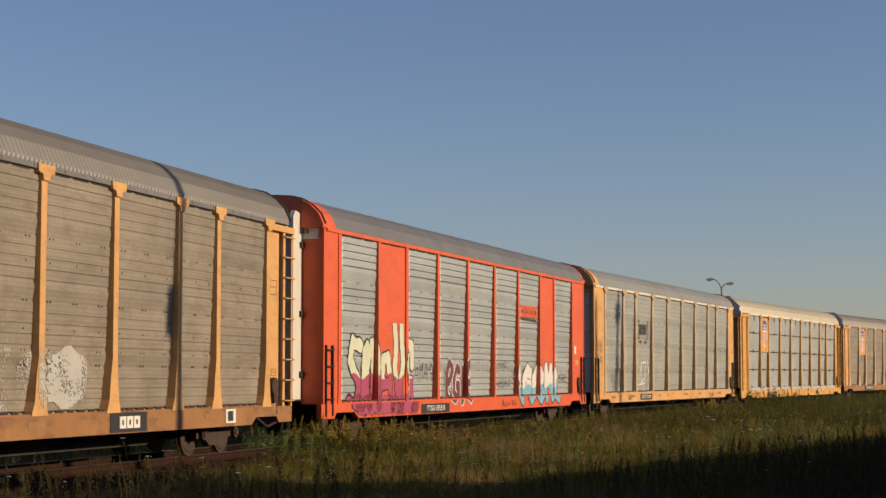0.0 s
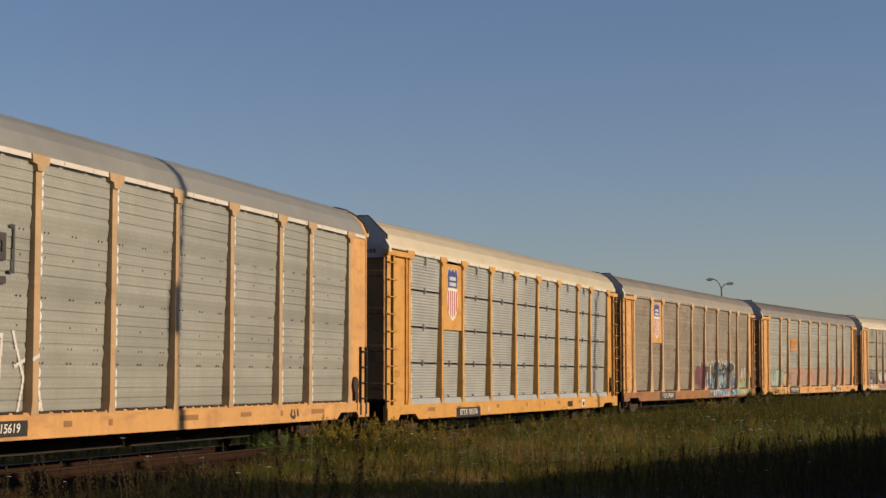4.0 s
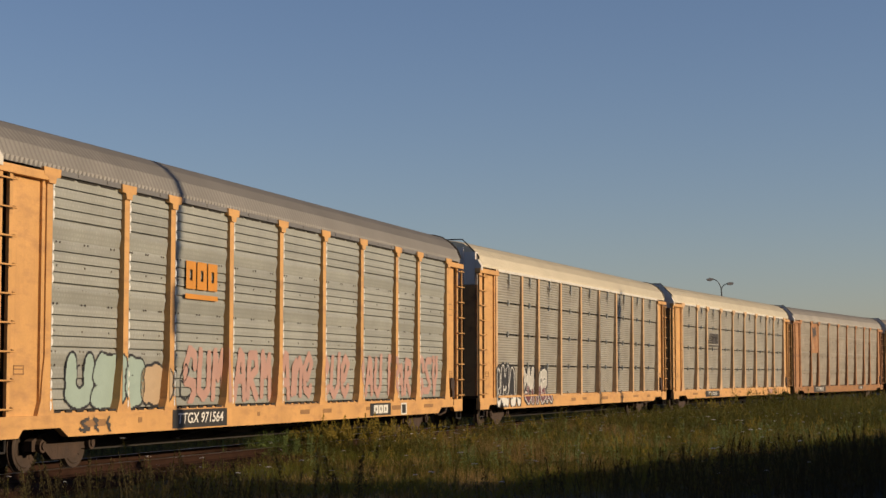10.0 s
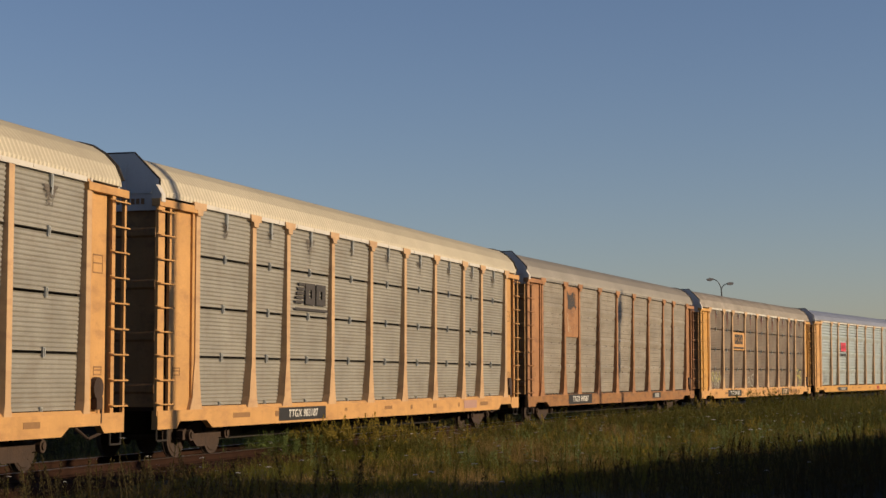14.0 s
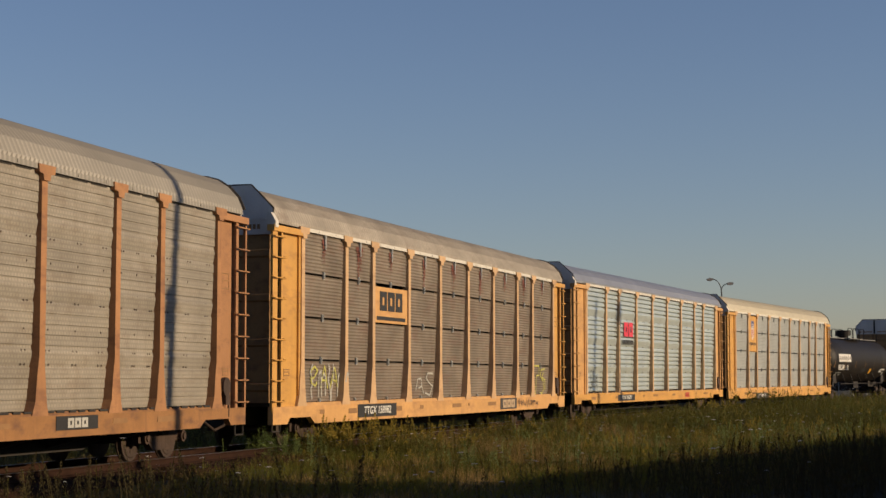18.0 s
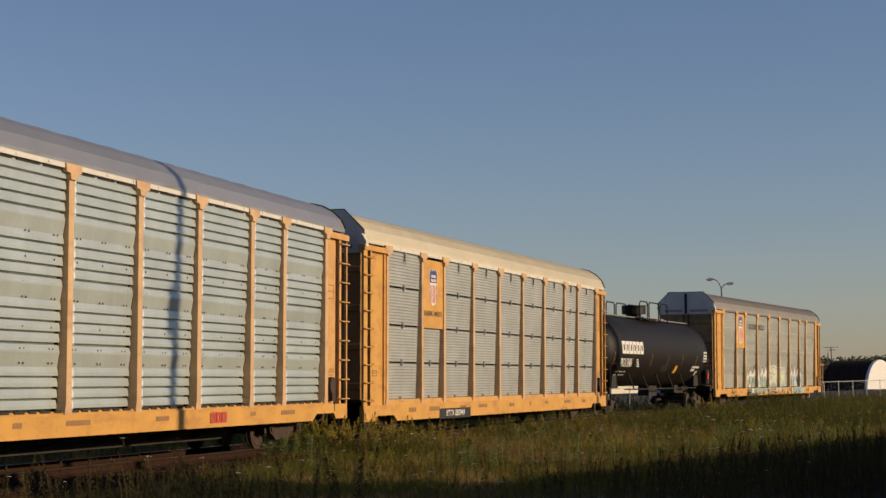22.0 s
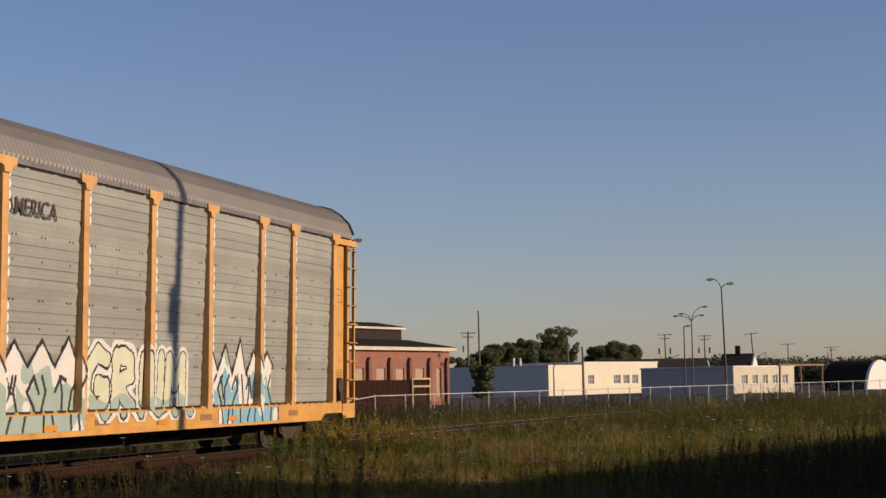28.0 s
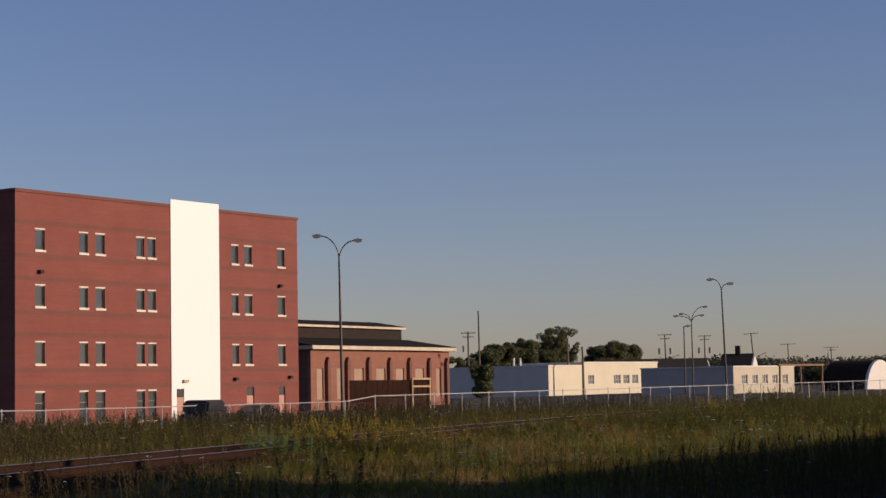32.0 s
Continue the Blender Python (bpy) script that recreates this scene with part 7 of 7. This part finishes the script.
# C
blocks("mark", BY["C"], 8.15, 3.62, 1.15, 0.45, 3, dark_mark, y=-1.503, label="dark block emblem between brackets")
for x, s in ((7.4, 1), (8.95, -1)):
    bm = bmesh.new()
    box(bm, x - 0.03 - H_, x + 0.03 - H_, -1.509, -1.503, 3.2, 4.0)
    for z in (3.2, 3.94):
        box(bm, min(x, x + s * 0.15) - H_, max(x, x + s * 0.15) - H_, -1.515, -1.509, z, z + 0.06)
    part("bracket", bm, dark_mark, BY["C"])
for x in (7.6, 8.5):
    plate("stencil", x - H_, x + 0.22 - H_, 3.02, 3.14, -1.50, dark_mark, BY["C"], deep=0.004)
tag_lines("C", [[(7.8, 1.45), (8.05, 2.15), (8.75, 2.2), (8.7, 1.5), (8.1, 1.3), (8.05, 2.1)], [(8.4, 1.35), (8.5, 0.98)], [(7.6, 1.2), (8.7, 1.28)], [(9.1, 2.25), (9.5, 1.5), (9.35, 0.95)], [(9.75, 2.1), (9.95, 1.5), (10.2, 0.9)], [(9.2, 1.7), (9.8, 1.9)]], S_WHITE, 0.035, "white line graffiti")
scribble("C", 3.2, 4.7, 0.95, 2.0, dark_mark, 4, 10, "dark scrawled tag", 0.014)
for k, z in enumerate((2.0, 2.25, 2.5, 2.75)):
    scribble("C", 0.42, 1.55, z, z + 0.5, stencil_brown if k % 2 else dark_mark, 2, 12 + k, "brown scrawl on the end plate", 0.015)
plate("sticker", 1.45 - H_, 1.95 - H_, 1.92, 2.14, -1.5385, yellow, BY["C"], "small yellow notice", deep=0.004)
number_board(BY["C"], "ETTX 715619", 8.35, 0.69, 2.05, 0.26)
for x in (5.3, 21.6):
    scribble("C", x, x + 0.7, 0.55, 0.86, dark_mark, 2, 7, "dark paint marks on the sill", 0.03)
# D
logo_plate("D", 4.85, 6.65, 2.95, 4.92, yellow, "yellow plate with a shield")
shield(BY["D"], 5.75, 3.25, 1.55)
number_board(BY["D"], "ETTX 701576", 7.2, 0.48, 2.4, 0.30)
text_part("lettering", "R1", 0.30, white_paint, BY["D"], 9.3 - H_, 0.50, -1.582, 0.15)
blocks("mark", BY["D"], 19.6, 0.56, 0.75, 0.20, 3, rust, y=-1.578)
plate("sign", 21.4 - H_, 21.85 - H_, 0.42, 0.70, -1.578, white_paint, BY["D"], "small white notice", deep=0.004)
plate("sign", 21.5 - H_, 21.75 - H_, 0.46, 0.62, -1.583, black_paint, BY["D"], deep=0.004)
# E
logo_plate("E", 4.85, 6.65, 3.08, 4.93, yellow_pale, "pale yellow plate with a shield")
shield(BY["E"], 5.75, 3.30, 1.55)
wild("E", 16.0, 22.8, 0.56, 2.55, [S_WHITE, S_BLUE, S_BLACK, S_SKY, S_TAN], 3, "bold blue, black and white graffiti", 12)
bubble("E", 16.2, 22.7, 0.75, 2.45, 6, 0.19, S_BLACK, S_BLUE, S_WHITE, 71, "black and blue letters outlined in white", 0.52, rim=0.055)
wild("E", 22.7, 25.9, 0.62, 2.2, [S_BLACK, S_GREEN, S_TAN, S_GREY, S_TEAL], 8, "green, grey and tan graffiti", 7)
bubble("E", 13.5, 15.7, 0.95, 2.4, 2, 0.26, S_MAROON, S_MAROON, S_BLACK, 6, "worn maroon graffiti", 0.5, rim=0.03)
scribble("E", 14.3, 15.2, 1.0, 2.2, S_WHITE, 1, 4, "white line graffiti", 0.025)
number_board(BY["E"], "TTGX 993624", 7.5, 0.69, 2.9, 0.33)
bubble("E", 24.7, 25.95, 0.9, 2.15, 1, 0.09, S_GREY, S_TEAL, S_WHITE, 72, "grey letter outlined in white", 0.4, glyphs=[4], rim=0.05)
# F
org = paint("mark_orange", (0.66, 0.27, 0.03), 0.6, 0.12)
blocks("mark", BY["F"], 8.25, 3.58, 1.6, 0.56, 3, org, y=-1.503, label="orange block emblem over a bar")
plate("mark_bar", 7.45 - H_, 9.05 - H_, 3.10, 3.20, -1.503, org, BY["F"], deep=0.005)
bubble("F", 2.6, 6.0, 0.90, 2.05, 3, 0.19, S_TEAL, S_TEAL, S_BLACK, 11, "pale green graffiti with dark outlines", glyphs=[5, 0, 7])
bubble("F", 5.6, 6.9, 0.95, 1.9, 1, 0.30, S_TAN, S_TAN, S_BLACK, 12, "tan blob of graffiti", glyphs=[4])
scribble("F", 6.7, 8.0, 0.95, 1.9, S_BLACK, 2, 13, "thin black scrawl", 0.022)
for k in range(7):
    scribble("F", 7.5 + k * 2.62, 9.7 + k * 2.62, 1.0, 2.15, S_PINK, 3, 20 + k, "faded pink paint", 0.105)
plate("mark_board", 18.7 - H_, 20.4 - H_, 0.54, 0.86, -1.578, black_paint, BY["F"], "dark board with pale blocks", deep=0.004)
blocks("mark", BY["F"], 19.55, 0.70, 1.2, 0.22, 3, white_paint, y=-1.583)
plate("sign", 21.3 - H_, 21.8 - H_, 0.52, 0.84, -1.578, white_paint, BY["F"], "small white notice", deep=0.004)
plate("sign", 21.38 - H_, 21.7 - H_, 0.56, 0.80, -1.583, black_paint, BY["F"], deep=0.004)
number_board(BY["F"], "TTGX 971564", 8.1, 0.71, 2.65, 0.36)
scribble("F", 2.9, 4.4, 0.55, 0.86, dark_mark, 3, 31, "dark letters on the sill", 0.03)
# G
bubble("G", 1.75, 4.55, 0.56, 2.05, 3, 0.13, S_BLACK, S_WHITE, S_WHITE, 14, "spiky black and white graffiti", 0.2, rim=0.05, halo=S_BLACK, glyphs=[6, 1, 2])
bubble("G", 4.75, 8.5, 0.58, 1.95, 4, 0.10, S_GREY, S_MAROON, S_WHITE, 17, "grey, red and white graffiti", 0.45, rim=0.04, halo=S_BLACK, glyphs=[4, 1, 7, 6])
soot = paint("soot_run", (0.17, 0.145, 0.12), 0.8, 0.3)
for key in ("G", "H"):
    for k, (xa, xb) in enumerate(zip(POSTS, POSTS[1:])):
        run_down(key, (xa + xb) / 2, 0.13 + 0.06 * (k % 3), 4.78, 4.12 + 0.2 * (k % 2), soot, 40 + k, "dark soot run below a hanger")
# H
blocks("mark", BY["H"], 8.6, 3.5, 1.4, 0.5, 2, dark_mark, y=-1.503, label="black block emblem")
for k in range(5):
    plate("mark_bar", 7.3 + 0.05 * k - H_, 7.8 + 0.03 * k - H_, 3.26 + k * 0.105, 3.33 + k * 0.105, -1.503, dark_mark, BY["H"], deep=0.005)
plate("mark_bar", 7.3 - H_, 9.4 - H_, 3.10, 3.16, -1.503, dark_mark, BY["H"], deep=0.004)
number_board(BY["H"], "TTGX 983187", 7.65, 0.70, 2.95, 0.30)
plate("sign", 20.9 - H_, 22.3 - H_, 0.60, 0.84, -1.578, S_PINK, BY["H"], "faded red and white board", deep=0.004)
# I
logo_plate("I", 4.85, 6.65, 3.05, 4.93, orange_rust, "rust-orange plate with a peeling shield")
stain("I", 5.1, 6.4, 4.05, 4.75, dark_mark, 41, "flaked dark head of a shield", thr=-0.55)
stain("I", 5.1, 6.4, 3.2, 4.1, S_TAN, 42, "flaked pale paint of a shield", thr=0.25)
number_board(BY["I"], "TTGX 990283", 6.75, 0.72, 3.3, 0.36)
plate("mark_board", 18.6 - H_, 20.2 - H_, 0.62, 0.86, -1.578, black_paint, BY["I"], deep=0.004)
blocks("mark", BY["I"], 19.4, 0.74, 0.8, 0.17, 3, S_GREY, y=-1.583)
# J
logo_plate("J", 6.86, 9.54, 2.98, 3.93, yellow_pale, "yellow plate with black block emblem")
blocks("mark", BY["J"], 8.2, 3.56, 1.9, 0.52, 3, black_paint, y=-1.524)
plate("mark_bar", 7.05 - H_, 9.35 - H_, 3.05, 3.15, -1.524, black_paint, BY["J"], deep=0.005)
number_board(BY["J"], "TTGX 158982", 7.0, 0.68, 3.0, 0.34)
blocks("mark", BY["J"], 19.75, 0.68, 1.5, 0.26, 3, S_TAN, y=-1.582)
scribble("J", 2.5, 5.0, 0.95, 1.85, S_GREY, 4, 51, "pale scrawled graffiti", 0.03)
scribble("J", 2.6, 4.6, 1.2, 1.9, S_YELLOW, 3, 52, "yellow-green scrawl", 0.025)
scribble("J", 10.5, 12.3, 0.95, 1.8, S_GREY, 2, 53, "pale scrawled graffiti", 0.025)
tag_lines("J", [[(23.2, 1.62), (23.2, 1.95), (24.3, 1.95), (24.3, 1.6), (23.95, 1.6), (23.9, 0.98), (23.5, 0.98), (23.62, 1.55), (23.2, 1.55)], [(25.1, 1.85), (24.6, 1.8), (24.45, 1.6), (24.9, 1.4), (25.05, 1.15), (24.8, 0.95), (24.4, 1.0)], [(24.9, 1.7), (24.7, 1.55), (25.15, 1.45), (25.2, 1.1)]], S_YELLOW, 0.028, "yellow-green scrawl")
scribble("J", 20.9, 23.6, 0.52, 0.84, S_BLACK, 7, 85, "black scrawl on the sill", 0.018)
plate("mark_board", 18.75 - H_, 20.75 - H_, 0.50, 0.86, -1.5765, dark_mark, BY["J"], "dark worn board with pale blocks", deep=0.004)
rust_run = paint("rust_run", (0.21, 0.06, 0.04), 0.8, 0.3)
for k, (xa, xb) in enumerate(zip(POSTS, POSTS[1:])):
    run_down("J", (xa + xb) / 2, 0.16 + 0.1 * (k % 3 == 1), 4.86, 4.0 - 0.3 * (k % 2), rust_run, 90 + k, "red rust run below the eave")
# K
blocks("mark", BY["K"], 8.4, 3.55, 1.55, 0.60, 2, logo_red, y=-1.503, label="red block emblem")
for k in range(8):
    plate("stencil", 7.52 + k * 0.22 - H_, 7.69 + k * 0.22 - H_, 2.92, 3.10, -1.50, black_paint, BY["K"], deep=0.004)
number_board(BY["K"], "TTGX 706073", 7.75, 0.69, 2.75, 0.26)
blocks("mark", BY["K"], 19.1, 0.70, 0.9, 0.22, 3, shield_red, y=-1.578)
scribble("K", 2.75, 3.35, 1.0, 1.9, S_BLACK, 2, 86, "thin black scrawl", 0.014)
scribble("K", 3.0, 3.9, 1.0, 1.75, S_BLACK, 2, 87, "thin black scrawl", 0.014)
# L
logo_plate("L", 4.85, 6.65, 2.95, 4.92, yellow, "yellow plate with a shield")
shield(BY["L"], 5.75, 3.62, 1.05)
text_part("lettering", "BUILDING AMERICA", 0.21, dark_mark, BY["L"], 5.75 - H_, 3.37, -1.528, squeeze=0.85)
number_board(BY["L"], "ETTX 850943", 7.7, 0.48, 3.0, 0.30)
# N
logo_plate("N", 4.85, 6.65, 3.10, 4.93, yellow, "yellow plate with a shield")
shield(BY["N"], 5.75, 3.35, 1.5)
text_part("lettering", "BUILDING AMERICA", 0.42, dark_mark, BY["N"], 9.6 - H_, 4.30, -1.515, 0.1, squeeze=1.0)
wild("N", 7.4, 12.6, 0.60, 2.3, [S_BLACK, S_TEAL, S_WHITE, S_TEAL, S_WHITE], 61, "pale green and white graffiti with dark outlines", 11)
bubble("N", 12.6, 17.4, 0.70, 2.2, 4, 0.15, S_CREAM, S_TEAL, S_BLACK, 62, "cream graffiti with dark outlines", 0.3, glyphs=[7, 6, 5, 1], rim=0.04, halo=S_WHITE)
wild("N", 18.4, 22.0, 0.56, 2.4, [S_BLACK, S_SKY, S_WHITE, S_WHITE, S_TEAL], 64, "tall white and blue graffiti with dark outlines", 9)
number_board(BY["N"], "TTGX 853134", 8.2, 0.68, 2.4, 0.34)
for x in (11.0, 15.5, 19.0):
    plate("reflector", x - H_, x + 0.45 - H_, 0.62, 0.72, -1.59, org, BY["N"], deep=0.004)


# ---- what moves ----
def car_rows(left, length):
    rows = []
    for k in range(65):
        t = k * 0.5
        sc = left + length / 2 - travel(t)
        g = length / 2 - 3.2
        xa, ya, _ = line(sc - g, SIDE)
        xb, yb, _ = line(sc + g, SIDE)
        th = math.atan2(xb - xa, yb - ya)
        rows.append((t, pose((xa + xb) / 2, (ya + yb) / 2, SIDE * math.sin(CANT), math.degrees(CANT), 0, 90 - math.degrees(th))))
    return rows


def motions():
    for car, left, length in CARS:
        walk(car, car_rows(left, length))
    spin = [math.degrees(travel(f / 30.0) / 0.42) for f in range(961)]
    for dx in (-0.89, 0.89):
        rows = [(f / 30.0, pose(dx, 0, 0.42, 0, -(a % 360.0), 0)) for f, a in enumerate(spin)]
        for w, at in WHEELSETS:
            if at == dx:
                walk(w, rows)


motions()
